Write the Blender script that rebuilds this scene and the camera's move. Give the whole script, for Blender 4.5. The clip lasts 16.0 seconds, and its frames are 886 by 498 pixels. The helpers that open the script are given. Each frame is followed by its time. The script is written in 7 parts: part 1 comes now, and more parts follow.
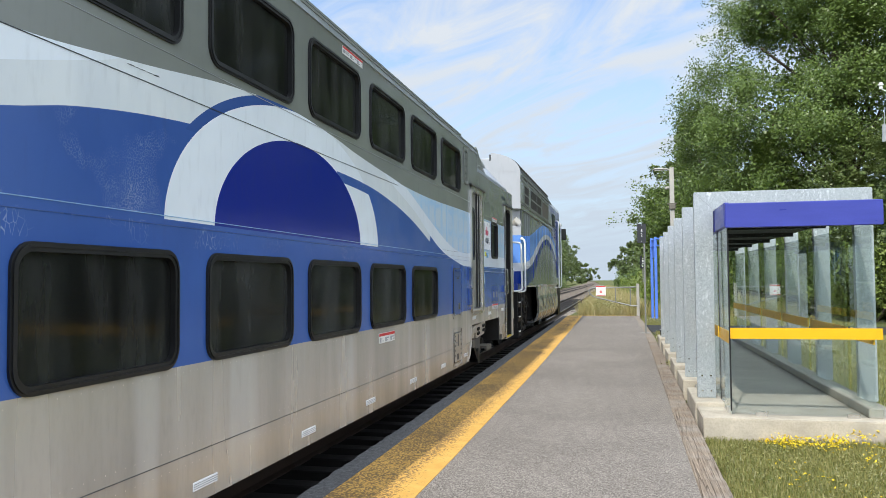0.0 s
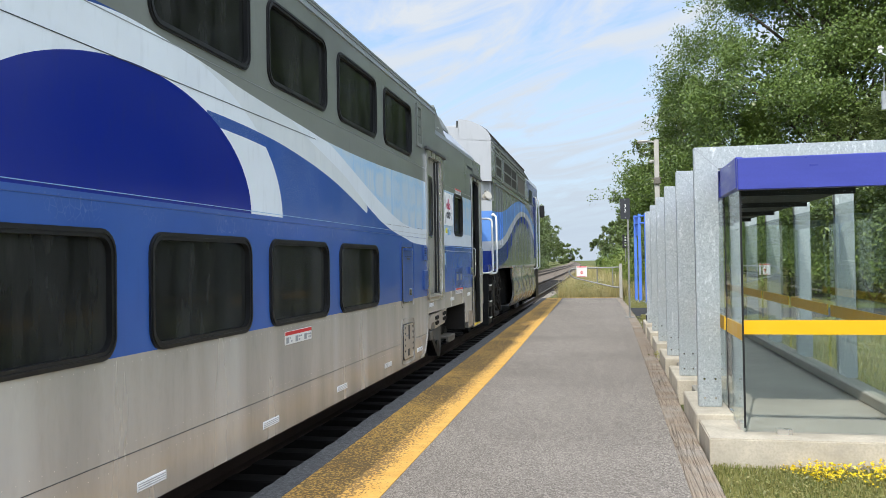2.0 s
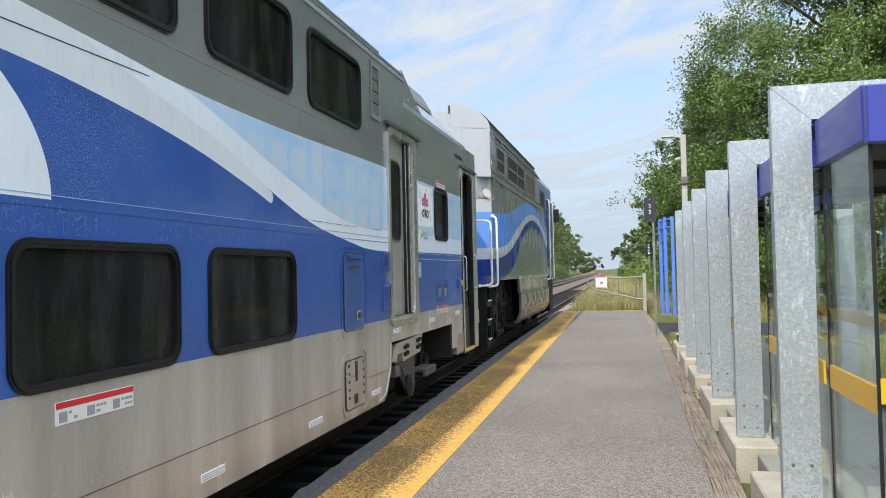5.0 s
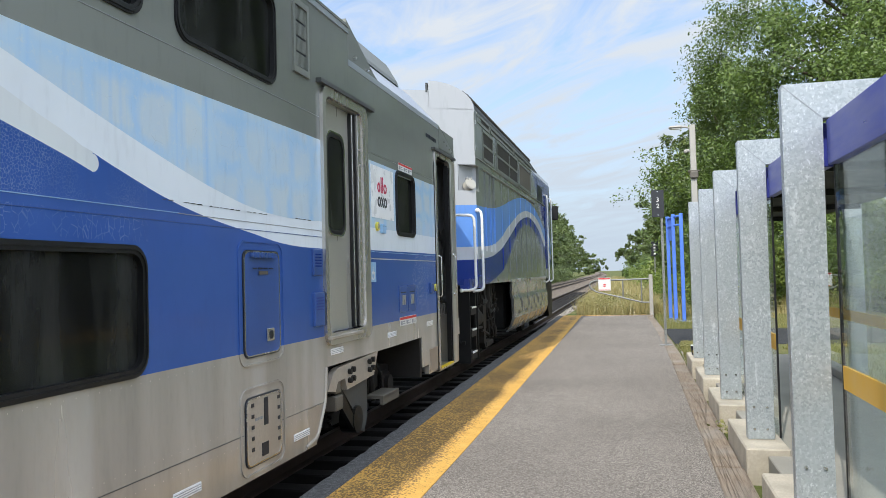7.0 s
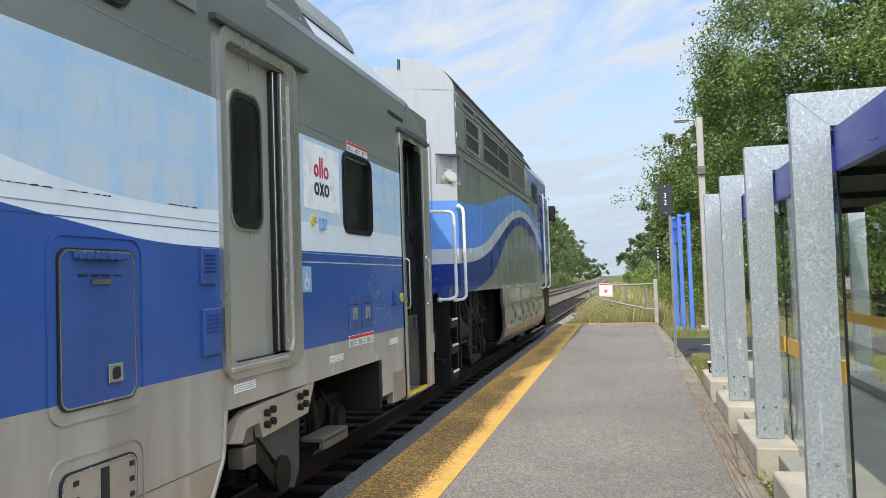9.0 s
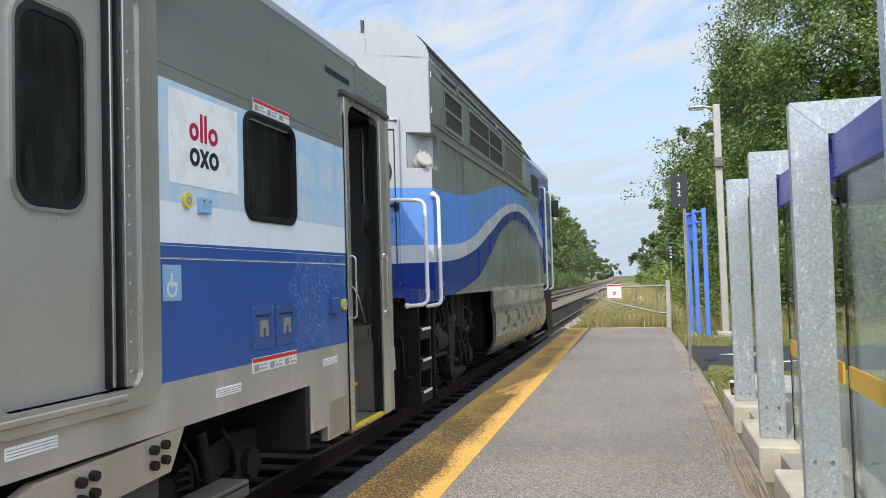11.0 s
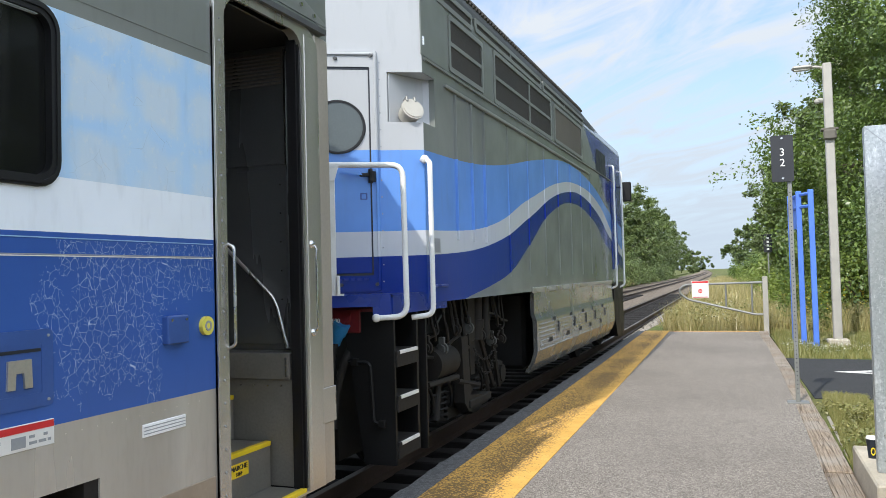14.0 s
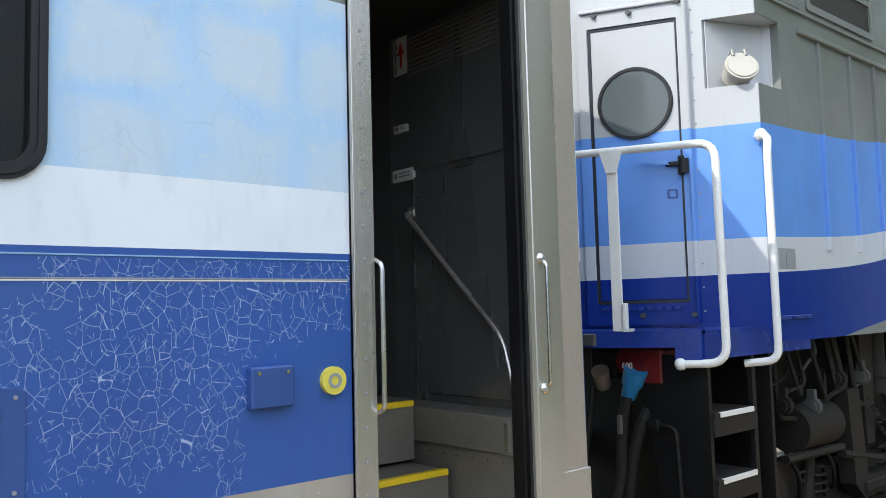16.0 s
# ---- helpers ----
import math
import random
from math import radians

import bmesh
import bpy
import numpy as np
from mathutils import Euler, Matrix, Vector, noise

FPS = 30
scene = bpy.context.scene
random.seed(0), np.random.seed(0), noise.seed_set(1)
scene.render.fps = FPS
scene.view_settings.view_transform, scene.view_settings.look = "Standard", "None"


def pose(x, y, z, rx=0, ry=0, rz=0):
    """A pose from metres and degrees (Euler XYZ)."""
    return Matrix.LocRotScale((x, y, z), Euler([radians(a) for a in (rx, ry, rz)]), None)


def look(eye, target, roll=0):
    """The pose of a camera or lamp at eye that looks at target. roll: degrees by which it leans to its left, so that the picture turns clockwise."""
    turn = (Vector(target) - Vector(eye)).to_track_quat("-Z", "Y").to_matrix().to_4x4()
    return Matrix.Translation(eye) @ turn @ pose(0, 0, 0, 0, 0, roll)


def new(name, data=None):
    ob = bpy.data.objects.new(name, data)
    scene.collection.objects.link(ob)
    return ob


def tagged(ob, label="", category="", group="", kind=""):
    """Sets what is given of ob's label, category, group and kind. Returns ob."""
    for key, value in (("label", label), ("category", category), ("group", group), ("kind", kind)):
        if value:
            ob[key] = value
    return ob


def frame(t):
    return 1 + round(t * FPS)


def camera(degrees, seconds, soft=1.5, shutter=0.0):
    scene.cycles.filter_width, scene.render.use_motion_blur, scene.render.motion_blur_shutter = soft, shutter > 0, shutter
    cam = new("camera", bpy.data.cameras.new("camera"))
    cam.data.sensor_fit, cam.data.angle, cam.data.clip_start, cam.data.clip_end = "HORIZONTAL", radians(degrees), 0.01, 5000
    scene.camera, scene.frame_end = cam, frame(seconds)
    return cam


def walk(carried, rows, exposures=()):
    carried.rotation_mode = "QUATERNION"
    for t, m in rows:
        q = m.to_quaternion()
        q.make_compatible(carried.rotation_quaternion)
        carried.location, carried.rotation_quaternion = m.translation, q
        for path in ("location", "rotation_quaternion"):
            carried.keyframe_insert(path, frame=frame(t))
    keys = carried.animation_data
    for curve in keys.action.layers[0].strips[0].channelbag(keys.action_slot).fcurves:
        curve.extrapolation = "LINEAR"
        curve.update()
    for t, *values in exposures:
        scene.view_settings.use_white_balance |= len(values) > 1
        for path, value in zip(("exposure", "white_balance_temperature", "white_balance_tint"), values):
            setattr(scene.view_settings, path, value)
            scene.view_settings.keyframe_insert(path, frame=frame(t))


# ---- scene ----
# ---------------------------------------------------------------- camera
cam = camera(57.7, 16.0, 0.7)
PATH = [
    (0, (0.194, -0.231, 1.603), (-0.25, 1.717, 1.683), -0.5),
    (0.5, (0.199, 0.312, 1.603), (-0.229, 2.264, 1.668), -0.4),
    (1, (0.174, 0.85, 1.599), (-0.233, 2.808, 1.646), -0.4),
    (1.5, (0.192, 1.363, 1.598), (-0.206, 3.322, 1.636), -0.6),
    (2, (0.187, 1.908, 1.593), (-0.216, 3.866, 1.626), -0.9),
    (2.5, (0.21, 2.383, 1.599), (-0.206, 4.339, 1.632), -0.9),
    (3, (0.222, 2.898, 1.607), (-0.212, 4.85, 1.642), -1.0),
    (5.5, (0.17, 5.409, 1.599), (-0.285, 7.356, 1.661), -1.3),
    (6, (0.171, 5.937, 1.594), (-0.285, 7.883, 1.657), -1.4),
    (6.5, (0.143, 6.475, 1.6), (-0.312, 8.421, 1.662), -1.5),
    (7, (0.144, 7.013, 1.6), (-0.319, 8.958, 1.664), -1.5),
    (7.5, (0.111, 7.499, 1.603), (-0.352, 9.443, 1.668), -1.5),
    (8, (0.108, 7.959, 1.605), (-0.362, 9.902, 1.675), -1.6),
    (8.5, (0.069, 8.422, 1.6), (-0.399, 10.365, 1.675), -1.7),
    (9, (0.062, 8.909, 1.598), (-0.402, 10.853, 1.677), -1.9),
    (11.5, (0.136, 11.291, 1.616), (-0.366, 13.226, 1.694), -1.8),
    (12, (0.139, 11.787, 1.621), (-0.369, 13.72, 1.687), -2.1),
    (12.5, (0.136, 12.324, 1.633), (-0.382, 14.255, 1.692), -2.2),
    (13, (0.137, 12.841, 1.628), (-0.4, 14.766, 1.686), -2.2),
    (13.5, (0.146, 13.401, 1.631), (-0.445, 15.31, 1.693), -1.9),
    (14, (0.158, 13.874, 1.659), (-0.54, 15.747, 1.725), -1.5),
    (14.5, (0.145, 14.415, 1.646), (-0.717, 16.218, 1.726), -1.3),
    (15, (0.098, 14.903, 1.654), (-1.0, 16.572, 1.749), -1.1),
    (15.5, (0.039, 15.364, 1.659), (-1.306, 16.839, 1.779), -1.1),
    (16, (-0.032, 15.771, 1.667), (-1.545, 17.071, 1.819), -1.5),
]
walk(cam, [(t, look(eye, target, roll)) for t, eye, target, roll in PATH], [(0, 0.56), (13, 0.57), (16, 0.92)])

# ---------------------------------------------------------------- world, sun
KX, KY = 0.19, 0.93          # metres that a shadow runs in x and y per metre of height
world = bpy.data.worlds.new("world")
scene.world = world
world.use_nodes = True
wt = world.node_tree
wn, wl = wt.nodes, wt.links
for n in list(wn):
    wn.remove(n)
sky = wn.new("ShaderNodeTexSky")
sky.sky_type = "NISHITA"
sky.sun_disc = False
SUN_DIR = Vector((-KX, -KY, 1.0)).normalized()
sky.sun_elevation = math.asin(SUN_DIR.z)
sky.sun_rotation = math.atan2(SUN_DIR.x, SUN_DIR.y)
sky.air_density, sky.dust_density, sky.ozone_density = 1.0, 0.4, 3.0
tc = wn.new("ShaderNodeTexCoord")
sep = wn.new("ShaderNodeSeparateXYZ")
wl.new(tc.outputs["Generated"], sep.inputs[0])
# thin high cloud: noise on a flat layer overhead, drawn out along one direction
zmax = wn.new("ShaderNodeMath"); zmax.operation = "ADD"; zmax.inputs[1].default_value = 0.14
wl.new(sep.outputs[2], zmax.inputs[0])
dx = wn.new("ShaderNodeMath"); dx.operation = "DIVIDE"
dy = wn.new("ShaderNodeMath"); dy.operation = "DIVIDE"
for d, i in ((dx, 0), (dy, 1)):
    wl.new(sep.outputs[i], d.inputs[0]); wl.new(zmax.outputs[0], d.inputs[1])
comb = wn.new("ShaderNodeCombineXYZ")
wl.new(dx.outputs[0], comb.inputs[0]); wl.new(dy.outputs[0], comb.inputs[1])
mapn = wn.new("ShaderNodeMapping")
mapn.vector_type = "TEXTURE"
mapn.inputs["Rotation"].default_value = (0, 0, radians(42))
mapn.inputs["Scale"].default_value = (0.75, 2.2, 1)
wl.new(comb.outputs[0], mapn.inputs[0])
cn = wn.new("ShaderNodeTexNoise")
cn.inputs["Scale"].default_value, cn.inputs["Detail"].default_value = 2.1, 10
cn.inputs["Roughness"].default_value, cn.inputs["Distortion"].default_value = 0.60, 1.9
wl.new(mapn.outputs[0], cn.inputs["Vector"])
cr = wn.new("ShaderNodeMapRange")
cr.inputs[1].default_value, cr.inputs[2].default_value = 0.36, 0.62
cr.inputs[3].default_value, cr.inputs[4].default_value = 0.22, 0.97
wl.new(cn.outputs["Fac"], cr.inputs[0])
cmix = wn.new("ShaderNodeMix"); cmix.data_type = "RGBA"
# thin cloud scatters sunlight forwards: it brightens towards the sun
dot = wn.new("ShaderNodeVectorMath"); dot.operation = "DOT_PRODUCT"
dot.inputs[1].default_value = SUN_DIR
wl.new(tc.outputs["Generated"], dot.inputs[0])
fw = wn.new("ShaderNodeMapRange")
fw.inputs[1].default_value, fw.inputs[2].default_value, fw.inputs[3].default_value, fw.inputs[4].default_value = -0.35, 0.9, 1.0, 3.3
wl.new(dot.outputs["Value"], fw.inputs[0])
cb = wn.new("ShaderNodeVectorMath"); cb.operation = "SCALE"
cb.inputs[0].default_value = (3.35, 3.58, 3.85)
wl.new(fw.outputs[0], cb.inputs["Scale"])
wl.new(cb.outputs[0], cmix.inputs["B"])
wl.new(cr.outputs[0], cmix.inputs["Factor"]); deep = wn.new("ShaderNodeVectorMath"); deep.operation = "MULTIPLY"
deep.inputs[1].default_value = (0.86, 0.92, 0.97)     # deeper blue of a dry summer sky
wl.new(sky.outputs[0], deep.inputs[0]); wl.new(deep.outputs[0], cmix.inputs["A"])
bg = wn.new("ShaderNodeBackground")
bg.inputs["Strength"].default_value = 0.155
# pale haze low over the horizon
hz = wn.new("ShaderNodeMapRange")
hz.inputs[1].default_value, hz.inputs[2].default_value, hz.inputs[3].default_value, hz.inputs[4].default_value = 0.04, 0.30, 0.96, 0.0
wl.new(sep.outputs[2], hz.inputs[0])
hmix = wn.new("ShaderNodeMix"); hmix.data_type = "RGBA"
hmix.inputs["B"].default_value = (2.5, 2.95, 3.5, 1)
wl.new(hz.outputs[0], hmix.inputs["Factor"]); wl.new(cmix.outputs["Result"], hmix.inputs["A"])
wl.new(hmix.outputs["Result"], bg.inputs["Color"])
wo = wn.new("ShaderNodeOutputWorld")
wl.new(bg.outputs[0], wo.inputs["Surface"])

sun = new("sun", bpy.data.lights.new("sun", "SUN"))
sun.data.energy, sun.data.angle, sun.data.color = 2.45, radians(0.6), (1.0, 0.95, 0.86)
sun.matrix_world = look((0, 0, 40), Vector((0, 0, 40)) - SUN_DIR)


# ---------------------------------------------------------------- material tools
class Nodes:
    """A node tree with a Principled shader and short ways to add nodes."""

    def __init__(self, name):
        self.mat = bpy.data.materials.new(name)
        self.mat.use_nodes = True
        self.t = self.mat.node_tree
        self.t.nodes.clear()
        self.out = self.t.nodes.new("ShaderNodeOutputMaterial")
        self.p = self.t.nodes.new("ShaderNodeBsdfPrincipled")
        self.t.links.new(self.p.outputs[0], self.out.inputs[0])
        geo = self.t.nodes.new("ShaderNodeNewGeometry")
        self.pos = geo.outputs["Position"]
        self.island = geo.outputs["Random Per Island"]
        s = self.t.nodes.new("ShaderNodeSeparateXYZ")
        self.t.links.new(self.pos, s.inputs[0])
        self.x, self.y, self.z = s.outputs

    def put(self, sock, v):
        if isinstance(v, bpy.types.NodeSocket):
            self.t.links.new(v, sock)
        elif isinstance(v, tuple) and len(v) == 3:
            sock.default_value = (*v, 1)
        else:
            sock.default_value = v

    def m(self, op, a, b=0.0, c=None):
        n = self.t.nodes.new("ShaderNodeMath")
        n.operation = op
        self.put(n.inputs[0], a), self.put(n.inputs[1], b)
        if c is not None:
            self.put(n.inputs[2], c)
        return n.outputs[0]

    def gt(self, a, b):
        return self.m("GREATER_THAN", a, b)

    def both(self, *masks):
        r = masks[0]
        for k in masks[1:]:
            r = self.m("MULTIPLY", r, k)
        return r

    def mix(self, f, a, b):
        n = self.t.nodes.new("ShaderNodeMix")
        n.data_type = "RGBA"
        self.put(n.inputs["Factor"], f), self.put(n.inputs["A"], a), self.put(n.inputs["B"], b)
        return n.outputs["Result"]

    def noise(self, scale, detail=3, stretch=None, rough=0.5, distort=0.0):
        n = self.t.nodes.new("ShaderNodeTexNoise")
        n.inputs["Scale"].default_value, n.inputs["Detail"].default_value = scale, detail
        n.inputs["Roughness"].default_value, n.inputs["Distortion"].default_value = rough, distort
        self.t.links.new(self.scaled(stretch), n.inputs["Vector"])
        return n.outputs["Fac"]

    def scaled(self, stretch):
        if not stretch:
            return self.pos
        k = self.t.nodes.new("ShaderNodeMapping")
        k.inputs["Scale"].default_value = stretch
        self.t.links.new(self.pos, k.inputs[0])
        return k.outputs[0]

    def voronoi(self, scale, feature="F1", stretch=None, out="Distance"):
        n = self.t.nodes.new("ShaderNodeTexVoronoi")
        n.feature = feature
        n.inputs["Scale"].default_value = scale
        self.t.links.new(self.scaled(stretch), n.inputs["Vector"])
        return n.outputs[out]

    def ramp(self, v, lo, hi, a=0.0, b=1.0):
        n = self.t.nodes.new("ShaderNodeMapRange")
        self.put(n.inputs[0], v)
        for i, k in enumerate((lo, hi, a, b)):
            n.inputs[i + 1].default_value = k
        return n.outputs[0]

    def curve(self, y0, y1, z0, z1, pts):
        """A smooth line z(y) through the points."""
        n = self.t.nodes.new("ShaderNodeFloatCurve")
        c = n.mapping.curves[0]
        n.mapping.extend = "HORIZONTAL"
        q = [((y - y0) / (y1 - y0), (z - z0) / (z1 - z0)) for y, z in pts]
        while len(c.points) < len(q):
            c.points.new(0.5, 0.5)
        for p, (u, v) in zip(c.points, q):
            p.location = (u, v)
        n.mapping.update()
        self.put(n.inputs["Value"], self.ramp(self.y, y0, y1))
        return self.ramp(n.outputs[0], 0, 1, z0, z1)

    def bump(self, h, strength=0.2, dist=0.01):
        n = self.t.nodes.new("ShaderNodeBump")
        n.inputs["Strength"].default_value, n.inputs["Distance"].default_value = strength, dist
        self.put(n.inputs["Height"], h)
        self.t.links.new(n.outputs[0], self.p.inputs["Normal"])

    def set(self, base=None, rough=None, metal=None, spec=None):
        for k, v in (("Base Color", base), ("Roughness", rough), ("Metallic", metal), ("Specular IOR Level", spec)):
            if v is not None:
                self.put(self.p.inputs[k], v)
        return self.mat


def tone(c, k):
    return tuple(min(1.0, v * k) for v in c)


def plain(name, col, rough=0.55, metal=0.0, var=0.18, big=1.3, fine=60, bump=0.08, streak=None, per=0.0):
    """Paint, metal or stone with uneven tone at two scales, and fine relief."""
    n = Nodes(name)
    a = n.noise(big, 4, streak)
    b = n.noise(fine, 3)
    c = n.mix(n.ramp(a, 0.3, 0.7), tone(col, 1 - var), tone(col, 1 + var))
    c = n.mix(n.ramp(b, 0.35, 0.75, 0, 0.5), c, tone(col, 1 - 1.3 * var))
    if per:
        o = n.t.nodes.new("ShaderNodeObjectInfo")
        c = n.mix(n.ramp(o.outputs["Random"], 0, 1, 0, per), c, tone(col, 0.45))
    n.bump(b, bump, 0.004)
    return n.set(c, n.ramp(a, 0.3, 0.7, max(0.02, rough - 0.08), min(1, rough + 0.08)), metal)


def glass(name, tint, rough=0.0, ior=1.5, gloss=(0.9, 0.95, 0.95), dirt_glare=0.0):
    n = Nodes(name)
    n.t.nodes.remove(n.p)
    tr = n.t.nodes.new("ShaderNodeBsdfTransparent"); tr.inputs[0].default_value = (*tint, 1)
    gl = n.t.nodes.new("ShaderNodeBsdfGlossy"); gl.inputs["Roughness"].default_value = rough
    gl.inputs[0].default_value = (*gloss, 1)
    lw = n.t.nodes.new("ShaderNodeLayerWeight"); lw.inputs[0].default_value = 0.5
    f0 = ((ior - 1) / (ior + 1)) ** 2
    gloss_share = n.ramp(n.m("POWER", lw.outputs["Facing"], 5.0), 0, 1, f0, 0.85)
    mx = n.t.nodes.new("ShaderNodeMixShader")
    n.t.links.new(gloss_share, mx.inputs[0]); n.t.links.new(tr.outputs[0], mx.inputs[1]); n.t.links.new(gl.outputs[0], mx.inputs[2])
    # dirt film that also paints soft reflections as pale upright blotches
    df = n.t.nodes.new("ShaderNodeBsdfDiffuse"); df.inputs[0].default_value = (0.5, 0.52, 0.5, 1)
    md = n.t.nodes.new("ShaderNodeMixShader")
    n.put(md.inputs[0], n.ramp(n.noise(2.4, 6, (1, 1.5, 0.30), 0.62), 0.42, 0.70, dirt_glare * 0.45, dirt_glare * 1.9))
    n.t.links.new(mx.outputs[0], md.inputs[1]); n.t.links.new(df.outputs[0], md.inputs[2])
    n.t.links.new((md if dirt_glare else mx).outputs[0], n.out.inputs[0])
    return n.mat


def asphalt(name, col, stones, speck=0.55, scale=70):
    n = Nodes(name)
    v = n.voronoi(scale, out="Color")
    sv = n.t.nodes.new("ShaderNodeSeparateColor"); n.put(sv.inputs[0], v)
    grain = n.noise(scale * 2.5, 2)
    patch = n.noise(0.5, 5)
    c = n.mix(n.ramp(sv.outputs[0], 0.2, 1.0, 0, speck), col, stones)
    c = n.mix(n.ramp(grain, 0.45, 0.66, 0, 0.8), c, tone(col, 0.30))
    c = n.mix(n.ramp(patch, 0.35, 0.7, 0, 0.35), c, tone(col, 0.72))
    c = n.mix(n.ramp(n.noise(4.5, 4), 0.55, 0.8, 0, 0.12), c, tone(stones, 0.9))
    n.bump(n.m("ADD", grain, sv.outputs[0]), 0.35, 0.004)
    return n.set(c, 0.9, 0, 0.25)


# ---------------------------------------------------------------- materials
def coach_paint():
    n = Nodes("coach_paint")
    y, z = n.y, n.z
    grey, white, blue, navy, low = (0.188, 0.203, 0.190), (0.84, 0.91, 0.985), (0.036, 0.098, 0.345), (0.0005, 0.014, 0.25), (0.485, 0.457, 0.415)
    light = (0.55, 0.75, 0.95)
    V = lambda pts: n.curve(-8, 20, 0, 4, pts)
    line_grey = V([(-8, 2.72), (2.7, 2.74), (3.6, 2.82), (5.0, 2.97), (5.8, 3.0), (6.6, 2.96), (7.5, 2.88), (8.7, 2.80), (9.2, 2.765), (13.4, 2.775), (20, 2.81)])
    line_white = V([(-8, 2.1), (1.5, 2.2), (2.7, 2.38), (3.26, 2.49), (4.21, 2.59), (5.2, 2.63), (6.85, 2.64), (7.83, 2.605), (8.5, 2.54), (9.3, 2.42), (9.9, 2.29), (10.51, 2.13), (11.0, 1.95)])
    line_blue = V([(9, 2.6), (10.3, 2.29), (10.6, 2.20), (11.35, 2.023), (12.16, 1.918), (12.7, 1.862), (13.45, 1.848), (14.6, 1.865), (20, 1.87)])
    line_light = V([(8.6, 2.87), (9.35, 2.735), (9.83, 2.615), (10.57, 2.42), (11.35, 2.235), (11.65, 2.175), (12.2, 2.095), (12.7, 2.068), (13.48, 2.08), (14.6, 2.095), (20, 2.08)])
    line_strip = V([(2.0, 2.42), (2.7, 2.58), (3.3, 2.735), (4.2, 2.95), (7.6, 2.95), (8.69, 2.72), (9.35, 2.575), (9.78, 2.47), (10.1, 2.36), (10.3, 2.30), (10.46, 2.245), (20, 2.0)])

    def inside(a, b):
        u = n.m("DIVIDE", n.m("SUBTRACT", y, 6.04), a)
        v = n.m("DIVIDE", n.m("SUBTRACT", z, 1.97), b)
        return n.m("LESS_THAN", n.m("ADD", n.m("MULTIPLY", u, u), n.m("MULTIPLY", v, v)), 1.0)
    # faded soft squares in the pale panel, blue showing between them and in runs
    haze = n.noise(1.1, 3, (1, 1.6, 1.2))
    wob = n.ramp(n.noise(4.0, 3), 0.3, 0.7, -0.12, 0.12)

    def hump(v, per):
        w = n.m("ABSOLUTE", n.m("SUBTRACT", n.m("FRACT", n.m("ADD", n.m("DIVIDE", v, per), wob)), 0.5))
        return n.ramp(w, 0.28, 0.46, 1.0, 0.0)
    square = n.both(hump(y, 0.40), hump(z, 0.335), n.ramp(n.noise(0.9, 2, (1, 1, 1.6)), 0.30, 0.55, 0.25, 1.0))
    pale = n.mix(n.ramp(haze, 0.35, 0.65), (0.43, 0.65, 0.90), (0.55, 0.73, 0.90))
    pale = n.mix(n.m("MULTIPLY", square, 0.62), pale, (0.68, 0.75, 0.79))
    runs = n.both(n.ramp(n.noise(7.0, 3, (1, 1, 0.03)), 0.54, 0.66), n.m("LESS_THAN", y, 11.6))
    pale = n.mix(n.m("MULTIPLY", runs, 0.6), pale, (0.34, 0.60, 0.93))
    pale = n.mix(n.ramp(n.noise(26, 4, None, 0.7), 0.56, 0.70, 0, 0.35), pale, (0.74, 0.78, 0.80))
    white_v = n.mix(n.ramp(n.noise(2.2, 4), 0.35, 0.7), white, tone(white, 0.93))
    blue_v = n.mix(n.ramp(n.noise(1.4, 4), 0.35, 0.7), blue, tone(blue, 1.18))
    # fine cracks in old paint: two nets of bent lines, broken here and there
    wander = n.t.nodes.new("ShaderNodeTexNoise")
    wander.inputs["Scale"].default_value, wander.inputs["Detail"].default_value = 10, 1
    n.t.links.new(n.pos, wander.inputs["Vector"])
    sway = n.t.nodes.new("ShaderNodeVectorMath"); sway.operation = "SCALE"; sway.inputs["Scale"].default_value = 0.016
    n.t.links.new(wander.outputs["Color"], sway.inputs[0])
    bent = n.t.nodes.new("ShaderNodeVectorMath"); bent.operation = "ADD"
    n.t.links.new(n.pos, bent.inputs[0]), n.t.links.new(sway.outputs[0], bent.inputs[1])

    def net(scale, width, hide, stretch=(1, 1, 1)):
        k = n.t.nodes.new("ShaderNodeMapping"); k.inputs["Scale"].default_value = stretch
        n.t.links.new(bent.outputs[0], k.inputs[0])
        v = n.t.nodes.new("ShaderNodeTexVoronoi"); v.feature = "DISTANCE_TO_EDGE"; v.inputs["Scale"].default_value = scale
        n.t.links.new(k.outputs[0], v.inputs["Vector"])
        return n.both(n.ramp(v.outputs["Distance"], width * 0.55, width, 1, 0), n.ramp(n.noise(scale * 0.9, 1, stretch), hide, hide + 0.05))
    ragged = n.ramp(n.noise(5.0, 3), 0.3, 0.7, -0.16, 0.16)
    ye, ze = n.m("ADD", y, ragged), n.m("ADD", z, n.m("MULTIPLY", ragged, 0.6))
    block = n.m("MAXIMUM", n.both(n.gt(ye, 16.36), n.m("LESS_THAN", ye, 17.02), n.gt(ze, 1.22)), n.both(n.gt(ye, 16.36), n.m("LESS_THAN", ye, 17.36), n.gt(ze, 1.57)))
    block = n.m("MAXIMUM", block, n.both(n.gt(y, 16.3), n.gt(n.noise(3.4, 2), 0.64)))
    block = n.both(block, n.m("LESS_THAN", z, 1.845))
    crack = n.both(block, n.m("MAXIMUM", net(23, 0.0135, 0.37, (1, 1, 0.8)), net(31, 0.0135, 0.50, (1, 1.25, 0.8))))
    blue_v = n.mix(n.m("MULTIPLY", crack, 0.62), blue_v, (0.60, 0.71, 0.90))
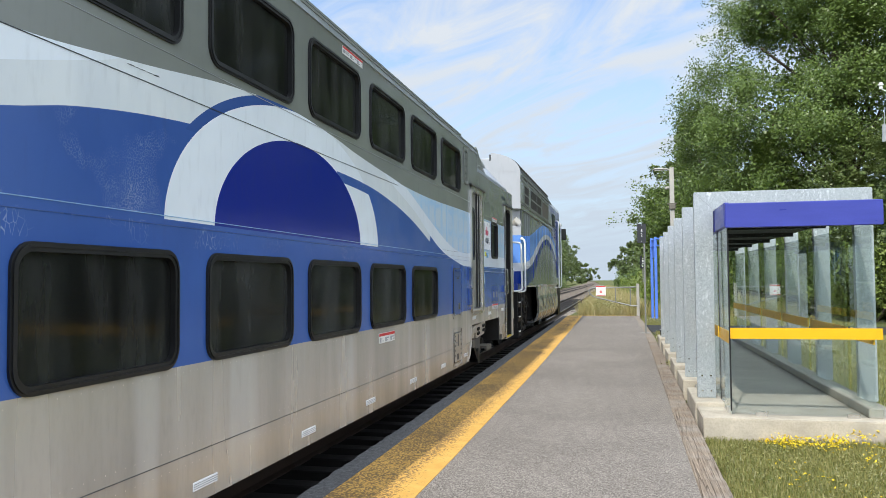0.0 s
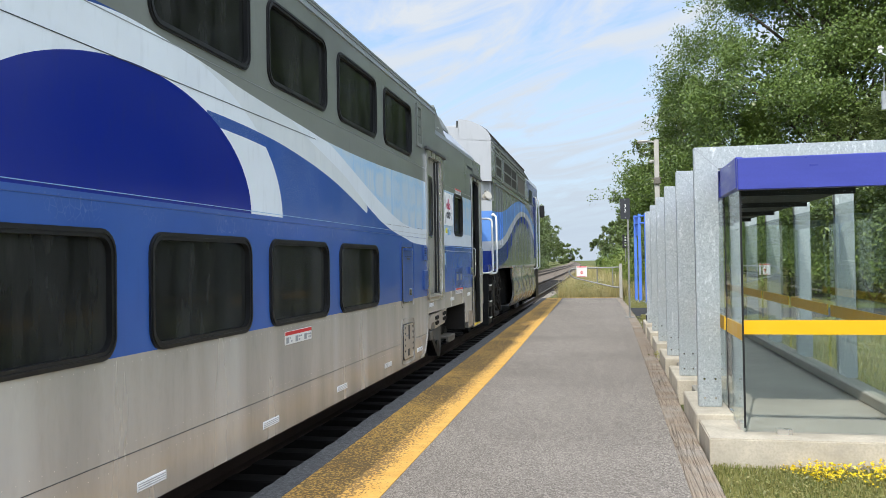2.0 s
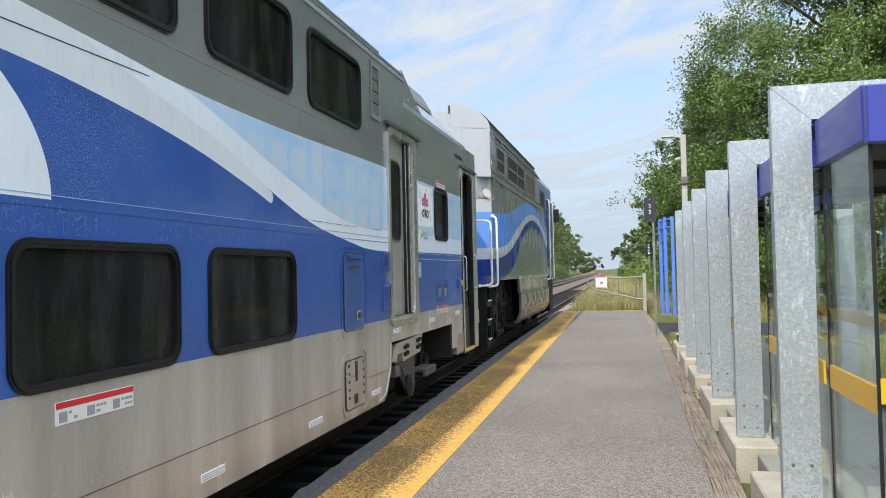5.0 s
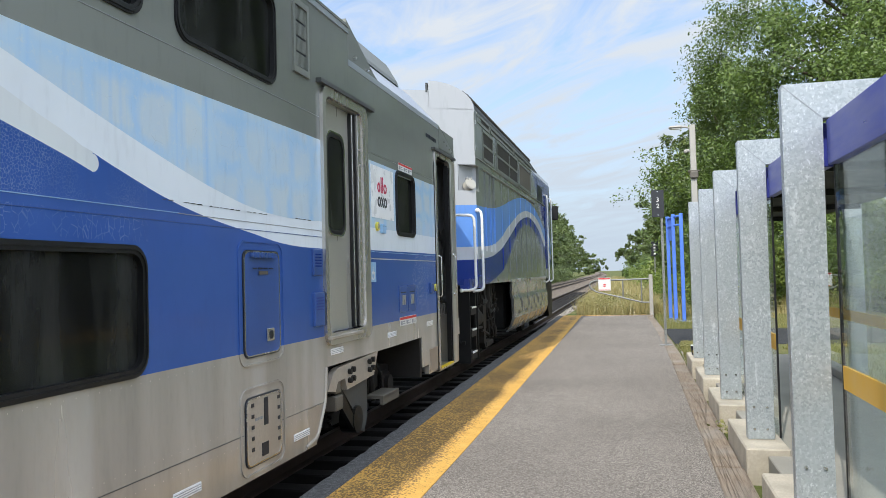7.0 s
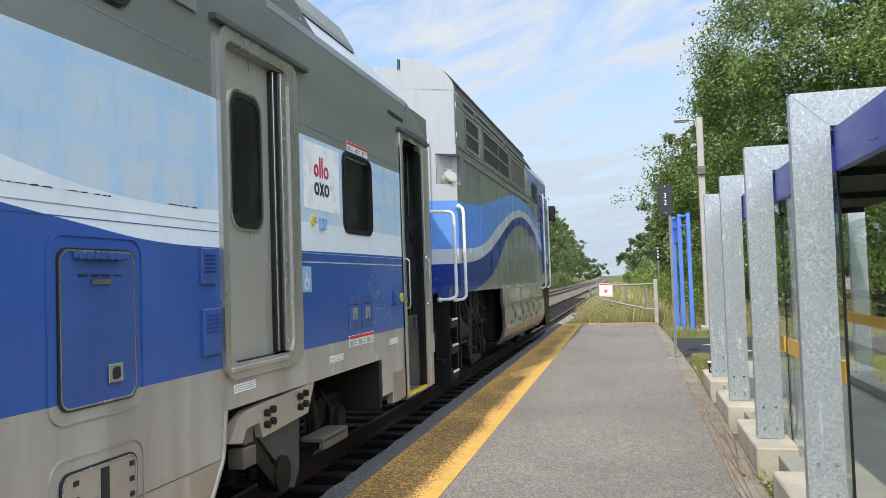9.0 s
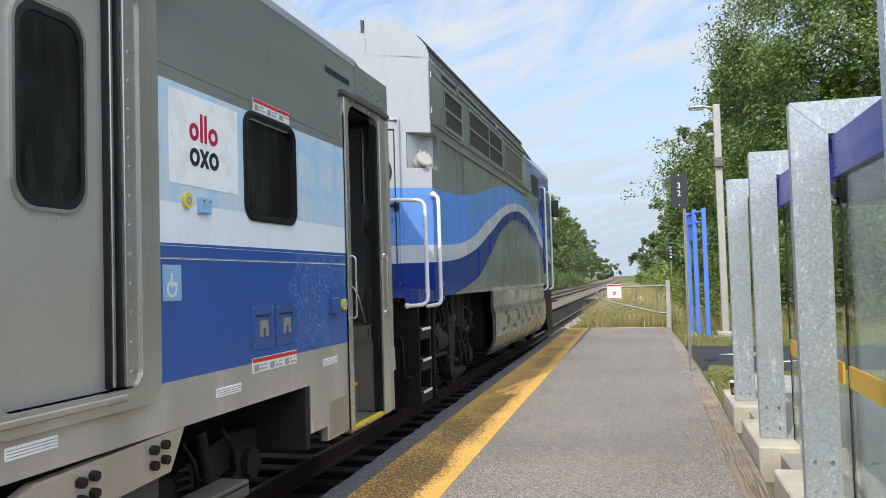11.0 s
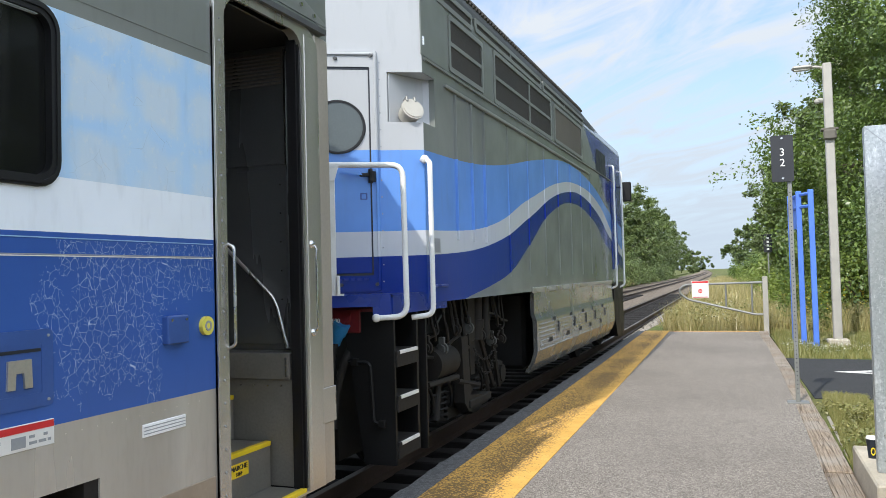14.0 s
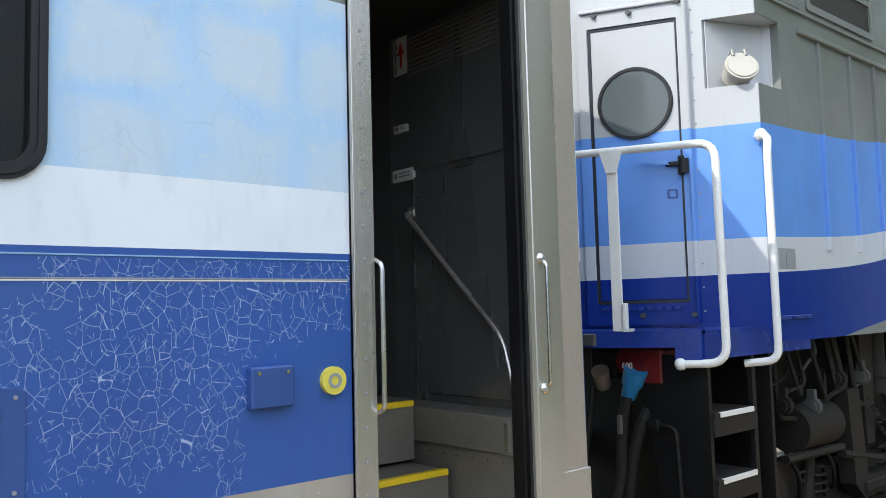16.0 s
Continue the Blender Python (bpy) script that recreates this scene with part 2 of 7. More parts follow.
    # dense craquelure on the older panels
    aged = n.both(n.ramp(n.noise(1.5, 3), 0.44, 0.58), n.m("LESS_THAN", y, 10.9), n.gt(z, 1.82))
    older = n.m("MAXIMUM", n.both(net(58, 0.075, 0.34), n.gt(z, 2.0)), n.both(net(26, 0.03, 0.40, (1, 1, 0.6)), n.m("LESS_THAN", z, 1.96)))
    blue_v = n.mix(n.both(aged, older, n.ramp(y, 3.6, 5.0, 0.62, 0.22)), blue_v, (0.46, 0.55, 0.72))
    pale = n.mix(n.m("MULTIPLY", n.both(net(6.5, 0.006, 0.52), n.gt(n.noise(1.6, 2), 0.47)), 0.30), pale, (0.30, 0.36, 0.42))
    # weathered steel below: long vertical stains, contrast raised to paint soft reflections
    stain_glare = n.noise(2.2, 5, (1, 1, 0.12))
    low_v = n.mix(n.ramp(stain_glare, 0.35, 0.65), tone(low, 0.86), tone(low, 1.18))
    low_v = n.mix(n.ramp(n.noise(40, 3, (1, 1, 0.3)), 0.5, 0.8, 0, 0.12), low_v, tone(low, 0.55))
    low_v = n.mix(n.both(n.ramp(n.noise(1.5, 4, (1, 1, 0.4)), 0.5, 0.75, 0, 0.55), n.ramp(z, 0.2, 0.75, 0.6, 0.1)), low_v, (0.19, 0.175, 0.155))
    # pale upright bands painted in for blurred reflections on the steel
    low_v = n.mix(n.ramp(n.noise(1.7, 2, (1, 1, 0.10)), 0.55, 0.66, 0, 0.42), low_v, (0.72, 0.72, 0.70))
    c = n.mix(n.gt(z, 1.105), low_v, blue_v)
    # lower strip of older, greyer white that ends in a rounded tip
    old_white = n.mix(n.ramp(n.noise(2.6, 4, (1, 1, 0.5)), 0.35, 0.7), (0.77, 0.82, 0.85), (0.68, 0.74, 0.79))
    dy, dz = n.m("SUBTRACT", y, 10.445), n.m("SUBTRACT", z, 2.196)
    tip = n.m("LESS_THAN", n.m("ADD", n.m("MULTIPLY", dy, dy), n.m("MULTIPLY", dz, dz)), 0.0020)
    strip = n.m("MAXIMUM", n.both(n.gt(z, line_white), n.m("LESS_THAN", y, 10.445)), tip)
    c = n.mix(strip, c, old_white)
    c = n.mix(n.both(strip, n.gt(z, line_strip)), c, white_v)
    c = n.mix(n.both(n.gt(z, line_blue), n.gt(y, 10.444)), c, white_v)
    c = n.mix(n.both(n.gt(z, line_light), n.gt(y, 8.9)), c, pale)
    c = n.mix(n.both(inside(2.17, 1.10), n.gt(z, 2.55), n.m("LESS_THAN", y, 6.2)), c, tone(blue, 0.9))
    wedge = n.both(n.gt(y, 6.85), n.gt(z, n.m("SUBTRACT", line_white, 0.09)), n.m("LESS_THAN", z, line_white))
    c = n.mix(n.both(inside(2.07, 1.03), n.gt(z, 1.98), n.m("SUBTRACT", 1.0, wedge)), c, white_v)
    c = n.mix(n.both(inside(1.48, 0.78), n.gt(z, 1.98)), c, navy)
    g = n.mix(n.ramp(n.noise(1.0, 4, (1, 0.6, 1.5)), 0.35, 0.7), grey, tone(grey, 1.25))
    c = n.mix(n.gt(z, line_grey), c, g)
    grime = n.ramp(n.noise(18, 5, (1, 1, 0.25)), 0.55, 0.85, 0, 0.12)
    c = n.mix(grime, c, (0.04, 0.04, 0.05))
    n.bump(n.m("ADD", n.noise(1.6, 2), n.m("MULTIPLY", n.noise(90, 2), 0.06)), 0.10, 0.02)
    return n.set(c, n.m("SUBTRACT", n.ramp(stain_glare, 0.3, 0.7, 0.13, 0.21), n.m("MULTIPLY", n.m("LESS_THAN", z, 1.105), -0.08)), n.m("MULTIPLY", n.m("LESS_THAN", z, 1.105), 0.38), 0.5)


def loco_paint(name, top):
    n = Nodes(name)
    V = lambda pts: n.curve(18, 38, 0, 4, pts)
    z = n.z
    sky_b, white, navy = (0.125, 0.285, 0.68), (0.55, 0.58, 0.62), (0.006, 0.030, 0.24)
    grey = (0.205, 0.222, 0.208)
    b_top = V([(18, 2.79), (21.15, 2.79), (22.3, 2.86), (24.77, 3.23), (25.8, 3.36), (26.8, 3.42), (28.7, 3.32), (31, 2.9), (38, 1.9)])
    w_top = V([(18, 2.08), (21.2, 2.09), (22.4, 2.2), (24.15, 2.63), (26.4, 3.08), (27.5, 3.15), (29.0, 3.08), (31.8, 2.33), (38, 1.2)])
    w_bot = V([(18, 1.86), (21.2, 1.875), (22.6, 2.02), (24.2, 2.40), (25.7, 2.80), (26.7, 2.95), (27.6, 3.0), (29.3, 2.81), (30.9, 2.37), (38, 0.9)])
    n_bot = V([(18, 0.9), (20.6, 1.25), (21.4, 1.41), (22.4, 1.54), (23.1, 1.66), (24.1, 2.02), (25.6, 2.58), (27, 2.79), (28.5, 2.7), (30.8, 2.1), (38, 0.7)])
    sky_b = n.mix(n.ramp(n.noise(2, 3), 0.3, 0.7), sky_b, tone(sky_b, 1.15))
    g = n.mix(n.ramp(n.noise(1.6, 4), 0.3, 0.7), tone(grey, 0.85), tone(grey, 1.15))
    c = n.mix(n.gt(z, n_bot), g, navy)
    c = n.mix(n.gt(z, w_bot), c, white)
    c = n.mix(n.gt(z, w_top), c, sky_b)
    c = n.mix(n.gt(z, b_top), c, tone(top, 1.0) if top[0] > 0.4 else g)
    # navy cab corner behind a slanting edge
    c = n.mix(n.both(n.gt(n.m("ADD", n.y, n.m("MULTIPLY", z, 2.0)), 36.9), n.gt(z, b_top), n.m("LESS_THAN", z, 4.28)), c, navy)
    c = n.mix(n.ramp(n.noise(14, 5, (1, 1, 0.2)), 0.55, 0.9, 0, 0.16), c, (0.12, 0.12, 0.12))
    n.bump(n.noise(2.0, 2), 0.12, 0.02)
    return n.set(c, 0.15, 0, 0.36)


def yellow_strip():
    n = Nodes("worn_shaded_yellow_paint")
    wear = n.noise(48, 4, (1, 0.8, 1), 0.7)
    # track side darker: wear, with the train's shadow painted in
    shadow_zone = n.ramp(n.m("ADD", n.x, n.m("MULTIPLY", n.ramp(n.y, 11, 37, 0, 1), 0.36)), -1.59, -1.45, 0.0, -0.16)
    band = n.ramp(n.noise(0.7, 3), 0.35, 0.65, -0.05, 0.05)
    left = n.ramp(n.x, -2.12, -2.0, -0.04, 0.0)
    dark = n.ramp(n.m("ADD", n.m("ADD", n.m("ADD", wear, shadow_zone), band), left), 0.445, 0.505)
    c = n.mix(n.ramp(n.noise(6, 3), 0.3, 0.7), (0.60, 0.335, 0.075), (0.70, 0.42, 0.11))
    c = n.mix(n.m("MULTIPLY", dark, 0.85), c, (0.115, 0.078, 0.042))
    n.bump(wear, 0.4, 0.006)
    return n.set(c, 0.8, 0, 0.3)


def galvanised():
    n = Nodes("galvanised_steel")
    v = n.voronoi(80, out="Color")
    s = n.t.nodes.new("ShaderNodeSeparateColor"); n.put(s.inputs[0], v)
    a = n.noise(3.0, 5)
    c = n.mix(s.outputs[0], (0.31, 0.345, 0.36), (0.50, 0.535, 0.55))
    c = n.mix(n.ramp(a, 0.3, 0.7, 0, 0.6), c, (0.42, 0.46, 0.475))
    run = n.both(n.ramp(n.noise(5.0, 5, (1.6, 1.6, 0.35), 0.7), 0.58, 0.66), n.ramp(n.noise(26, 4), 0.42, 0.55))
    c = n.mix(n.m("MULTIPLY", run, 0.62), c, (0.80, 0.83, 0.84))
    fleck = n.both(n.ramp(n.noise(55, 3, (1, 1, 0.6), 0.7), 0.58, 0.64), n.ramp(n.noise(2.0, 3), 0.4, 0.6, 0.3, 1.0))
    c = n.mix(n.m("MULTIPLY", fleck, 0.6), c, (0.78, 0.81, 0.82))
    n.bump(s.outputs[0], 0.04, 0.002)
    return n.set(c, n.ramp(s.outputs[1], 0, 1, 0.34, 0.55), 0.55)


def leaf_mat(name, a, b, trans=0.25):
    n = Nodes(name)
    c = n.mix(n.island, a, b)
    c = n.mix(n.ramp(n.noise(0.55, 3), 0.35, 0.7, 0, 0.6), c, tone(b, 1.1))
    n.set(c, 0.36, 0, 0.5)
    t = n.t.nodes.new("ShaderNodeBsdfTranslucent"); n.put(t.inputs[0], c)
    mx = n.t.nodes.new("ShaderNodeMixShader"); mx.inputs[0].default_value = trans
    n.t.links.new(n.p.outputs[0], mx.inputs[1]); n.t.links.new(t.outputs[0], mx.inputs[2]); n.t.links.new(mx.outputs[0], n.out.inputs[0])
    return n.mat


def ground_mat():
    n = Nodes("meadow_soil")
    c = n.mix(n.ramp(n.noise(0.8, 5), 0.35, 0.65), (0.085, 0.115, 0.030), (0.16, 0.155, 0.065))
    c = n.mix(n.ramp(n.noise(30, 4), 0.45, 0.75, 0, 0.7), c, (0.05, 0.055, 0.02))
    n.bump(n.noise(25, 4), 0.6, 0.03)
    return n.set(c, 0.95, 0, 0.15)


def ballast_mat():
    n = Nodes("ballast_stone")
    v = n.voronoi(16, out="Color")
    s = n.t.nodes.new("ShaderNodeSeparateColor"); n.put(s.inputs[0], v)
    c = n.mix(s.outputs[0], (0.085, 0.068, 0.055), (0.27, 0.225, 0.18))
    n.bump(n.voronoi(16), 0.9, 0.04)
    return n.set(c, 0.95, 0, 0.2)


def timber_mat():
    """Old split sleepers: grain along the length, checks, grey and brown patches."""
    n = Nodes("weathered_timber")
    grain = n.noise(22, 5, (3.0, 0.16, 1), 0.7)
    check = n.ramp(n.voronoi(4.0, "DISTANCE_TO_EDGE", (6.5, 0.16, 1)), 0.0, 0.05, 1, 0)
    patch = n.noise(2.2, 4)
    c = n.mix(n.ramp(grain, 0.35, 0.68), (0.20, 0.155, 0.115), (0.40, 0.325, 0.25))
    c = n.mix(n.ramp(patch, 0.42, 0.66, 0, 0.7), c, (0.36, 0.33, 0.29))
    o = n.t.nodes.new("ShaderNodeObjectInfo")
    c = n.mix(n.ramp(o.outputs["Random"], 0, 1, 0, 0.35), c, (0.16, 0.12, 0.09))
    c = n.mix(n.both(check, n.ramp(n.noise(5, 2), 0.52, 0.60), 0.5), c, (0.07, 0.055, 0.04))
    n.bump(n.m("SUBTRACT", grain, n.m("MULTIPLY", check, 1.4)), 0.8, 0.012)
    return n.set(c, 0.92, 0, 0.2)


M = dict(
    coach=coach_paint(), loco=loco_paint("loco_paint", (0.2, 0.2, 0.2)), loco_end=loco_paint("loco_end_paint", (0.455, 0.47, 0.49)),
    yellow=yellow_strip(), galv=galvanised(), ground=ground_mat(), ballast=ballast_mat(),
    asphalt=asphalt("platform_asphalt", (0.150, 0.131, 0.114), (0.57, 0.515, 0.45), 0.88, 115),
    edge=asphalt("coping_asphalt", (0.11, 0.11, 0.11), (0.25, 0.25, 0.25), 0.6, 45),
    path=asphalt("dark_path_asphalt", (0.045, 0.047, 0.05), (0.085, 0.085, 0.085), 0.4, 60),
    timber=timber_mat(),
    concrete=plain("pale_concrete", (0.46, 0.412, 0.33), 0.85, 0, 0.24, 3.4, 55, 0.35),
    floor=plain("shelter_floor_concrete", (0.30, 0.285, 0.245), 0.85, 0, 0.16, 1.2, 60, 0.15),
    rubber=plain("black_rubber", (0.007, 0.007, 0.008), 0.45, 0, 0.2, 3, 80, 0.1),
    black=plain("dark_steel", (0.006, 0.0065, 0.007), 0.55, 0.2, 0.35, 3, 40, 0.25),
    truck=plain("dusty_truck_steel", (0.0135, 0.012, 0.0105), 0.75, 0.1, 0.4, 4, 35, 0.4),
    steel=plain("brushed_stainless", (0.60, 0.58, 0.54), 0.30, 0.75, 0.12, 2.2, 90, 0.06, (1, 1, 0.1)),
    beige=plain("dull_steel_skirt", (0.50, 0.452, 0.388), 0.40, 0.35, 0.18, 2.2, 45, 0.1, (1, 1, 0.2)),
    olive=plain("olive_grey_paint", (0.195, 0.208, 0.188), 0.4, 0, 0.1, 1.5, 60, 0.05),
    door=plain("door_leaf_paint", (0.54, 0.525, 0.47), 0.32, 0.45, 0.12, 1.5, 60, 0.05, (1, 1, 0.15)),
    roof=plain("silver_roof", (0.50, 0.54, 0.60), 0.38, 0.5, 0.1, 1.2, 50, 0.06),
    chrome=plain("polished_rail", (0.62, 0.62, 0.60), 0.22, 0.95, 0.06, 4, 90, 0.02),
    whitep=plain("white_enamel", (0.78, 0.79, 0.77), 0.35, 0, 0.08, 4, 60, 0.05),
    bluep=plain("blue_panel_paint", (0.040, 0.098, 0.32), 0.35, 0, 0.12, 3, 60, 0.05),
    navyp=plain("navy_panel_paint", (0.006, 0.030, 0.24), 0.3, 0, 0.12, 3, 60, 0.05),
    signblue=plain("blue_sign_frame", (0.085, 0.20, 0.66), 0.45, 0, 0.1, 2, 60, 0.05),
    fascia=plain("royal_blue_fascia", (0.042, 0.055, 0.33), 0.35, 0, 0.12, 2, 60, 0.03, (1, 1, 6)),
    reflect=plain("white_reflector", (0.93, 0.94, 0.95), 0.3, 0, 0.05, 6, 90, 0.03),
    label=plain("label_white", (0.76, 0.76, 0.74), 0.4, 0, 0.05, 6, 90, 0.02),
    red=plain("red_print", (0.62, 0.03, 0.035), 0.45, 0, 0.1, 6, 80, 0.02),
    crimson=plain("crimson_print", (0.48, 0.008, 0.07), 0.45, 0, 0.05, 6, 80, 0.02),
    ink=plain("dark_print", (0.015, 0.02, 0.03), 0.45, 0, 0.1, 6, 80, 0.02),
    grey=plain("grey_print", (0.3, 0.32, 0.34), 0.45, 0, 0.1, 6, 80, 0.02),
    paleb=plain("pale_blue_print", (0.28, 0.48, 0.72), 0.45, 0, 0.1, 6, 80, 0.02),
    yel=plain("safety_yellow", (0.80, 0.58, 0.02), 0.5, 0, 0.08, 6, 80, 0.05),
    button=plain("call_button_yellow", (0.74, 0.66, 0.10), 0.45, 0, 0.06, 8, 80, 0.03),
    stripe=plain("yellow_glass_film", (0.80, 0.43, 0.004), 0.4, 0, 0.04, 6, 80, 0.02),
    sign=plain("charcoal_sign", (0.022, 0.024, 0.03), 0.5, 0, 0.1, 4, 80, 0.03),
    wood=plain("grey_pole_wood", (0.34, 0.28, 0.22), 0.9, 0, 0.25, 3, 40, 0.4, (1, 1, 0.06)),
    bark=plain("tree_bark", (0.09, 0.07, 0.05), 0.95, 0, 0.3, 3, 20, 0.6, (1, 1, 0.2)),
    cream_hatch=plain("tan_hatch_paint", (0.36, 0.29, 0.22), 0.6, 0, 0.15, 4, 60, 0.08),
    rust=plain("rail_steel", (0.065, 0.043, 0.032), 0.6, 0.4, 0.25, 3, 40, 0.2),
    railtop=plain("worn_rail_head", (0.15, 0.125, 0.105), 0.5, 0.7, 0.12, 3, 40, 0.05),
    # creosote brown taken near black to include the shade under the train
    tie=plain("shade_dark_creosote_tie", (0.009, 0.007, 0.006), 0.9, 0, 0.3, 4, 30, 0.4, None, 0.4),
    post=plain("galvanised_post", (0.27, 0.275, 0.26), 0.5, 0.5, 0.12, 3, 60, 0.1),
    lampgrey=plain("lamp_column_grey", (0.40, 0.38, 0.34), 0.55, 0.2, 0.1, 3, 60, 0.08),
    mesh=plain("radiator_mesh", (0.055, 0.05, 0.045), 0.7, 0.3, 0.3, 3, 120, 0.4),
    dust=plain("sunlit_dusty_screen", (0.16, 0.145, 0.12), 0.7, 0.3, 0.2, 3, 120, 0.3),
    cream=plain("lamp_cream", (0.44, 0.42, 0.37), 0.4, 0, 0.06, 6, 60, 0.03),
    stripe_in=plain("amber_glass_film", (0.72, 0.41, 0.03), 0.4, 0, 0.04, 6, 80, 0.02),
    # ballast colour with the train's shade painted in
    shaded_bed=plain("shade_black_ballast", (0.007, 0.0065, 0.006), 0.9, 0, 0.4, 5, 18, 0.9),
    tank=plain("tank_bright_metal", (0.40, 0.41, 0.40), 0.24, 0.8, 0.14, 2.0, 60, 0.06),
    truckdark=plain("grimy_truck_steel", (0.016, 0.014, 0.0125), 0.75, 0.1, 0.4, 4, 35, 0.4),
    porthole=plain("smoky_glass", (0.10, 0.12, 0.125), 0.15, 0, 0.1, 3, 60, 0.02),
    truckgrey=plain("grey_bracket_paint", (0.075, 0.08, 0.08), 0.6, 0, 0.25, 4, 40, 0.2),
    redbox=plain("red_socket", (0.17, 0.011, 0.013), 0.5, 0, 0.2, 6, 60, 0.1),
    cyan=plain("blue_plug", (0.03, 0.25, 0.55), 0.45, 0, 0.15, 6, 60, 0.05),
    stone=plain("crushed_stone", (0.36, 0.33, 0.29), 0.9, 0, 0.3, 9, 60, 0.3),
    wall_in=plain("vestibule_steel", (0.20, 0.208, 0.21), 0.30, 0.6, 0.08, 2.5, 60, 0.02, (1, 1, 0.1)),
    step_in=plain("step_steel", (0.225, 0.212, 0.188), 0.38, 0.35, 0.18, 2.5, 60, 0.05),
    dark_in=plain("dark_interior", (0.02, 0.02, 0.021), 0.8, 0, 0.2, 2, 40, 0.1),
    coach_glass=glass("tinted_coach_glass", (0.05, 0.055, 0.055), 0.08, 1.45, (0.5, 0.53, 0.52), 0.042), pane=glass("clear_shelter_glass", (0.96, 0.985, 0.975), 0.0, 1.12, (0.9, 0.95, 0.95), 0.0),
    leaf_a=leaf_mat("leaf_green", (0.052, 0.098, 0.024), (0.165, 0.235, 0.05), 0.26),
    leaf_b=leaf_mat("leaf_olive", (0.075, 0.12, 0.030), (0.18, 0.23, 0.070), 0.28),
    leaf_c=leaf_mat("leaf_far", (0.085, 0.13, 0.042), (0.18, 0.23, 0.085), 0.28),
    grass=leaf_mat("grass_green", (0.13, 0.17, 0.040), (0.33, 0.30, 0.115)),
    tall=leaf_mat("tall_grass", (0.20, 0.22, 0.06), (0.50, 0.41, 0.20)),
    weed=leaf_mat("bright_weed_leaf", (0.12, 0.19, 0.032), (0.27, 0.33, 0.075), 0.35),
    petal=leaf_mat("yellow_petal", (0.78, 0.55, 0.01), (0.85, 0.66, 0.03)),
    petal_w=leaf_mat("white_petal", (0.70, 0.70, 0.62), (0.6, 0.62, 0.5)),
)


# ---------------------------------------------------------------- mesh tools
BASE = {}


def thing(name, at, label, category, group=""):
    ob = new(name)
    ob.location = at
    ob.empty_display_size = 0.2
    BASE[ob.name] = Vector(at)
    return tagged(ob, label, category, group)


def finish(name, bm, mat, base, smooth=False):
    bmesh.ops.recalc_face_normals(bm, faces=bm.faces)
    bmesh.ops.translate(bm, verts=bm.verts, vec=-base)
    me = bpy.data.meshes.new(name)
    bm.to_mesh(me)
    bm.free()
    me.materials.append(M[mat])
    if smooth:
        me.polygons.foreach_set("use_smooth", [True] * len(me.polygons))
        me.set_sharp_from_angle(angle=radians(35))
    return new(name, me)


def part(name, bm, mat, parent, label="", smooth=False):
    base = BASE[parent.name]
    ob = finish(name, bm, mat, base, smooth)
    ob.parent = parent
    BASE[ob.name] = base
    return tagged(ob, label)


def solid(name, bm, mat, label, category, kind="", group="", smooth=False, base=None):
    base = Vector(base or (0, 0, 0))
    ob = finish(name, bm, mat, base, smooth)
    ob.location = base
    BASE[ob.name] = base
    return tagged(ob, label, category, group, kind)


def B():
    return bmesh.new()


def box(bm, x0, x1, y0, y1, z0, z1, bevel=0.0):
    m = Matrix.Translation(((x0 + x1) / 2, (y0 + y1) / 2, (z0 + z1) / 2)) @ Matrix.Diagonal((abs(x1 - x0), abs(y1 - y0), abs(z1 - z0), 1))
    r = bmesh.ops.create_cube(bm, size=1, matrix=m)
    if bevel:
        es = {e for v in r["verts"] for e in v.link_edges}
        bmesh.ops.bevel(bm, geom=list(es), offset=bevel, segments=1, affect="EDGES")
    return bm


def turned(bm, m, fn):
    """Adds to bm what fn draws, moved by m."""
    t = bmesh.new()
    fn(t)
    bmesh.ops.transform(t, matrix=m, verts=t.verts)
    me = bpy.data.meshes.new("tmp")
    t.to_mesh(me)
    t.free()
    bm.from_mesh(me)
    bpy.data.meshes.remove(me)
    return bm


def cyl(bm, a, b, r, seg=16, r2=None):
    a, b = Vector(a), Vector(b)
    d = b - a
    m = Matrix.Translation((a + b) / 2) @ d.to_track_quat("Z", "Y").to_matrix().to_4x4()
    bmesh.ops.create_cone(bm, cap_ends=True, segments=seg, radius1=r, radius2=r if r2 is None else r2, depth=d.length, matrix=m)
    return bm


def ball(bm, c, r, seg=10, sz=1.0):
    bmesh.ops.create_uvsphere(bm, u_segments=seg, v_segments=max(5, seg // 2), radius=r, matrix=Matrix.Translation(c) @ Matrix.Diagonal((1, 1, sz, 1)))
    return bm


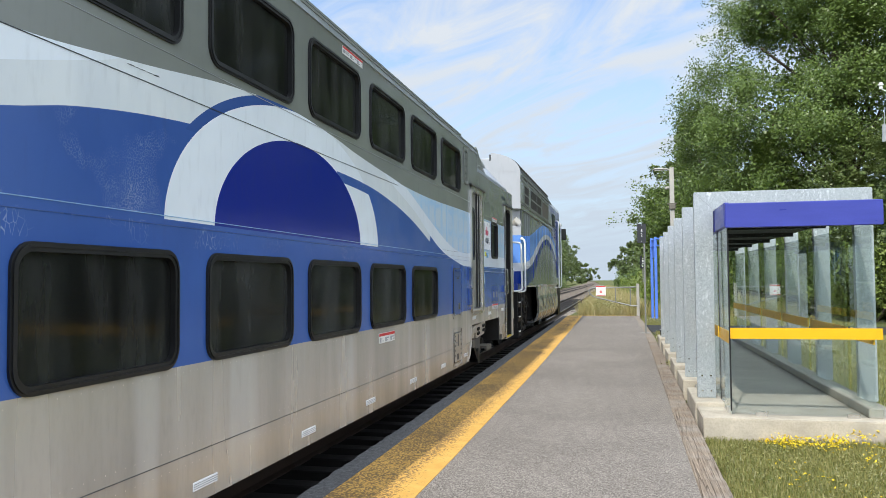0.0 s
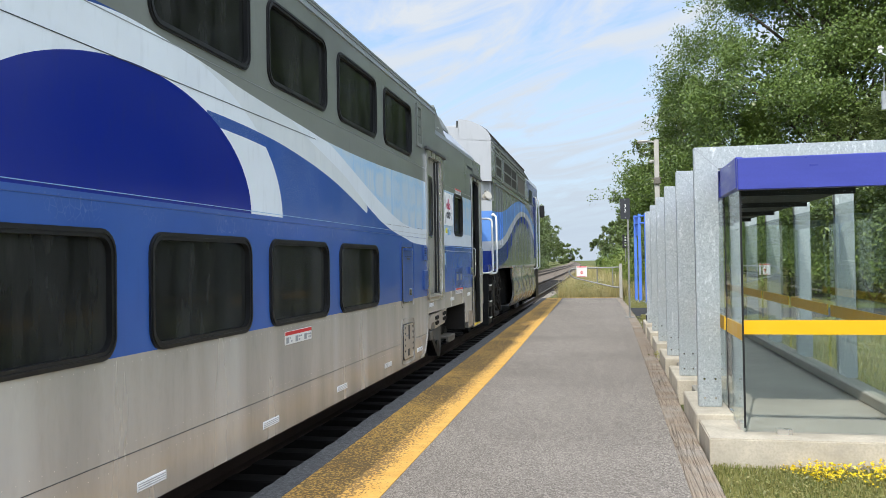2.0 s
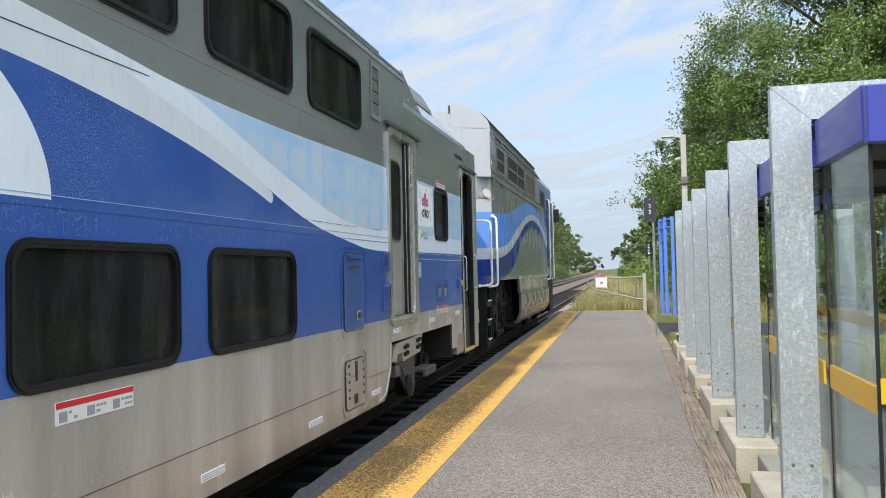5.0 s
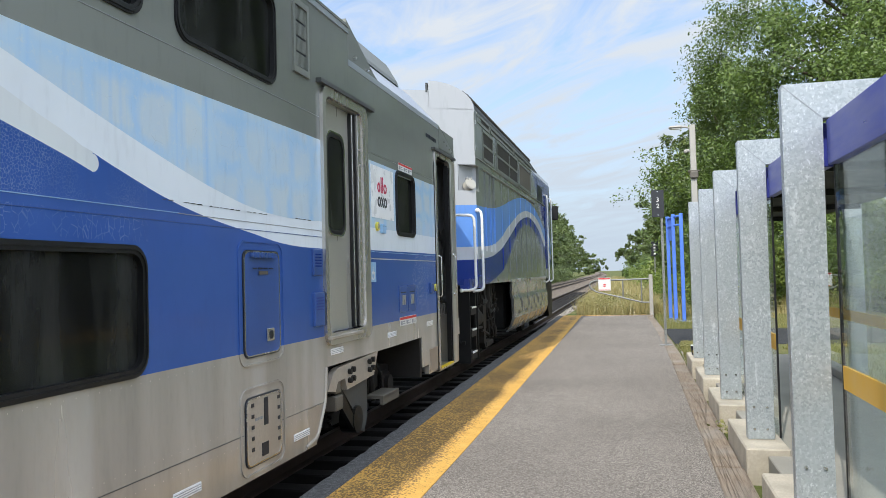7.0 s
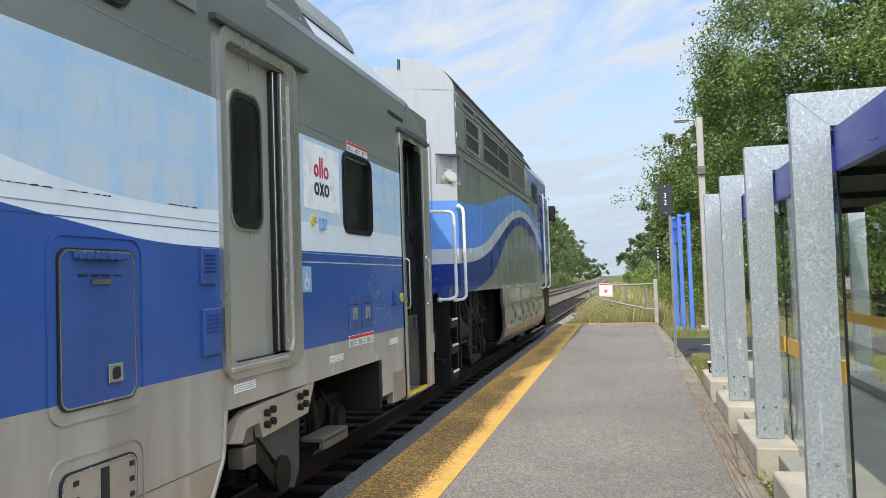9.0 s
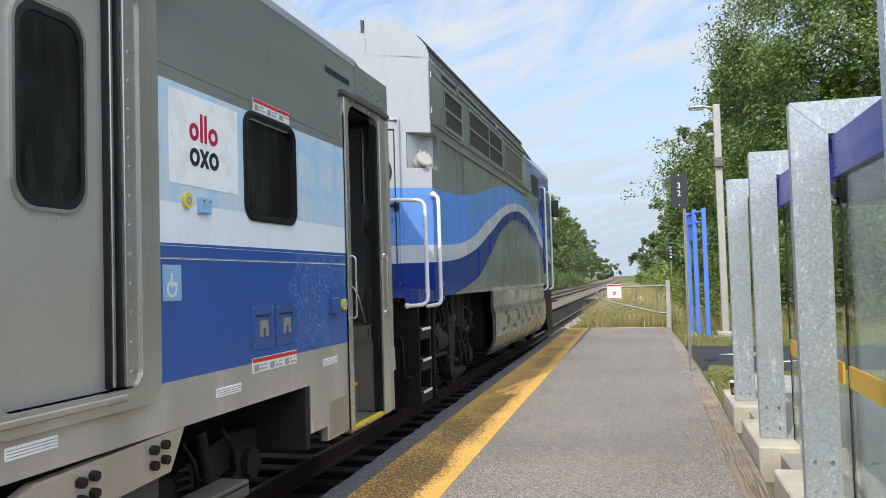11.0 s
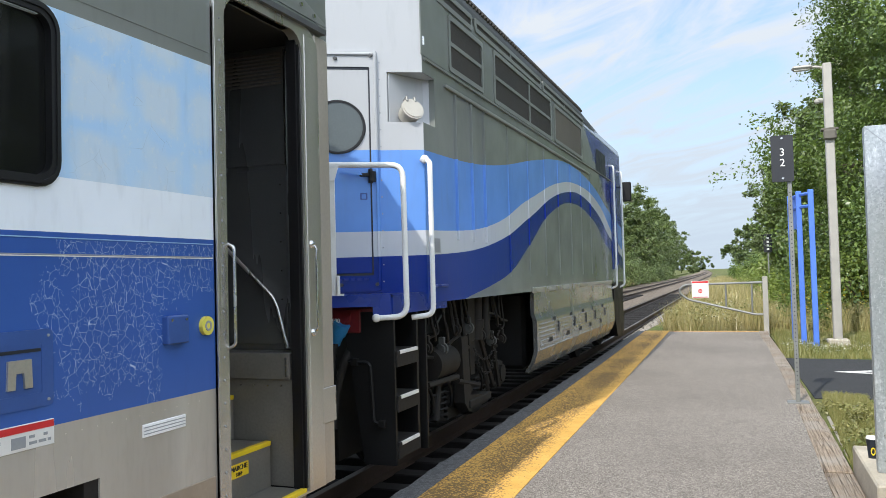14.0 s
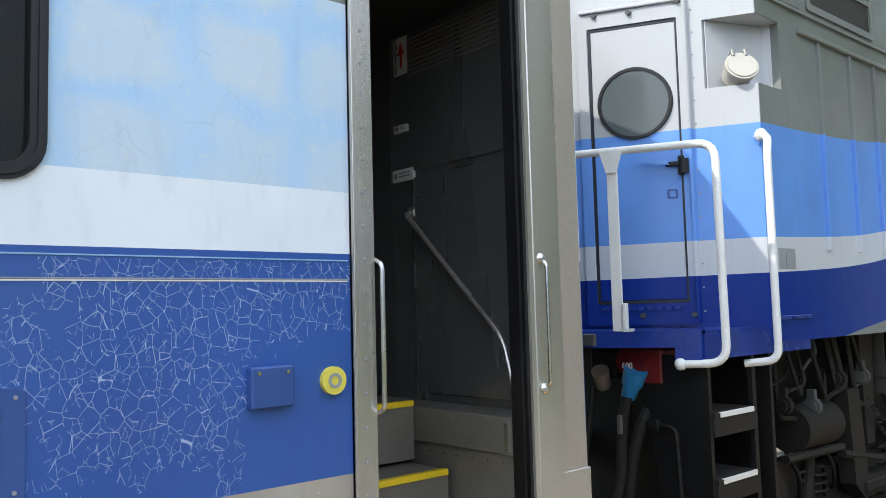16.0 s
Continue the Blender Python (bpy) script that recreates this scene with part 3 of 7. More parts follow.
def tube(bm, pts, r, seg=10, fillet=0.0):
    """A bent pipe through the points, corners rounded."""
    pts = [Vector(p) for p in pts]
    if fillet:
        q = [pts[0]]
        for a, b, c in zip(pts, pts[1:], pts[2:]):
            u, v = (a - b), (c - b)
            f = min(fillet, u.length / 2.1, v.length / 2.1)
            p0, p1 = b + u.normalized() * f, b + v.normalized() * f
            for i in range(6):
                t = i / 5
                q.append(p0 * (1 - t) ** 2 + b * 2 * t * (1 - t) + p1 * t * t)
        pts = q + [pts[-1]]
    rings, up = [], None
    for i, p in enumerate(pts):
        d = (pts[min(i + 1, len(pts) - 1)] - pts[max(i - 1, 0)]).normalized()
        if up is None:
            up = d.orthogonal().normalized()
        up = (up - d * up.dot(d)).normalized()
        w = d.cross(up)
        rings.append([bm.verts.new(p + (up * math.cos(k) + w * math.sin(k)) * r) for k in (2 * math.pi * j / seg for j in range(seg))])
    for a, b in zip(rings, rings[1:]):
        for j in range(seg):
            bm.faces.new((a[j], a[(j + 1) % seg], b[(j + 1) % seg], b[j]))
    bm.faces.new(rings[0][::-1]), bm.faces.new(rings[-1])
    return bm


def slab(bm, pts, axis, d0, d1):
    """A flat shape given in two coordinates, with thickness from d0 to d1 along the third axis."""
    def place(p, d):
        return {"x": (d, p[0], p[1]), "y": (p[0], d, p[1]), "z": (p[0], p[1], d)}[axis]
    f = [bm.verts.new(place(p, d0)) for p in pts]
    g = [bm.verts.new(place(p, d1)) for p in pts]
    bm.faces.new(f), bm.faces.new(g[::-1])
    for i in range(len(pts)):
        j = (i + 1) % len(pts)
        bm.faces.new((f[i], f[j], g[j], g[i]))
    return bm


def rounded(u0, u1, v0, v1, r, n=6):
    pts = []
    for cu, cv, a in ((u1 - r, v1 - r, 0), (u0 + r, v1 - r, 90), (u0 + r, v0 + r, 180), (u1 - r, v0 + r, 270)):
        pts += [(cu + r * math.cos(radians(a + 90 * i / n)), cv + r * math.sin(radians(a + 90 * i / n))) for i in range(n + 1)]
    return pts


def ring(bm, outer, inner, axis, d0, d1):
    """A frame between two outlines of as many points."""
    def place(p, d):
        return {"x": (d, p[0], p[1]), "y": (p[0], d, p[1]), "z": (p[0], p[1], d)}[axis]
    L = [[bm.verts.new(place(p, d)) for p in s] for s, d in ((outer, d0), (inner, d0), (inner, d1), (outer, d1))]
    k = len(outer)
    for a, b in ((0, 1), (1, 2), (2, 3), (3, 0)):
        for i in range(k):
            j = (i + 1) % k
            bm.faces.new((L[a][i], L[a][j], L[b][j], L[b][i]))
    return bm


def panel_grid(bm, us, vs, keep, axis, d0, d1):
    """A wall of cells with openings left out where keep(u, v) is false, given thickness."""
    us, vs = sorted(set(us)), sorted(set(vs))
    vert = {}

    def at(i, j):
        if (i, j) not in vert:
            p = {"x": (d0, us[i], vs[j]), "y": (us[i], d0, vs[j])}[axis]
            vert[i, j] = bm.verts.new(p)
        return vert[i, j]
    faces = []
    for i in range(len(us) - 1):
        for j in range(len(vs) - 1):
            if keep((us[i] + us[i + 1]) / 2, (vs[j] + vs[j + 1]) / 2):
                faces.append(bm.faces.new((at(i, j), at(i + 1, j), at(i + 1, j + 1), at(i, j + 1))))
    r = bmesh.ops.extrude_face_region(bm, geom=faces)
    off = Vector((d1 - d0, 0, 0)) if axis == "x" else Vector((0, d1 - d0, 0))
    bmesh.ops.translate(bm, verts=[v for v in r["geom"] if isinstance(v, bmesh.types.BMVert)], vec=off)
    return bm


def sweep(bm, xz, ys):
    """A section in x and z drawn along y; ys holds (y, dx, dz)."""
    rows = [[bm.verts.new((x + dx, y, z + dz)) for x, z in xz] for y, dx, dz in ys]
    k = len(xz)
    for a, b in zip(rows, rows[1:]):
        for i in range(k):
            j = (i + 1) % k
            bm.faces.new((a[i], a[j], b[j], b[i]))
    bm.faces.new(rows[0][::-1]), bm.faces.new(rows[-1])
    return bm


def lettering(name, s, size, m, mat, parent, depth=0.002):
    cu = bpy.data.curves.new(name, "FONT")
    cu.body, cu.size, cu.align_x, cu.align_y, cu.extrude = s, size, "CENTER", "CENTER", depth
    tmp = bpy.data.objects.new("tmp", cu)
    me = bpy.data.meshes.new_from_object(tmp)
    bpy.data.objects.remove(tmp)
    me.transform(Matrix.Translation(-BASE[parent.name]) @ m)
    me.materials.append(M[mat])
    ob = new(name, me)
    ob.parent = parent
    BASE[ob.name] = BASE[parent.name]
    return ob


ON_SIDE = Matrix(((0, 0, 1, 0), (1, 0, 0, 0), (0, 1, 0, 0), (0, 0, 0, 1)))      # writing that faces +x, read along +y
ON_BACK = Matrix(((1, 0, 0, 0), (0, 0, -1, 0), (0, 1, 0, 0), (0, 0, 0, 1)))     # writing that faces -y


def along(y, *pts):
    """A value that changes evenly between stations along the line."""
    for (y0, v0), (y1, v1) in zip(pts, pts[1:]):
        if y <= y1:
            return v0 + (v1 - v0) * (y - y0) / (y1 - y0)
    return pts[-1][1]


def edge_x(y):
    """The platform's track edge, which swings gently towards the track."""
    return along(y, (-25, -2.26), (7, -2.27), (13, -2.335), (18, -2.405), (22, -2.46), (29, -2.53), (36.5, -2.66))


def yellow_x(y):
    return along(y, (-25, -1.36), (7, -1.365), (15, -1.42), (20, -1.50), (24, -1.555), (35, -1.75), (36.5, -1.78))


def band(bm, f0, f1, z0, z1, ys):
    """A level strip between two lines x(y), with thickness."""
    rows = [[bm.verts.new((f(y), y, z)) for f, z in ((f0, z0), (f1, z0), (f1, z1), (f0, z1))] for y in ys]
    for a, b in zip(rows, rows[1:]):
        for i in range(4):
            j = (i + 1) % 4
            bm.faces.new((a[i], a[j], b[j], b[i]))
    bm.faces.new(rows[0][::-1]), bm.faces.new(rows[-1])
    return bm


def bend(y):
    """How far track side and platform swing to the left along the line."""
    return -0.0009 * max(0.0, y - 20) ** 2


def track_x(y):
    d = max(0.0, y - 34)
    return -0.012 * d - 2.6e-5 * d * d


# ---------------------------------------------------------------- ground, platform, track
GZ = -0.10
bm = B()
for x0, x1, y0, y1 in ((-900, 900, -300, 2500),):
    slab(bm, [(x0, y0), (x1, y0), (x1, y1), (x0, y1)], "z", -0.9, -0.62)
solid("ground", bm, "ground", "wide green meadow ground reaching the horizon", "ground", "structure")

PLAT_Y = [-25, -10, 0] + [4 + 1.5 * i for i in range(22)] + [36.5]
bm = B()
band(bm, lambda y: edge_x(y) + 0.22, lambda y: 0.703 + bend(y), -0.7, 0.0, PLAT_Y)
solid("platform", bm, "asphalt", "light grey speckled asphalt station platform", "platform", "structure")
# coping with a crumbling outer lip
re = random.Random(12)
lip_y = [-10 + 0.13 * i for i in range(358)]
bm = B()
rows = []
for y in lip_y:
    e, j = edge_x(y) + re.uniform(-0.014, 0.010), re.uniform(-0.008, 0.004)
    rows.append([bm.verts.new(p) for p in ((e + 0.02, y, -0.7), (e + 0.235, y, -0.7), (edge_x(y) + 0.232, y, 0.004), (edge_x(y) + 0.17, y, 0.010 + j * 0.4), (e + 0.035, y, 0.006 + j), (e, y, -0.025 + j))])
for a, b in zip(rows, rows[1:]):
    for i in range(6):
        bm.faces.new((a[i], a[(i + 1) % 6], b[(i + 1) % 6], b[i]))
bm.faces.new(rows[0][::-1]), bm.faces.new(rows[-1])
solid("platform_edge", bm, "edge", "dark grey rough coping along the platform edge", "platform edge", "structure")
bm = B()
band(bm, lambda y: edge_x(y) + 0.238, yellow_x, -0.004, 0.006, PLAT_Y)
solid("yellow_line", bm, "yellow", "broad worn yellow safety strip with the train's shadow painted in", "safety line", "structure")
bm = B()
slab(bm, [(-2.0 + bend(36), 36.30), (0.70 + bend(36), 36.20), (0.70 + bend(36), 36.30), (-2.0 + bend(36), 36.42)], "z", -0.004, 0.007)
solid("end_line", bm, "yellow", "thin yellow line across the platform's end", "safety line", "structure")

# lawn and verge at the right, a little lower than the platform
bm = B()
slab(bm, [(0.97, -25), (60, -25), (60, 36.6), (0.97 + bend(36), 36.6), (0.97 + bend(30), 30), (0.97, 22)], "z", -0.66, GZ)
slab(bm, [(-2.6, 36.62), (60, 36.62), (60, 2400), (-100, 2400), (-13.0, 400), (-4.0, 120), (-2.2, 60)], "z", -0.66, GZ - 0.02)
slab(bm, [(-400, -60), (-12.0, -60), (-12.0, 60), (-14.0, 120), (-24.0, 400), (-200, 2400), (-400, 2400)], "z", -0.66, GZ - 0.05)
solid("verge", bm, "ground", "rough green verge beside platform and track", "verge", "structure")

# track bed with two tracks
bm = B()
ys = [36.6] + [34 + 6 * i for i in range(1, 12)] + [100 + 30 * i for i in range(1, 12)] + [600, 1000]
sweep(bm, [(-13.2, -0.66), (-2.29, -0.66), (-2.29, -0.42), (-2.9, -0.34), (-10.9, -0.34), (-13.2, -0.5)], [(y, track_x(y), 0) for y in ys])
solid("track_bed", bm, "ballast", "grey crushed stone track bed", "track bed", "structure")
# bed below the train, its shade put into the near-black colour
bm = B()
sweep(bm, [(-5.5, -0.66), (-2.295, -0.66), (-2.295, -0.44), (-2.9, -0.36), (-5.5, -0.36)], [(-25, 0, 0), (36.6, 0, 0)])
solid("track_bed_dark", bm, "shaded_bed", "near-black ballast beneath the train, its shade painted in", "track bed", "structure")
bm = B()
sweep(bm, [(-13.2, -0.66), (-5.502, -0.66), (-5.502, -0.362), (-10.9, -0.362), (-13.2, -0.5)], [(-25, 0, 0), (36.59, 0, 0)])
solid("track_bed_far", bm, "ballast", "grey crushed stone under the far track", "track bed", "structure")
ys = [-25, 0, 20, 34] + ys[1:]
bm = B()
sweep(bm, [(-4.0, -0.66), (-1.6, -0.66), (-1.75, -0.30), (-2.6, -0.26), (-4.0, -0.32)], [(36.7 + 8 * i, track_x(36.7 + 8 * i), 0) for i in range(20)])
solid("ballast_shoulder", bm, "ballast", "sunlit crushed stone shoulder beside the rails", "track bed", "structure")

RAIL = [(-0.07, -0.17), (0.07, -0.17), (0.07, -0.155), (0.012, -0.14), (0.012, -0.05), (0.036, -0.04), (0.036, 0.0), (-0.036, 0.0), (-0.036, -0.04), (-0.012, -0.05), (-0.012, -0.14), (-0.07, -0.155)]
TOP = -0.10
for cx in (-3.93, -8.05):
    tr = thing("railway_track", (cx, 30, TOP - 0.2), "steel rails on dark wooden ties over stone" , "railway track", "railway tracks")
    for s in (-0.755, 0.755):
        bm = B()
        sweep(bm, RAIL, [(y, cx + s + track_x(y), TOP) for y in ys])
        part("rail", bm, "rust", tr, "brown steel rail")
        bm = B()
        sweep(bm, [(-0.03, -0.002), (0.03, -0.002), (0.03, 0.003), (-0.03, 0.003)], [(y, cx + s + track_x(y), TOP) for y in ys])
        part("rail_head", bm, "railtop", tr, "shiny worn rail head")
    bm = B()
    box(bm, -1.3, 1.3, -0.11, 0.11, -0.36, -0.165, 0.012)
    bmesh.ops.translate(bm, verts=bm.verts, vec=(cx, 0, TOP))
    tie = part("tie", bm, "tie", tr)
    for i in range(1, 150):
        y = i * 0.53
        o = tie.copy()
        scene.collection.objects.link(o)
        o.location = (track_x(y) + random.uniform(-0.02, 0.02), y, random.uniform(-0.008, 0.008))

# timbers along the back of the platform
kerb = thing("timber_kerb", (0.85, 10, 0), "weathered brown timber kerb along the platform", "kerb")
y = -8.0
while y < 36.2:
    ln = random.choice((2.38, 2.42, 2.45))
    bm = B()
    e = min(y + ln, 36.4)
    x0 = 0.705 + (bend(y) + bend(e)) / 2
    box(bm, x0, x0 + 0.225 + random.uniform(-0.006, 0.006), y, e - 0.012, -0.25, 0.006 + random.uniform(-0.012, 0.006), 0.012)
    bmesh.ops.rotate(bm, verts=bm.verts, cent=(x0, y, 0), matrix=Matrix.Rotation(-(bend(e) - bend(y)) / ln, 3, "Z"))
    part("timber", bm, "timber", kerb)
    y += ln
tagged(kerb, kind="structure")
bm = B()
slab(bm, [(0.98, 25.6), (9, 26.2), (9, 29.9), (0.86, 30.6)], "z", GZ - 0.05, GZ + 0.012)
solid("side_path", bm, "path", "dark asphalt side path crossing the lawn", "path", "structure")
bm = B()
slab(bm, [(1.50, 28.52), (2.30, 28.85), (2.30, 28.72), (1.72, 28.52), (2.30, 28.36), (2.30, 28.22)], "z", GZ + 0.010, GZ + 0.018)
slab(bm, [(2.2, 26.9), (2.8, 27.3), (2.8, 27.15), (2.3, 26.82)], "z", GZ + 0.010, GZ + 0.018)
solid("path_marking", bm, "label", "white painted arrow on the dark path", "path marking", "structure")
bm = B()
slab(bm, [(0.98, 21.5), (2.2, 21.5), (2.4, 24.9), (1.6, 25.2), (1.0, 24.2)], "z", GZ - 0.04, GZ + 0.008)
solid("gravel_patch", bm, "stone", "bare gravel patch beside the shelter plinth", "gravel", "structure")


# ---------------------------------------------------------------- coach
SX = -2.43           # the coach's near side
CX = -3.93           # the middle of the track
coach = thing("passenger_coach", (CX, 6, TOP), "bilevel passenger coach, blue and white livery, one door open", "train coach")
LOW_W = [(2.76 + 1.688 * i, 4.12 + 1.688 * i) for i in range(-5, 5)]
UP_W = [(4.47 + 1.679 * i, 5.83 + 1.679 * i) for i in range(-6, 5)]
G = 0.04
holes = [(a + G, b - G, 1.10 + G, 1.80 - G) for a, b in LOW_W] + [(a + G, b - G, 3.03 + G, 3.73 - G) for a, b in UP_W]
holes += [(13.50, 14.44, 1.12, 3.17), (15.59 + G, 16.38 - G, 2.05 + G, 2.78 - G), (17.48, 18.30, 0.34, 3.21)]


def coach_side(u, v):
    if any(a < u < b and c < v < d for a, b, c, d in holes):
        return False
    if u > 14.15 and v > 3.63:
        return False
    if u > 13.40 and v < 0.84 and u < 16.58:
        return False
    if u > 13.02 and u < 13.41 and v < 0.55:
        return False
    if u > 16.5 and u < 16.90 and v < 0.47:
        return False
    return True


us = [-7.2, 18.66, 13.02, 13.41, 14.15, 16.58, 16.90] + [k for h in holes for k in h[:2]]
vs = [0.24, 0.55, 0.84, 0.47, 0.35, 3.63, 3.93] + [k for h in holes for k in h[2:]]
bm = B()
panel_grid(bm, us, vs, lambda u, v: coach_side(u, v) and not (u < 16.5 and v < 0.24) and not (u > 16.5 and v < 0.35), "x", SX, SX - 0.06)
part("side_wall", bm, "coach", coach, "blue, white and grey painted side")
bm = B()
slab(bm, [(13.02, 0.24), (13.20, 0.24), (13.44, 0.58), (13.44, 0.84), (13.02, 0.84)], "x", SX - 0.003, SX - 0.06)
part("skirt_corner", bm, "beige", coach)
# far side, ends, floor, roof
bm = B()
box(bm, SX - 3.0, SX - 2.95, -7.2, 18.66, 0.3, 3.63)
part("far_side", bm, "coach", coach)
bm = B()
box(bm, SX - 2.95, SX - 0.06, -7.2, -7.1, 0.4, 3.6)
part("rear_wall", bm, "olive", coach)
# near-black bulkhead, floor and added sheet: the unlit interior's shade as colour
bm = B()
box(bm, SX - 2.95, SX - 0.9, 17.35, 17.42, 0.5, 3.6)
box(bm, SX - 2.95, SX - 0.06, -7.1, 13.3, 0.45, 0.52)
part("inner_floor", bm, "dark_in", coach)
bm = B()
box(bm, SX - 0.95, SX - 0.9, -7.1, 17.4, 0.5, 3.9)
part("inner_partition", bm, "dark_in", coach, "near-black sheet standing for the unlit interior")
bm = B()
box(bm, SX - 2.9, SX - 0.30, 18.56, 18.66, 0.9, 3.35)
part("end_wall", bm, "olive", coach)
ROOF = [(SX + 0.012, 3.90), (SX + 0.012, 3.96), (SX - 0.06, 3.99), (SX - 0.30, 4.26), (SX - 0.50, 4.37), (SX - 0.9, 4.44), (SX - 1.5, 4.46),
        (SX - 2.1, 4.44), (SX - 2.6, 4.33), (SX - 3.0, 3.96), (SX - 3.0, 3.90)]
bm = B()
sweep(bm, ROOF, [(-7.2, 0, 0), (14.15, 0, 0)])
part("roof", bm, "roof", coach, "silver roof with drip edge")
bm = B()
for x, z, r in ((SX - 0.30, 4.27, 0.012), (SX - 0.50, 4.38, 0.012), (SX + 0.006, 3.955, 0.014)):
    box(bm, x - r, x + r, -7.2, 14.14, z - 0.004, z + 0.02)
part("drip_rail", bm, "olive", coach)
ROOF2 = [(SX + 0.004, 3.60), (SX + 0.004, 3.66), (SX - 0.02, 3.68), (SX - 0.40, 4.10), (SX - 2.6, 4.10), (SX - 2.98, 3.68), (SX - 3.0, 3.60)]
bm = B()
sweep(bm, ROOF2, [(14.15, 0, 0), (17.72, 0, 0)])
part("end_roof", bm, "roof", coach, "silver sloping roof over the vestibule")
bm = B()
n0 = [(SX + 0.004, 3.30), (SX + 0.004, 3.34), (SX - 0.02, 3.36), (SX - 0.72, 4.30), (SX - 2.28, 4.30), (SX - 2.98, 3.36), (SX - 3.0, 3.30)]
a = [bm.verts.new((x, 17.72, z)) for x, z in ROOF2]
b = [bm.verts.new((x, 18.66, z)) for x, z in n0]
for i in range(7):
    bm.faces.new((a[i], a[(i + 1) % 7], b[(i + 1) % 7], b[i]))
bm.faces.new(b), bm.faces.new(a[::-1])
part("end_roof_slope", bm, "olive", coach, "grey sloping end of the roof")
bm = B()
sweep(bm, [(SX - 0.34, 4.06), (SX - 0.36, 4.12), (SX - 0.50, 4.36), (SX - 0.62, 4.40), (SX - 2.4, 4.40), (SX - 2.66, 4.06)], [(14.15, 0, 0), (17.0, 0, 0)])
part("roof_cap", bm, "olive", coach, "raised grey roof cap")
bm = B()
sweep(bm, [(SX - 0.62, 4.40), (SX - 0.66, 4.47), (SX - 2.36, 4.47), (SX - 2.4, 4.40)], [(14.1, 0, 0), (16.7, 0, 0)])
part("roof_hatch_strip", bm, "roof", coach)
bm = B()
slab(bm, [(14.15, 3.66), (15.15, 3.66), (14.95, 3.72), (14.15, 4.05)], "x", SX - 0.015, SX - 0.10)
part("gusset", bm, "olive", coach, "grey triangular roof gusset")
bm = B()
slab(bm, [(17.72, 3.35), (18.66, 3.35), (18.64, 3.37), (17.72, 3.66)], "x", SX + 0.006, SX - 0.05)
part("gusset", bm, "olive", coach, "grey triangular roof gusset")
bm = B()
for y, z in ((14.35, 3.72), (14.75, 3.70), (18.0, 3.47), (18.16, 3.44), (18.32, 3.41), (18.48, 3.38)):
    cyl(bm, (SX - 0.02, y, z), (SX + 0.018, y, z), 0.014, 8)
part("bolt", bm, "chrome", coach)


def window(a, b, c, d, parent, r=0.13, g=0.046, mat="coach_glass", inset=0.02):
    """A pane in a thick rounded rubber gasket."""
    bm = B()
    ring(bm, rounded(a, b, c, d, r), rounded(a + g, b - g, c + g, d - g, r - g * 0.8), "x", SX + 0.014, SX - 0.05)
    w = part("window", bm, "rubber", parent, "dark tinted window in black rubber gasket", True)
    bm = B()
    ring(bm, rounded(a + 0.012, b - 0.012, c + 0.012, d - 0.012, r - 0.01), rounded(a + g * 0.55, b - g * 0.55, c + g * 0.55, d - g * 0.55, r - g * 0.5), "x", SX + 0.022, SX + 0.01)
    part("gasket_bead", bm, "rubber", w)
    bm = B()
    slab(bm, rounded(a + g * 0.8, b - g * 0.8, c + g * 0.8, d - g * 0.8, r - g * 0.6), "x", SX - inset, SX - inset - 0.008)
    part("pane", bm, mat, w)
    return w


for a, b in LOW_W:
    if b > -1:
        window(a, b, 1.10, 1.80, coach)
for a, b in UP_W:
    if b > -1:
        window(a, b, 3.03, 3.73, coach)
window(15.59, 16.38, 2.05, 2.79, coach, 0.11)

# seams and drips on the side
for y0, y1, z, m in ((-7, 13.4, 0.56, "truckgrey"), (14.62, 17.38, 1.785, "grey"), (-7, 13.4, 1.945, "bluep"), (14.62, 17.38, 2.86, "olive"), (-7, 13.4, 2.97, "grey"), (-7, 11.2, 2.0, "paleb"), (11.2, 13.4, 1.998, "grey"), (-7, 8.9, 2.742, "ink"), (14.62, 17.38, 1.779, "label"), (14.62, 17.38, 1.852, "paleb")):
    bm = B()
    box(bm, SX - 0.005, SX + 0.003, y0, y1, z - 0.0022, z + 0.0022)
    part("seam", bm, m, coach)


# chipped paint along the panel joint
rc = random.Random(6)
bm = B()
for y0, y1, z, fill in ((10.95, 12.35, 2.066, 0.75), (12.85, 13.4, 2.072, 0.4), (14.7, 15.9, 1.786, 0.5), (3.6, 3.95, 2.80, 0.7)):
    y = y0
    while y < y1:
        w = rc.uniform(0.02, 0.09)
        if rc.random() < fill:
            h = rc.uniform(0.002, 0.006)
            slab(bm, [(y, z), (y + w * 0.3, z - h * 0.6), (y + w, z - h * 0.2), (y + w * 0.8, z + h), (y + w * 0.35, z + h * 0.7)], "x", SX - 0.001, SX + 0.0022)
        y += w + 0.004
tagged(part("paint_chip", bm, "ink", coach, "dark chips along the panel joint"), kind="stuff")
# rows of flush rivets in the steel skirt
bm = B()
for z, y0, y1 in ((1.065, -1.0, 11.8), (0.62, 2.0, 13.0), (0.50, 2.0, 13.0), (1.06, 14.7, 17.36), (0.66, 16.62, 16.9)):
    for i in range(int((y1 - y0) / 0.085)):
        y = y0 + i * 0.085
        q = [bm.verts.new((SX - 0.001, y + 0.005 * math.cos(a), z + 0.005 * math.sin(a))) for a in (0, 1.26, 2.51, 3.77, 5.03)]
        t = bm.verts.new((SX + 0.0022, y, z))
        for k in range(5):
            bm.faces.new((q[k], q[(k + 1) % 5], t))
tagged(part("skirt_rivet", bm, "beige", coach, "rows of flush rivets"), kind="stuff")


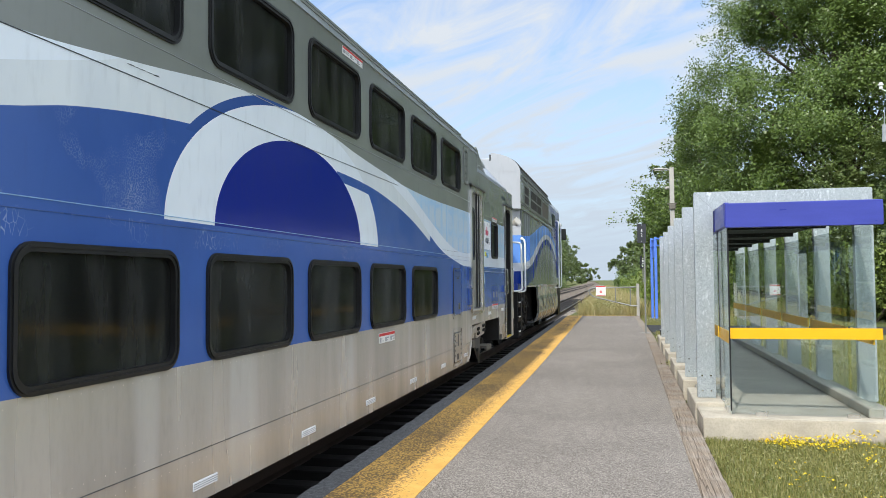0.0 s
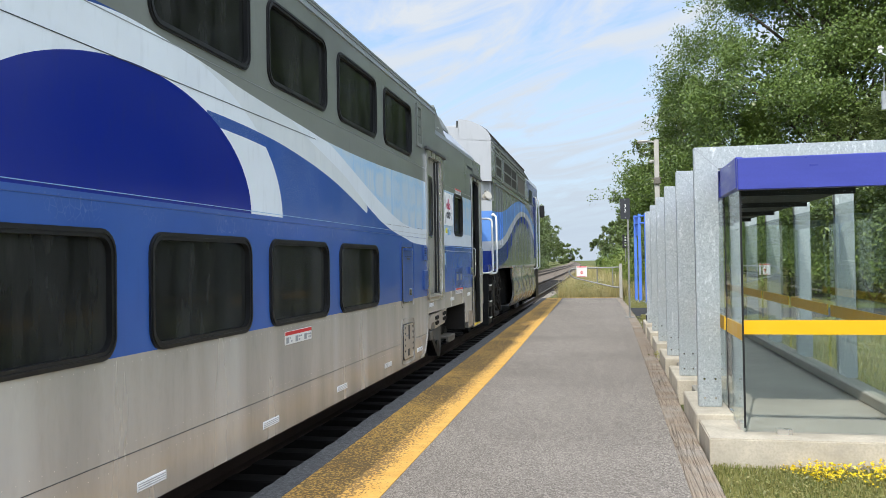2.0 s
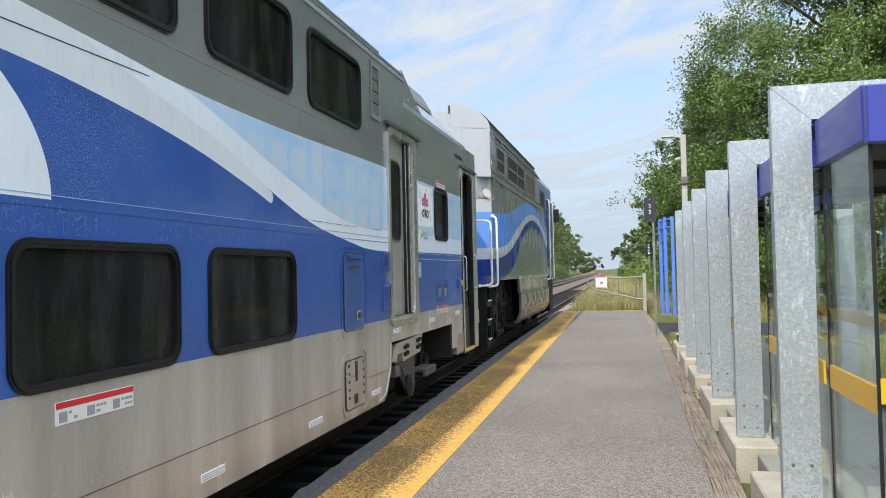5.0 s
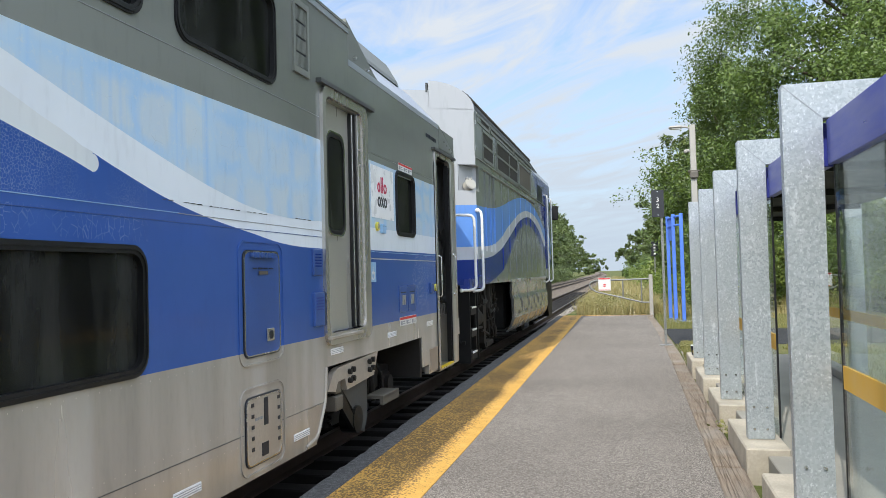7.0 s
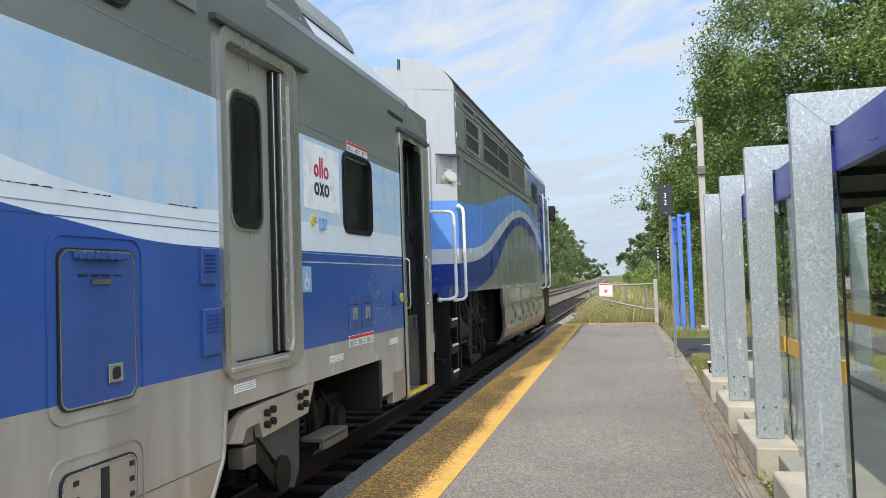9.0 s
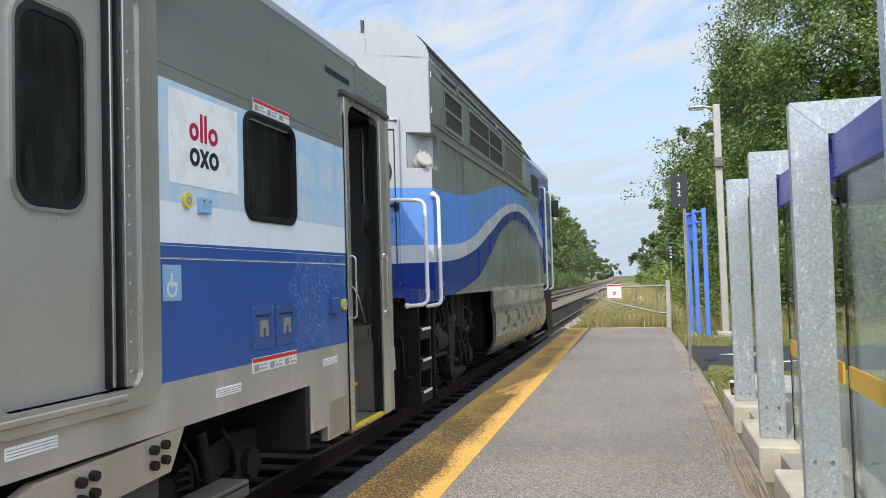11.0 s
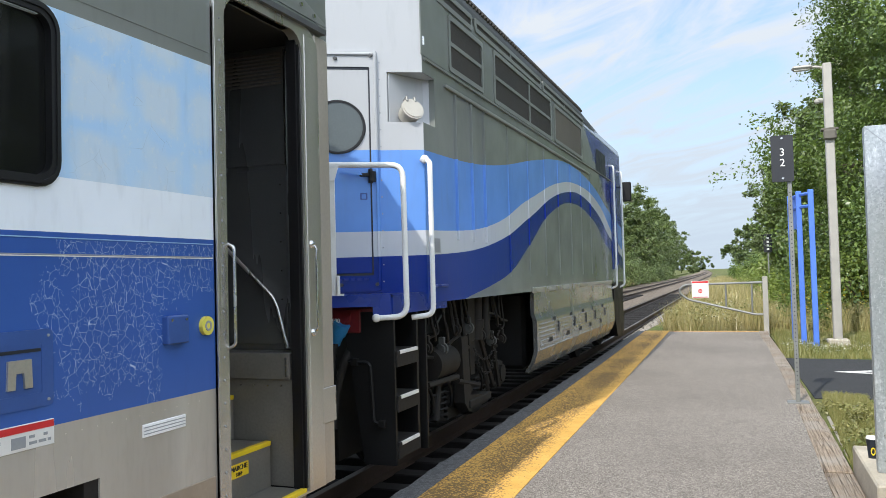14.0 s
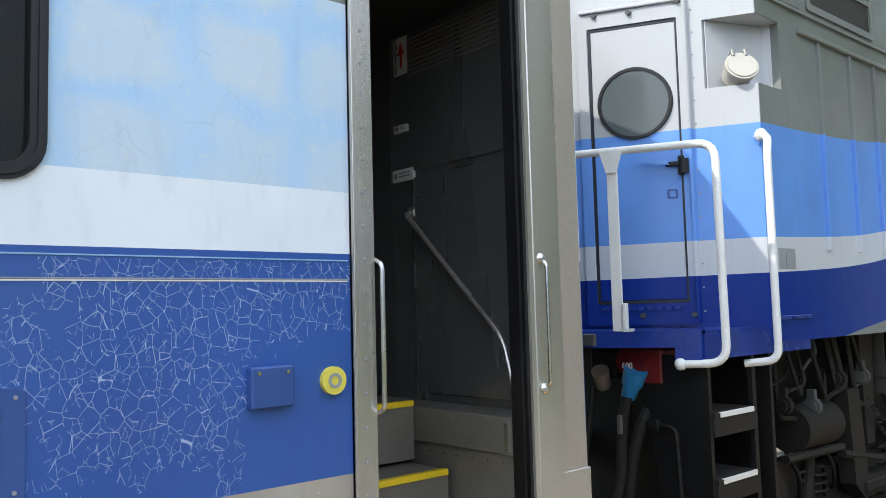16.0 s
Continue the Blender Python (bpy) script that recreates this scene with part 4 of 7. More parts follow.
def bars(bm, y0, y1, z0, z1, rows, x, fill=0.75):
    """Rows of short bars in place of small print."""
    h = (z1 - z0) / rows
    for i in range(rows):
        y = y0
        while y < y1 - 0.01:
            w = random.uniform(0.012, 0.04)
            if random.random() < fill:
                box(bm, x, x + 0.002, y, min(y + w, y1), z0 + h * (i + 0.25), z0 + h * (i + 0.72))
            y += w + 0.008


def reflector(y0, y1, z, h=0.055):
    bm = B()
    box(bm, SX - 0.002, SX + 0.005, y0, y1, z, z + h, 0.002)
    r = part("reflector", bm, "reflect", coach, "white reflective strip")
    bm = B()
    for k in (0.25, 0.5, 0.75):
        box(bm, SX + 0.004, SX + 0.0065, y0 + 0.006, y1 - 0.006, z + h * k - 0.002, z + h * k + 0.002)
    part("reflector_line", bm, "grey", r)


for y in (-1.0, 0.8, 2.55, 4.3, 6.0, 7.68, 9.4, 11.1, 12.75):
    reflector(y, y + 0.30, 0.31 + 0.004 * max(0, y - 2))
reflector(13.55, 13.85, 0.93)
reflector(15.19, 15.50, 0.945)
reflector(16.84, 17.14, 0.955, 0.06)


def notice(y0, y1, z0, z1, red_h=0.3, pics=3):
    bm = B()
    box(bm, SX - 0.002, SX + 0.004, y0, y1, z0, z1, 0.002)
    s = part("notice", bm, "label", coach, "white notice with red header")
    bm = B()
    box(bm, SX + 0.003, SX + 0.0055, y0 + 0.004, y1 - 0.004, z1 - (z1 - z0) * red_h, z1 - 0.004)
    part("header", bm, "red", s)
    bm = B()
    step = (y1 - y0) / pics
    for i in range(pics):
        a = y0 + step * (i + 0.12)
        box(bm, SX + 0.003, SX + 0.0055, a, a + step * 0.28, z0 + 0.012, z0 + (z1 - z0) * 0.55)
        bars(bm, a + step * 0.35, a + step * 0.8, z0 + 0.012, z0 + (z1 - z0) * 0.6, 2, SX + 0.0035)
    tagged(part("print", bm, "grey", s), kind="stuff")


notice(8.12, 8.72, 0.93, 1.04)
notice(15.73, 16.30, 2.80, 2.89)
notice(15.65, 16.34, 1.035, 1.135)
notice(7.0, 7.6, 3.80, 3.88)

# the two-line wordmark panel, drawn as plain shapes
bm = B()
box(bm, SX - 0.002, SX + 0.003, 14.74, 15.51, 2.205, 2.745, 0.001)
panel = part("poster_panel", bm, "reflect", coach, "white poster panel with two coloured word shapes")


def plain_marks(bm, spec, z, h):
    """Plain rings, bars and crossed bars."""
    x0, x1 = SX + 0.003, SX + 0.006
    for kind, y, w in spec:
        if kind == "o":
            oval = lambda k: [(y + w / 2 + (w / 2 - k) * math.cos(a * math.pi / 12), z + h / 2 + (h / 2 - k) * math.sin(a * math.pi / 12)) for a in range(24)]
            ring(bm, oval(0), oval(0.026), "x", x0, x1)
        elif kind == "l":
            box(bm, x0, x1, y, y + w, z, z + h * 1.62)
        else:
            for s0, s1, d in ((0, w - 0.03, 0), (w - 0.03, 0, 0.0008)):
                slab(bm, [(y + s0, z), (y + s0 + 0.03, z), (y + s1 + 0.03, z + h), (y + s1, z + h)], "x", x0, x1 + d)


bm = B()
plain_marks(bm, (("o", 14.945, 0.098), ("l", 15.062, 0.025), ("l", 15.108, 0.025), ("o", 15.152, 0.108)), 2.475, 0.105)
part("word_shape", bm, "crimson", panel, "crimson word shape")
bm = B()
plain_marks(bm, (("o", 14.945, 0.105), ("x", 15.052, 0.105), ("o", 15.158, 0.108)), 2.325, 0.108)
part("word_shape", bm, "ink", panel, "black word shape")
bm = B()
bars(bm, 17.02, 17.58, 3.36, 3.47, 1, SX + 0.002, 1.0)
part("maker_mark", bm, "ink", coach, "dark maker's mark in bars")

# call buttons, boxes, access sign
for y, z, r in ((14.90, 2.115, 0.045), (17.305, 1.435, 0.048)):
    bm = B()
    cyl(bm, (SX - 0.01, y, z), (SX + 0.022, y, z), r, 24)
    bt = part("call_button", bm, "button", coach, "round yellow call button", True)
    bm = B()
    ring(bm, [(y + r * 0.55 * math.cos(k * 0.3927), z + r * 0.55 * math.sin(k * 0.3927)) for k in range(16)], [(y + r * 0.33 * math.cos(k * 0.3927), z + r * 0.33 * math.sin(k * 0.3927)) for k in range(16)], "x", SX + 0.021, SX + 0.026)
    part("button_ring", bm, "grey", bt)
for y0, y1, z0, z1, d in ((16.985, 17.14, 1.365, 1.50, 0.035), (15.02, 15.14, 2.05, 2.145, 0.03), (13.17, 13.36, 1.62, 1.84, 0.02), (13.17, 13.38, 1.20, 1.48, 0.025)):
    bm = B()
    box(bm, SX - 0.01, SX + d, y0, y1, z0, z1, 0.006)
    bx = part("small_box", bm, "paleb" if z0 > 2 else "bluep", coach, "small painted equipment box")
    bm = B()
    if y0 < 13.3:
        for i in range(5):
            box(bm, SX + d, SX + d + 0.003, y0 + 0.03, y1 - 0.03, z1 - 0.05 - i * 0.024, z1 - 0.04 - i * 0.024)
        part("slot", bm, "navyp", bx)
    else:
        for yy in (y0 + 0.025, y1 - 0.025):
            bm = B()
            cyl(bm, (SX + d - 0.004, yy, z1 - 0.02), (SX + d + 0.005, yy, z1 - 0.02), 0.007, 8)
            part("screw", bm, "chrome", bx)
bm = B()
box(bm, SX - 0.002, SX + 0.003, 14.66, 14.84, 1.545, 1.745, 0.001)
acc = part("access_sign", bm, "paleb", coach, "pale blue wheelchair sign")
bm = B()
ring(bm, [(14.745 + 0.05 * math.cos(k * 0.3927), 1.61 + 0.045 * math.sin(k * 0.3927)) for k in range(16)], [(14.745 + 0.036 * math.cos(k * 0.3927), 1.61 + 0.032 * math.sin(k * 0.3927)) for k in range(16)], "x", SX + 0.002, SX + 0.005)
box(bm, SX + 0.002, SX + 0.005, 14.735, 14.75, 1.62, 1.70)
box(bm, SX + 0.002, SX + 0.0048, 14.75, 14.80, 1.63, 1.645)
part("symbol", bm, "label", acc)

# recessed lifting pockets
for y0 in (15.65, 16.005):
    bm = B()
    ring(bm, rounded(y0, y0 + 0.33, 1.19, 1.49, 0.02, 3), rounded(y0 + 0.055, y0 + 0.275, 1.245, 1.435, 0.01, 3), "x", SX + 0.006, SX - 0.002)
    pk = part("pocket", bm, "bluep", coach, "blue riveted pocket with steel hook")
    bm = B()
    box(bm, SX - 0.001, SX + 0.004, y0 + 0.05, y0 + 0.28, 1.24, 1.44)
    part("recess", bm, "bluep", pk)
    bm = B()
    slab(bm, [(y0 + 0.11, 1.27), (y0 + 0.145, 1.27), (y0 + 0.15, 1.33), (y0 + 0.185, 1.33), (y0 + 0.19, 1.27), (y0 + 0.225, 1.27), (y0 + 0.22, 1.38), (y0 + 0.115, 1.38)], "x", SX + 0.003, SX + 0.014)
    part("hook", bm, "steel", pk)
    bm = B()
    box(bm, SX + 0.003, SX + 0.006, y0 + 0.06, y0 + 0.27, 1.405, 1.418)
    part("slot", bm, "ink", pk)
    for yy in (y0 + 0.025, y0 + 0.305):
        for zz in (1.215, 1.465):
            bm = B()
            cyl(bm, (SX + 0.004, yy, zz), (SX + 0.011, yy, zz), 0.006, 8)
            part("rivet", bm, "grey", pk)


def hatch(y0, y1, z0, z1, mat, name, label):
    bm = B()
    ring(bm, rounded(y0, y1, z0, z1, 0.10), rounded(y0 + 0.012, y1 - 0.012, z0 + 0.012, z1 - 0.012, 0.09), "x", SX + 0.009, SX - 0.002)
    h = part(name, bm, "coach", coach, label, True)
    bm = B()
    slab(bm, rounded(y0 + 0.075, y1 - 0.075, z0 + 0.065, z1 - 0.075, 0.055), "x", SX + 0.008, SX - 0.002)
    part("lid", bm, mat, h)
    for k, c, d in ((0.066, "ink", 0.0095), (0.074, "chrome", 0.0125)):
        bm = B()
        ring(bm, rounded(y0 + k, y1 - k, z0 + k - 0.01, z1 - k, 0.06), rounded(y0 + k + 0.008, y1 - k - 0.008, z0 + k - 0.002, z1 - k - 0.008, 0.055), "x", SX + d, SX - 0.002)
        part("seal", bm, c, h)
    return h


h = hatch(11.90, 12.60, 1.01, 1.87, "bluep", "battery_hatch", "blue rounded battery hatch with steel seal")
bm = B()
box(bm, SX + 0.012, SX + 0.035, 12.06, 12.44, 1.755, 1.785, 0.004)
for k in range(6):
    box(bm, SX + 0.03, SX + 0.04, 12.08 + k * 0.055, 12.11 + k * 0.055, 1.75, 1.79, 0.003)
part("hinge", bm, "bluep", h)
bm = B()
for k in range(4):
    box(bm, SX + 0.012, SX + 0.0155, 12.10 + k * 0.085, 12.16 + k * 0.085, 1.675, 1.683)
part("slot", bm, "ink", h)
bm = B()
box(bm, SX + 0.012, SX + 0.02, 12.30, 12.41, 1.16, 1.25, 0.003)
lt = part("latch", bm, "steel", h, "steel latch")
bm = B()
slab(bm, rounded(12.325, 12.385, 1.175, 1.235, 0.02), "x", SX + 0.019, SX + 0.023)
part("latch_recess", bm, "ink", lt)
bm = B()
box(bm, SX + 0.012, SX + 0.016, 12.19, 12.33, 1.635, 1.66)
part("nameplate", bm, "dust", h)
h = hatch(11.90, 12.59, 0.27, 0.865, "beige", "brake_panel", "beige rounded brake panel with dial slots")
slots = [(12.24, 12.30, 0.58, 0.77), (12.20, 12.30, 0.37, 0.46)] + [(yy, yy + 0.035, 0.43 + k * 0.075, 0.455 + k * 0.075) for k in range(5) for yy in (12.05, 12.46)]
for k in slots:
    bm = B()
    box(bm, SX + 0.006, SX + 0.012, *k)
    part("slot", bm, "ink", h)
bm = B()
bars(bm, 12.1, 12.22, 0.62, 0.66, 1, SX + 0.0085, 1)
tagged(part("print", bm, "grey", h), kind="stuff")
# louvre panel by the upper window
bm = B()
ring(bm, [(12.86, 3.24), (13.17, 3.24), (13.17, 3.84), (12.86, 3.84)], [(12.90, 3.29), (13.13, 3.29), (13.13, 3.79), (12.90, 3.79)], "x", SX + 0.02, SX - 0.002)
lv = part("vent_grille", bm, "olive", coach, "grey louvred vent")
for k in range(4):
    bm = B()
    for j in range(9):
        box(bm, SX - 0.002, SX + 0.012, 12.91 + j * 0.0245, 12.922 + j * 0.0245, 3.30 + k * 0.125, 3.405 + k * 0.125)
    part("louvre", bm, "olive", lv)
bm = B()
box(bm, SX - 0.002, SX + 0.0015, 12.9, 13.13, 3.29, 3.79)
part("vent_backing", bm, "ink", lv)


def door_surround(y0, y1, z0, z1, zt, parent):
    """Stainless surround with a rain gutter above."""
    bm = B()
    slab(bm, [(y0 - 0.06, zt - 0.01), (y1 + 0.12, zt + 0.0), (y1 + 0.12, zt + 0.035), (y0 - 0.06, zt + 0.025)], "x", SX + 0.05, SX - 0.002)
    return part("rain_gutter", bm, "truckgrey", parent)


# door at high level, shut
d1 = thing("coach_door", (SX, 13.9, 1.1), "closed grey sliding door with tall dark window", "")
d1.parent, d1.location = coach, Vector((SX, 13.9, 1.1)) - coach.location
BASE[d1.name] = Vector((SX, 13.9, 1.1))
bm = B()
slab(bm, rounded(13.47, 14.30, 1.10, 3.20, 0.02, 3), "x", SX - 0.06, SX - 0.10)
leaf = part("door_leaf", bm, "door", d1)
bm = B()
ring(bm, rounded(13.41, 14.60, 1.02, 3.27, 0.13), rounded(13.48, 14.44, 1.12, 3.18, 0.10), "x", SX + 0.03, SX - 0.05)
part("door_frame", bm, "steel", d1, "rounded stainless door frame", True)
bm = B()
box(bm, SX - 0.06, SX - 0.03, 14.255, 14.27, 1.13, 3.16)
box(bm, SX - 0.06, SX - 0.002, 14.302, 14.322, 1.13, 3.16)
box(bm, SX - 0.06, SX + 0.002, 13.47, 13.49, 1.13, 3.16)
part("door_seal", bm, "rubber", d1)
bm = B()
box(bm, SX - 0.06, SX - 0.022, 14.274, 14.298, 1.13, 3.16, 0.004)
part("door_edge", bm, "steel", d1)
bm = B()
box(bm, SX - 0.05, SX + 0.016, 14.325, 14.445, 1.13, 3.16, 0.004)
st = part("rivet_strip", bm, "steel", d1)
for k in range(14):
    bm = B()
    cyl(bm, (SX + 0.012, 14.368, 1.2 + k * 0.148), (SX + 0.022, 14.368, 1.2 + k * 0.148), 0.011, 8)
    part("rivet", bm, "chrome", st)
bm = B()
ring(bm, rounded(13.67, 14.11, 1.99, 2.91, 0.12), rounded(13.70, 14.08, 2.03, 2.87, 0.10), "x", SX - 0.045, SX - 0.062)
dw = part("door_window", bm, "rubber", d1, "dark window with black rim", True)
bm = B()
ring(bm, rounded(13.655, 14.125, 1.975, 2.925, 0.13), rounded(13.672, 14.108, 1.992, 2.908, 0.12), "x", SX - 0.044, SX - 0.062)
part("window_trim", bm, "chrome", dw, "bright trim")
bm = B()
slab(bm, rounded(13.698, 14.082, 2.028, 2.872, 0.10), "x", SX - 0.052, SX - 0.058)
part("pane", bm, "coach_glass", dw)
# added black sheet behind the glass stands in for the unlit interior
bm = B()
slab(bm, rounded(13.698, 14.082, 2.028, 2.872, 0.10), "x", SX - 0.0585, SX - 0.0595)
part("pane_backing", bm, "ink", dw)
bm = B()
box(bm, SX - 0.06, SX + 0.045, 13.47, 14.30, 1.065, 1.10, 0.006)
part("door_sill", bm, "beige", d1)
door_surround(13.40, 14.66, 1.1, 3.2, 3.27, d1)

# low-level doorway, open, with steps up into the vestibule
d2 = thing("open_doorway", (SX, 17.9, 0.34), "open doorway with steel steps and yellow edges", "")
d2.parent, d2.location = coach, Vector((SX, 17.9, 0.34)) - coach.location
BASE[d2.name] = Vector((SX, 17.9, 0.34))
bm = B()
box(bm, SX - 0.06, SX + 0.02, 17.39, 17.485, 0.34, 3.27, 0.008)
fr = part("door_post", bm, "steel", d2, "riveted stainless post")
for k in range(24):
    bm = B()
    cyl(bm, (SX + 0.016, 17.437, 0.42 + k * 0.12), (SX + 0.024, 17.437, 0.42 + k * 0.12), 0.006, 6)
    part("rivet", bm, "grey", fr)
bm = B()
box(bm, SX - 0.075, SX - 0.01, 18.262, 18.278, 0.36, 3.20)
box(bm, SX - 0.066, SX + 0.004, 18.282, 18.304, 0.36, 3.20)
part("door_seal", bm, "rubber", d2)
bm = B()
box(bm, SX - 0.05, SX + 0.022, 18.305, 18.47, 0.34, 3.24, 0.025)
part("door_post", bm, "steel", d2, "riveted stainless post", True)
bm = B()
box(bm, SX - 0.05, SX + 0.012, 18.475, 18.655, 0.94, 3.26, 0.012)
cp = part("corner_post", bm, "beige", d2)
bm = B()
box(bm, SX - 0.02, SX + 0.02, 18.478, 18.66, 0.72, 0.95, 0.004)
part("kick_plate", bm, "steel", cp)
bm = B()
box(bm, SX - 0.03, SX + 0.006, 18.49, 18.645, 0.33, 0.72)
part("lower_plate", bm, "beige", cp)
bm = B()
arch = lambda u0, u1, v0, v1, r: [(u0, v0), (u1, v0)] + [(cu + r * math.cos(radians(q)), v1 - r + r * math.sin(radians(q))) for cu, qs in ((u1 - r, (0, 18, 36, 54, 72, 90)), (u0 + r, (90, 108, 126, 144, 162, 180))) for q in qs]
ring(bm, arch(17.39, 18.50, 0.332, 3.27, 0.16), arch(17.485, 18.30, 0.344, 3.21, 0.13), "x", SX + 0.018, SX - 0.05)
part("door_frame", bm, "steel", d2, "", True)
door_surround(17.36, 18.45, 0.3, 3.2, 3.27, d2)
WY = 18.50            # the vestibule's far wall
bm = B()
box(bm, SX - 1.5, SX - 0.06, WY, WY + 0.04, 0.34, 3.3)
vw = part("vestibule_wall", bm, "wall_in", d2, "dark brushed steel wall panels")
for x0, x1, z0, z1 in ((-3.455, -2.665, 2.43, 3.19), (-3.42, -2.66, 1.235, 2.395)):
    bm = B()
    box(bm, x0, x1, WY - 0.015, WY, z0, z1, 0.003)
    part("wall_panel", bm, "wall_in", vw)
for k in range(9):
    bm = B()
    cyl(bm, (-3.44, WY - 0.014, 2.97 + 0.025 * k), (-2.68, WY - 0.014, 2.97 + 0.025 * k), 0.009, 8)
    part("steel_rib", bm, "step_in", vw, "", True)
for k in ((-3.43, -3.424, 1.22, 2.40), (-2.662, -2.648, 2.42, 3.2)):
    bm = B()
    box(bm, k[0], k[1], WY - 0.02, WY, k[2], k[3])
    part("panel_trim", bm, "chrome", vw)
for i in range(12):
    bm = B()
    x, z = -3.38 + 0.68 * (i % 2), 1.34 + 0.19 * (i // 2)
    cyl(bm, (x, WY - 0.013, z), (x, WY - 0.021, z), 0.006, 6)
    part("rivet", bm, "chrome", vw)
bm = B()
box(bm, SX - 1.45, -2.53, 18.28, WY, 1.03, 1.195, 0.004)
part("floor_ledge", bm, "step_in", vw, "dull steel ledge level with the floor")
bm = B()
box(bm, SX - 1.45, SX - 0.06, 18.30, WY, 0.36, 1.028, 0.003)
part("wall_panel", bm, "step_in", vw)
bm = B()
box(bm, -2.56, -2.548, 18.268, 18.28, 1.05, 1.17)
part("panel_trim", bm, "chrome", vw)
for k in range(6):
    bm = B()
    cyl(bm, (-3.1 + 0.1 * k, 18.285, 0.99), (-3.1 + 0.1 * k, 18.294, 0.99), 0.006, 6)
    part("rivet", bm, "chrome", vw)
bm = B()
box(bm, SX - 1.5, SX - 0.06, 17.36, 17.40, 0.34, 3.3)
part("vestibule_wall", bm, "wall_in", d2)
# ceiling and an added back sheet, near black for the dark opening's shade
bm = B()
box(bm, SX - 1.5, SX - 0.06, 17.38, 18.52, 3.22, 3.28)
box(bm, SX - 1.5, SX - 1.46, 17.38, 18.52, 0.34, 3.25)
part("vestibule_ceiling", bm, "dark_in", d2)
for i, (x1, z) in enumerate(((SX + 0.005, 0.36), (-2.68, 0.64), (-2.95, 0.92), (-3.20, 1.22))):
    bm = B()
    box(bm, x1 - (0.3 if i < 3 else 0.8), x1, 17.40, 18.275, z - (0.05 if i == 0 else 0.28), z, 0.003)
    s = part("step", bm, "step_in", d2, "steel step with yellow edge")
    bm = B()
    box(bm, x1 - 0.035, x1 + 0.006, 17.41, 18.272, z - 0.022, z + 0.006, 0.002)
    part("step_edge", bm, "yel", s)
bm = B()
box(bm, -2.684, -2.677, 17.83, 18.03, 0.50, 0.58)
wr = part("step_sign", bm, "yel", d2, "small yellow step warning sign")
lettering("warning", "MARCHE", 0.042, Matrix.Translation((-2.675, 17.93, 0.555)) @ ON_SIDE, "ink", wr)
lettering("warning", "STEP", 0.03, Matrix.Translation((-2.675, 17.93, 0.518)) @ ON_SIDE, "ink", wr)
bm = B()
box(bm, -3.585, -3.465, WY - 0.01, WY - 0.002, 2.99, 3.20)
ex = part("exit_sign", bm, "label", d2, "white exit sign with red arrow")
for i, ch in enumerate("SORTIE"):
    lettering("exit_letter", ch, 0.042, Matrix.Translation((-3.562, WY - 0.012, 3.182 - i * 0.034)) @ ON_BACK, "ink", ex, 0.001)
bm = B()
slab(bm, [(-3.522, 3.03), (-3.508, 3.03), (-3.508, 3.10), (-3.485, 3.10), (-3.515, 3.17), (-3.545, 3.10), (-3.522, 3.10)], "y", WY - 0.014, WY - 0.009)
part("arrow", bm, "red", ex)
for x0, x1, z0, z1 in ((-3.60, -3.42, 2.385, 2.45), (-3.58, -3.47, 2.66, 2.70)):
    bm = B()
    box(bm, x0, x1, WY - 0.022, WY - 0.002, z0, z1)
    nc = part("notice", bm, "label", d2)
    bm = B()
    cyl(bm, (x0 + 0.03, WY - 0.021, (z0 + z1) / 2), (x0 + 0.03, WY - 0.0245, (z0 + z1) / 2), 0.016, 14)
    for k in (0.35, 0.62):
        box(bm, x0 + 0.06, x1 - 0.02, WY - 0.0245, WY - 0.021, z0 + (z1 - z0) * k, z0 + (z1 - z0) * (k + 0.12))
    part("print", bm, "grey", nc)
bm = B()
tube(bm, [(-3.45, WY - 0.005, 2.20), (-3.44, WY - 0.06, 2.19), (-2.725, WY - 0.06, 1.53), (-2.64, WY - 0.06, 1.215)], 0.013, 10, 0.07)
cyl(bm, (-3.45, WY - 0.016, 2.20), (-3.45, WY, 2.20), 0.035, 14)
part("handrail", bm, "steel", d2, "slanting steel handrail", True)
for y, z0, z1 in ((17.492, 1.30, 1.86), (18.37, 1.32, 1.88)):
    bm = B()
    tube(bm, [(SX + 0.01, y, z1), (SX + 0.055, y, z1 - 0.02), (SX + 0.055, y, z0 + 0.02), (SX + 0.01, y, z0)], 0.009, 10, 0.05)
    if y > 18:
        ball(bm, (SX + 0.015, y, z1), 0.028, 10)
        ball(bm, (SX + 0.015, y, z0), 0.028, 10)
    part("handrail", bm, "chrome", d2, "", True)
# skirt boxes near the doorway
bm = B()
box(bm, SX - 0.02, SX + 0.006, 16.95, 17.37, 0.37, 0.66, 0.004)
part("skirt_hatch", bm, "cream_hatch", coach, "tan access hatch")
bm = B()
box(bm, SX - 0.75, SX - 0.01, 16.50, 16.58, 0.36, 0.84)
part("skirt_return", bm, "truckdark", coach)

# bogie and running gear


def wheel(bm, x, y, r):
    cyl(bm, (x - 0.05, y, TOP + r), (x + 0.06, y, TOP + r), r, 32)
    cyl(bm, (x - 0.08, y, TOP + r), (x - 0.05, y, TOP + r), r + 0.028, 32)
    cyl(bm, (x + 0.06, y, TOP + r), (x + 0.12, y, TOP + r), 0.15, 20)


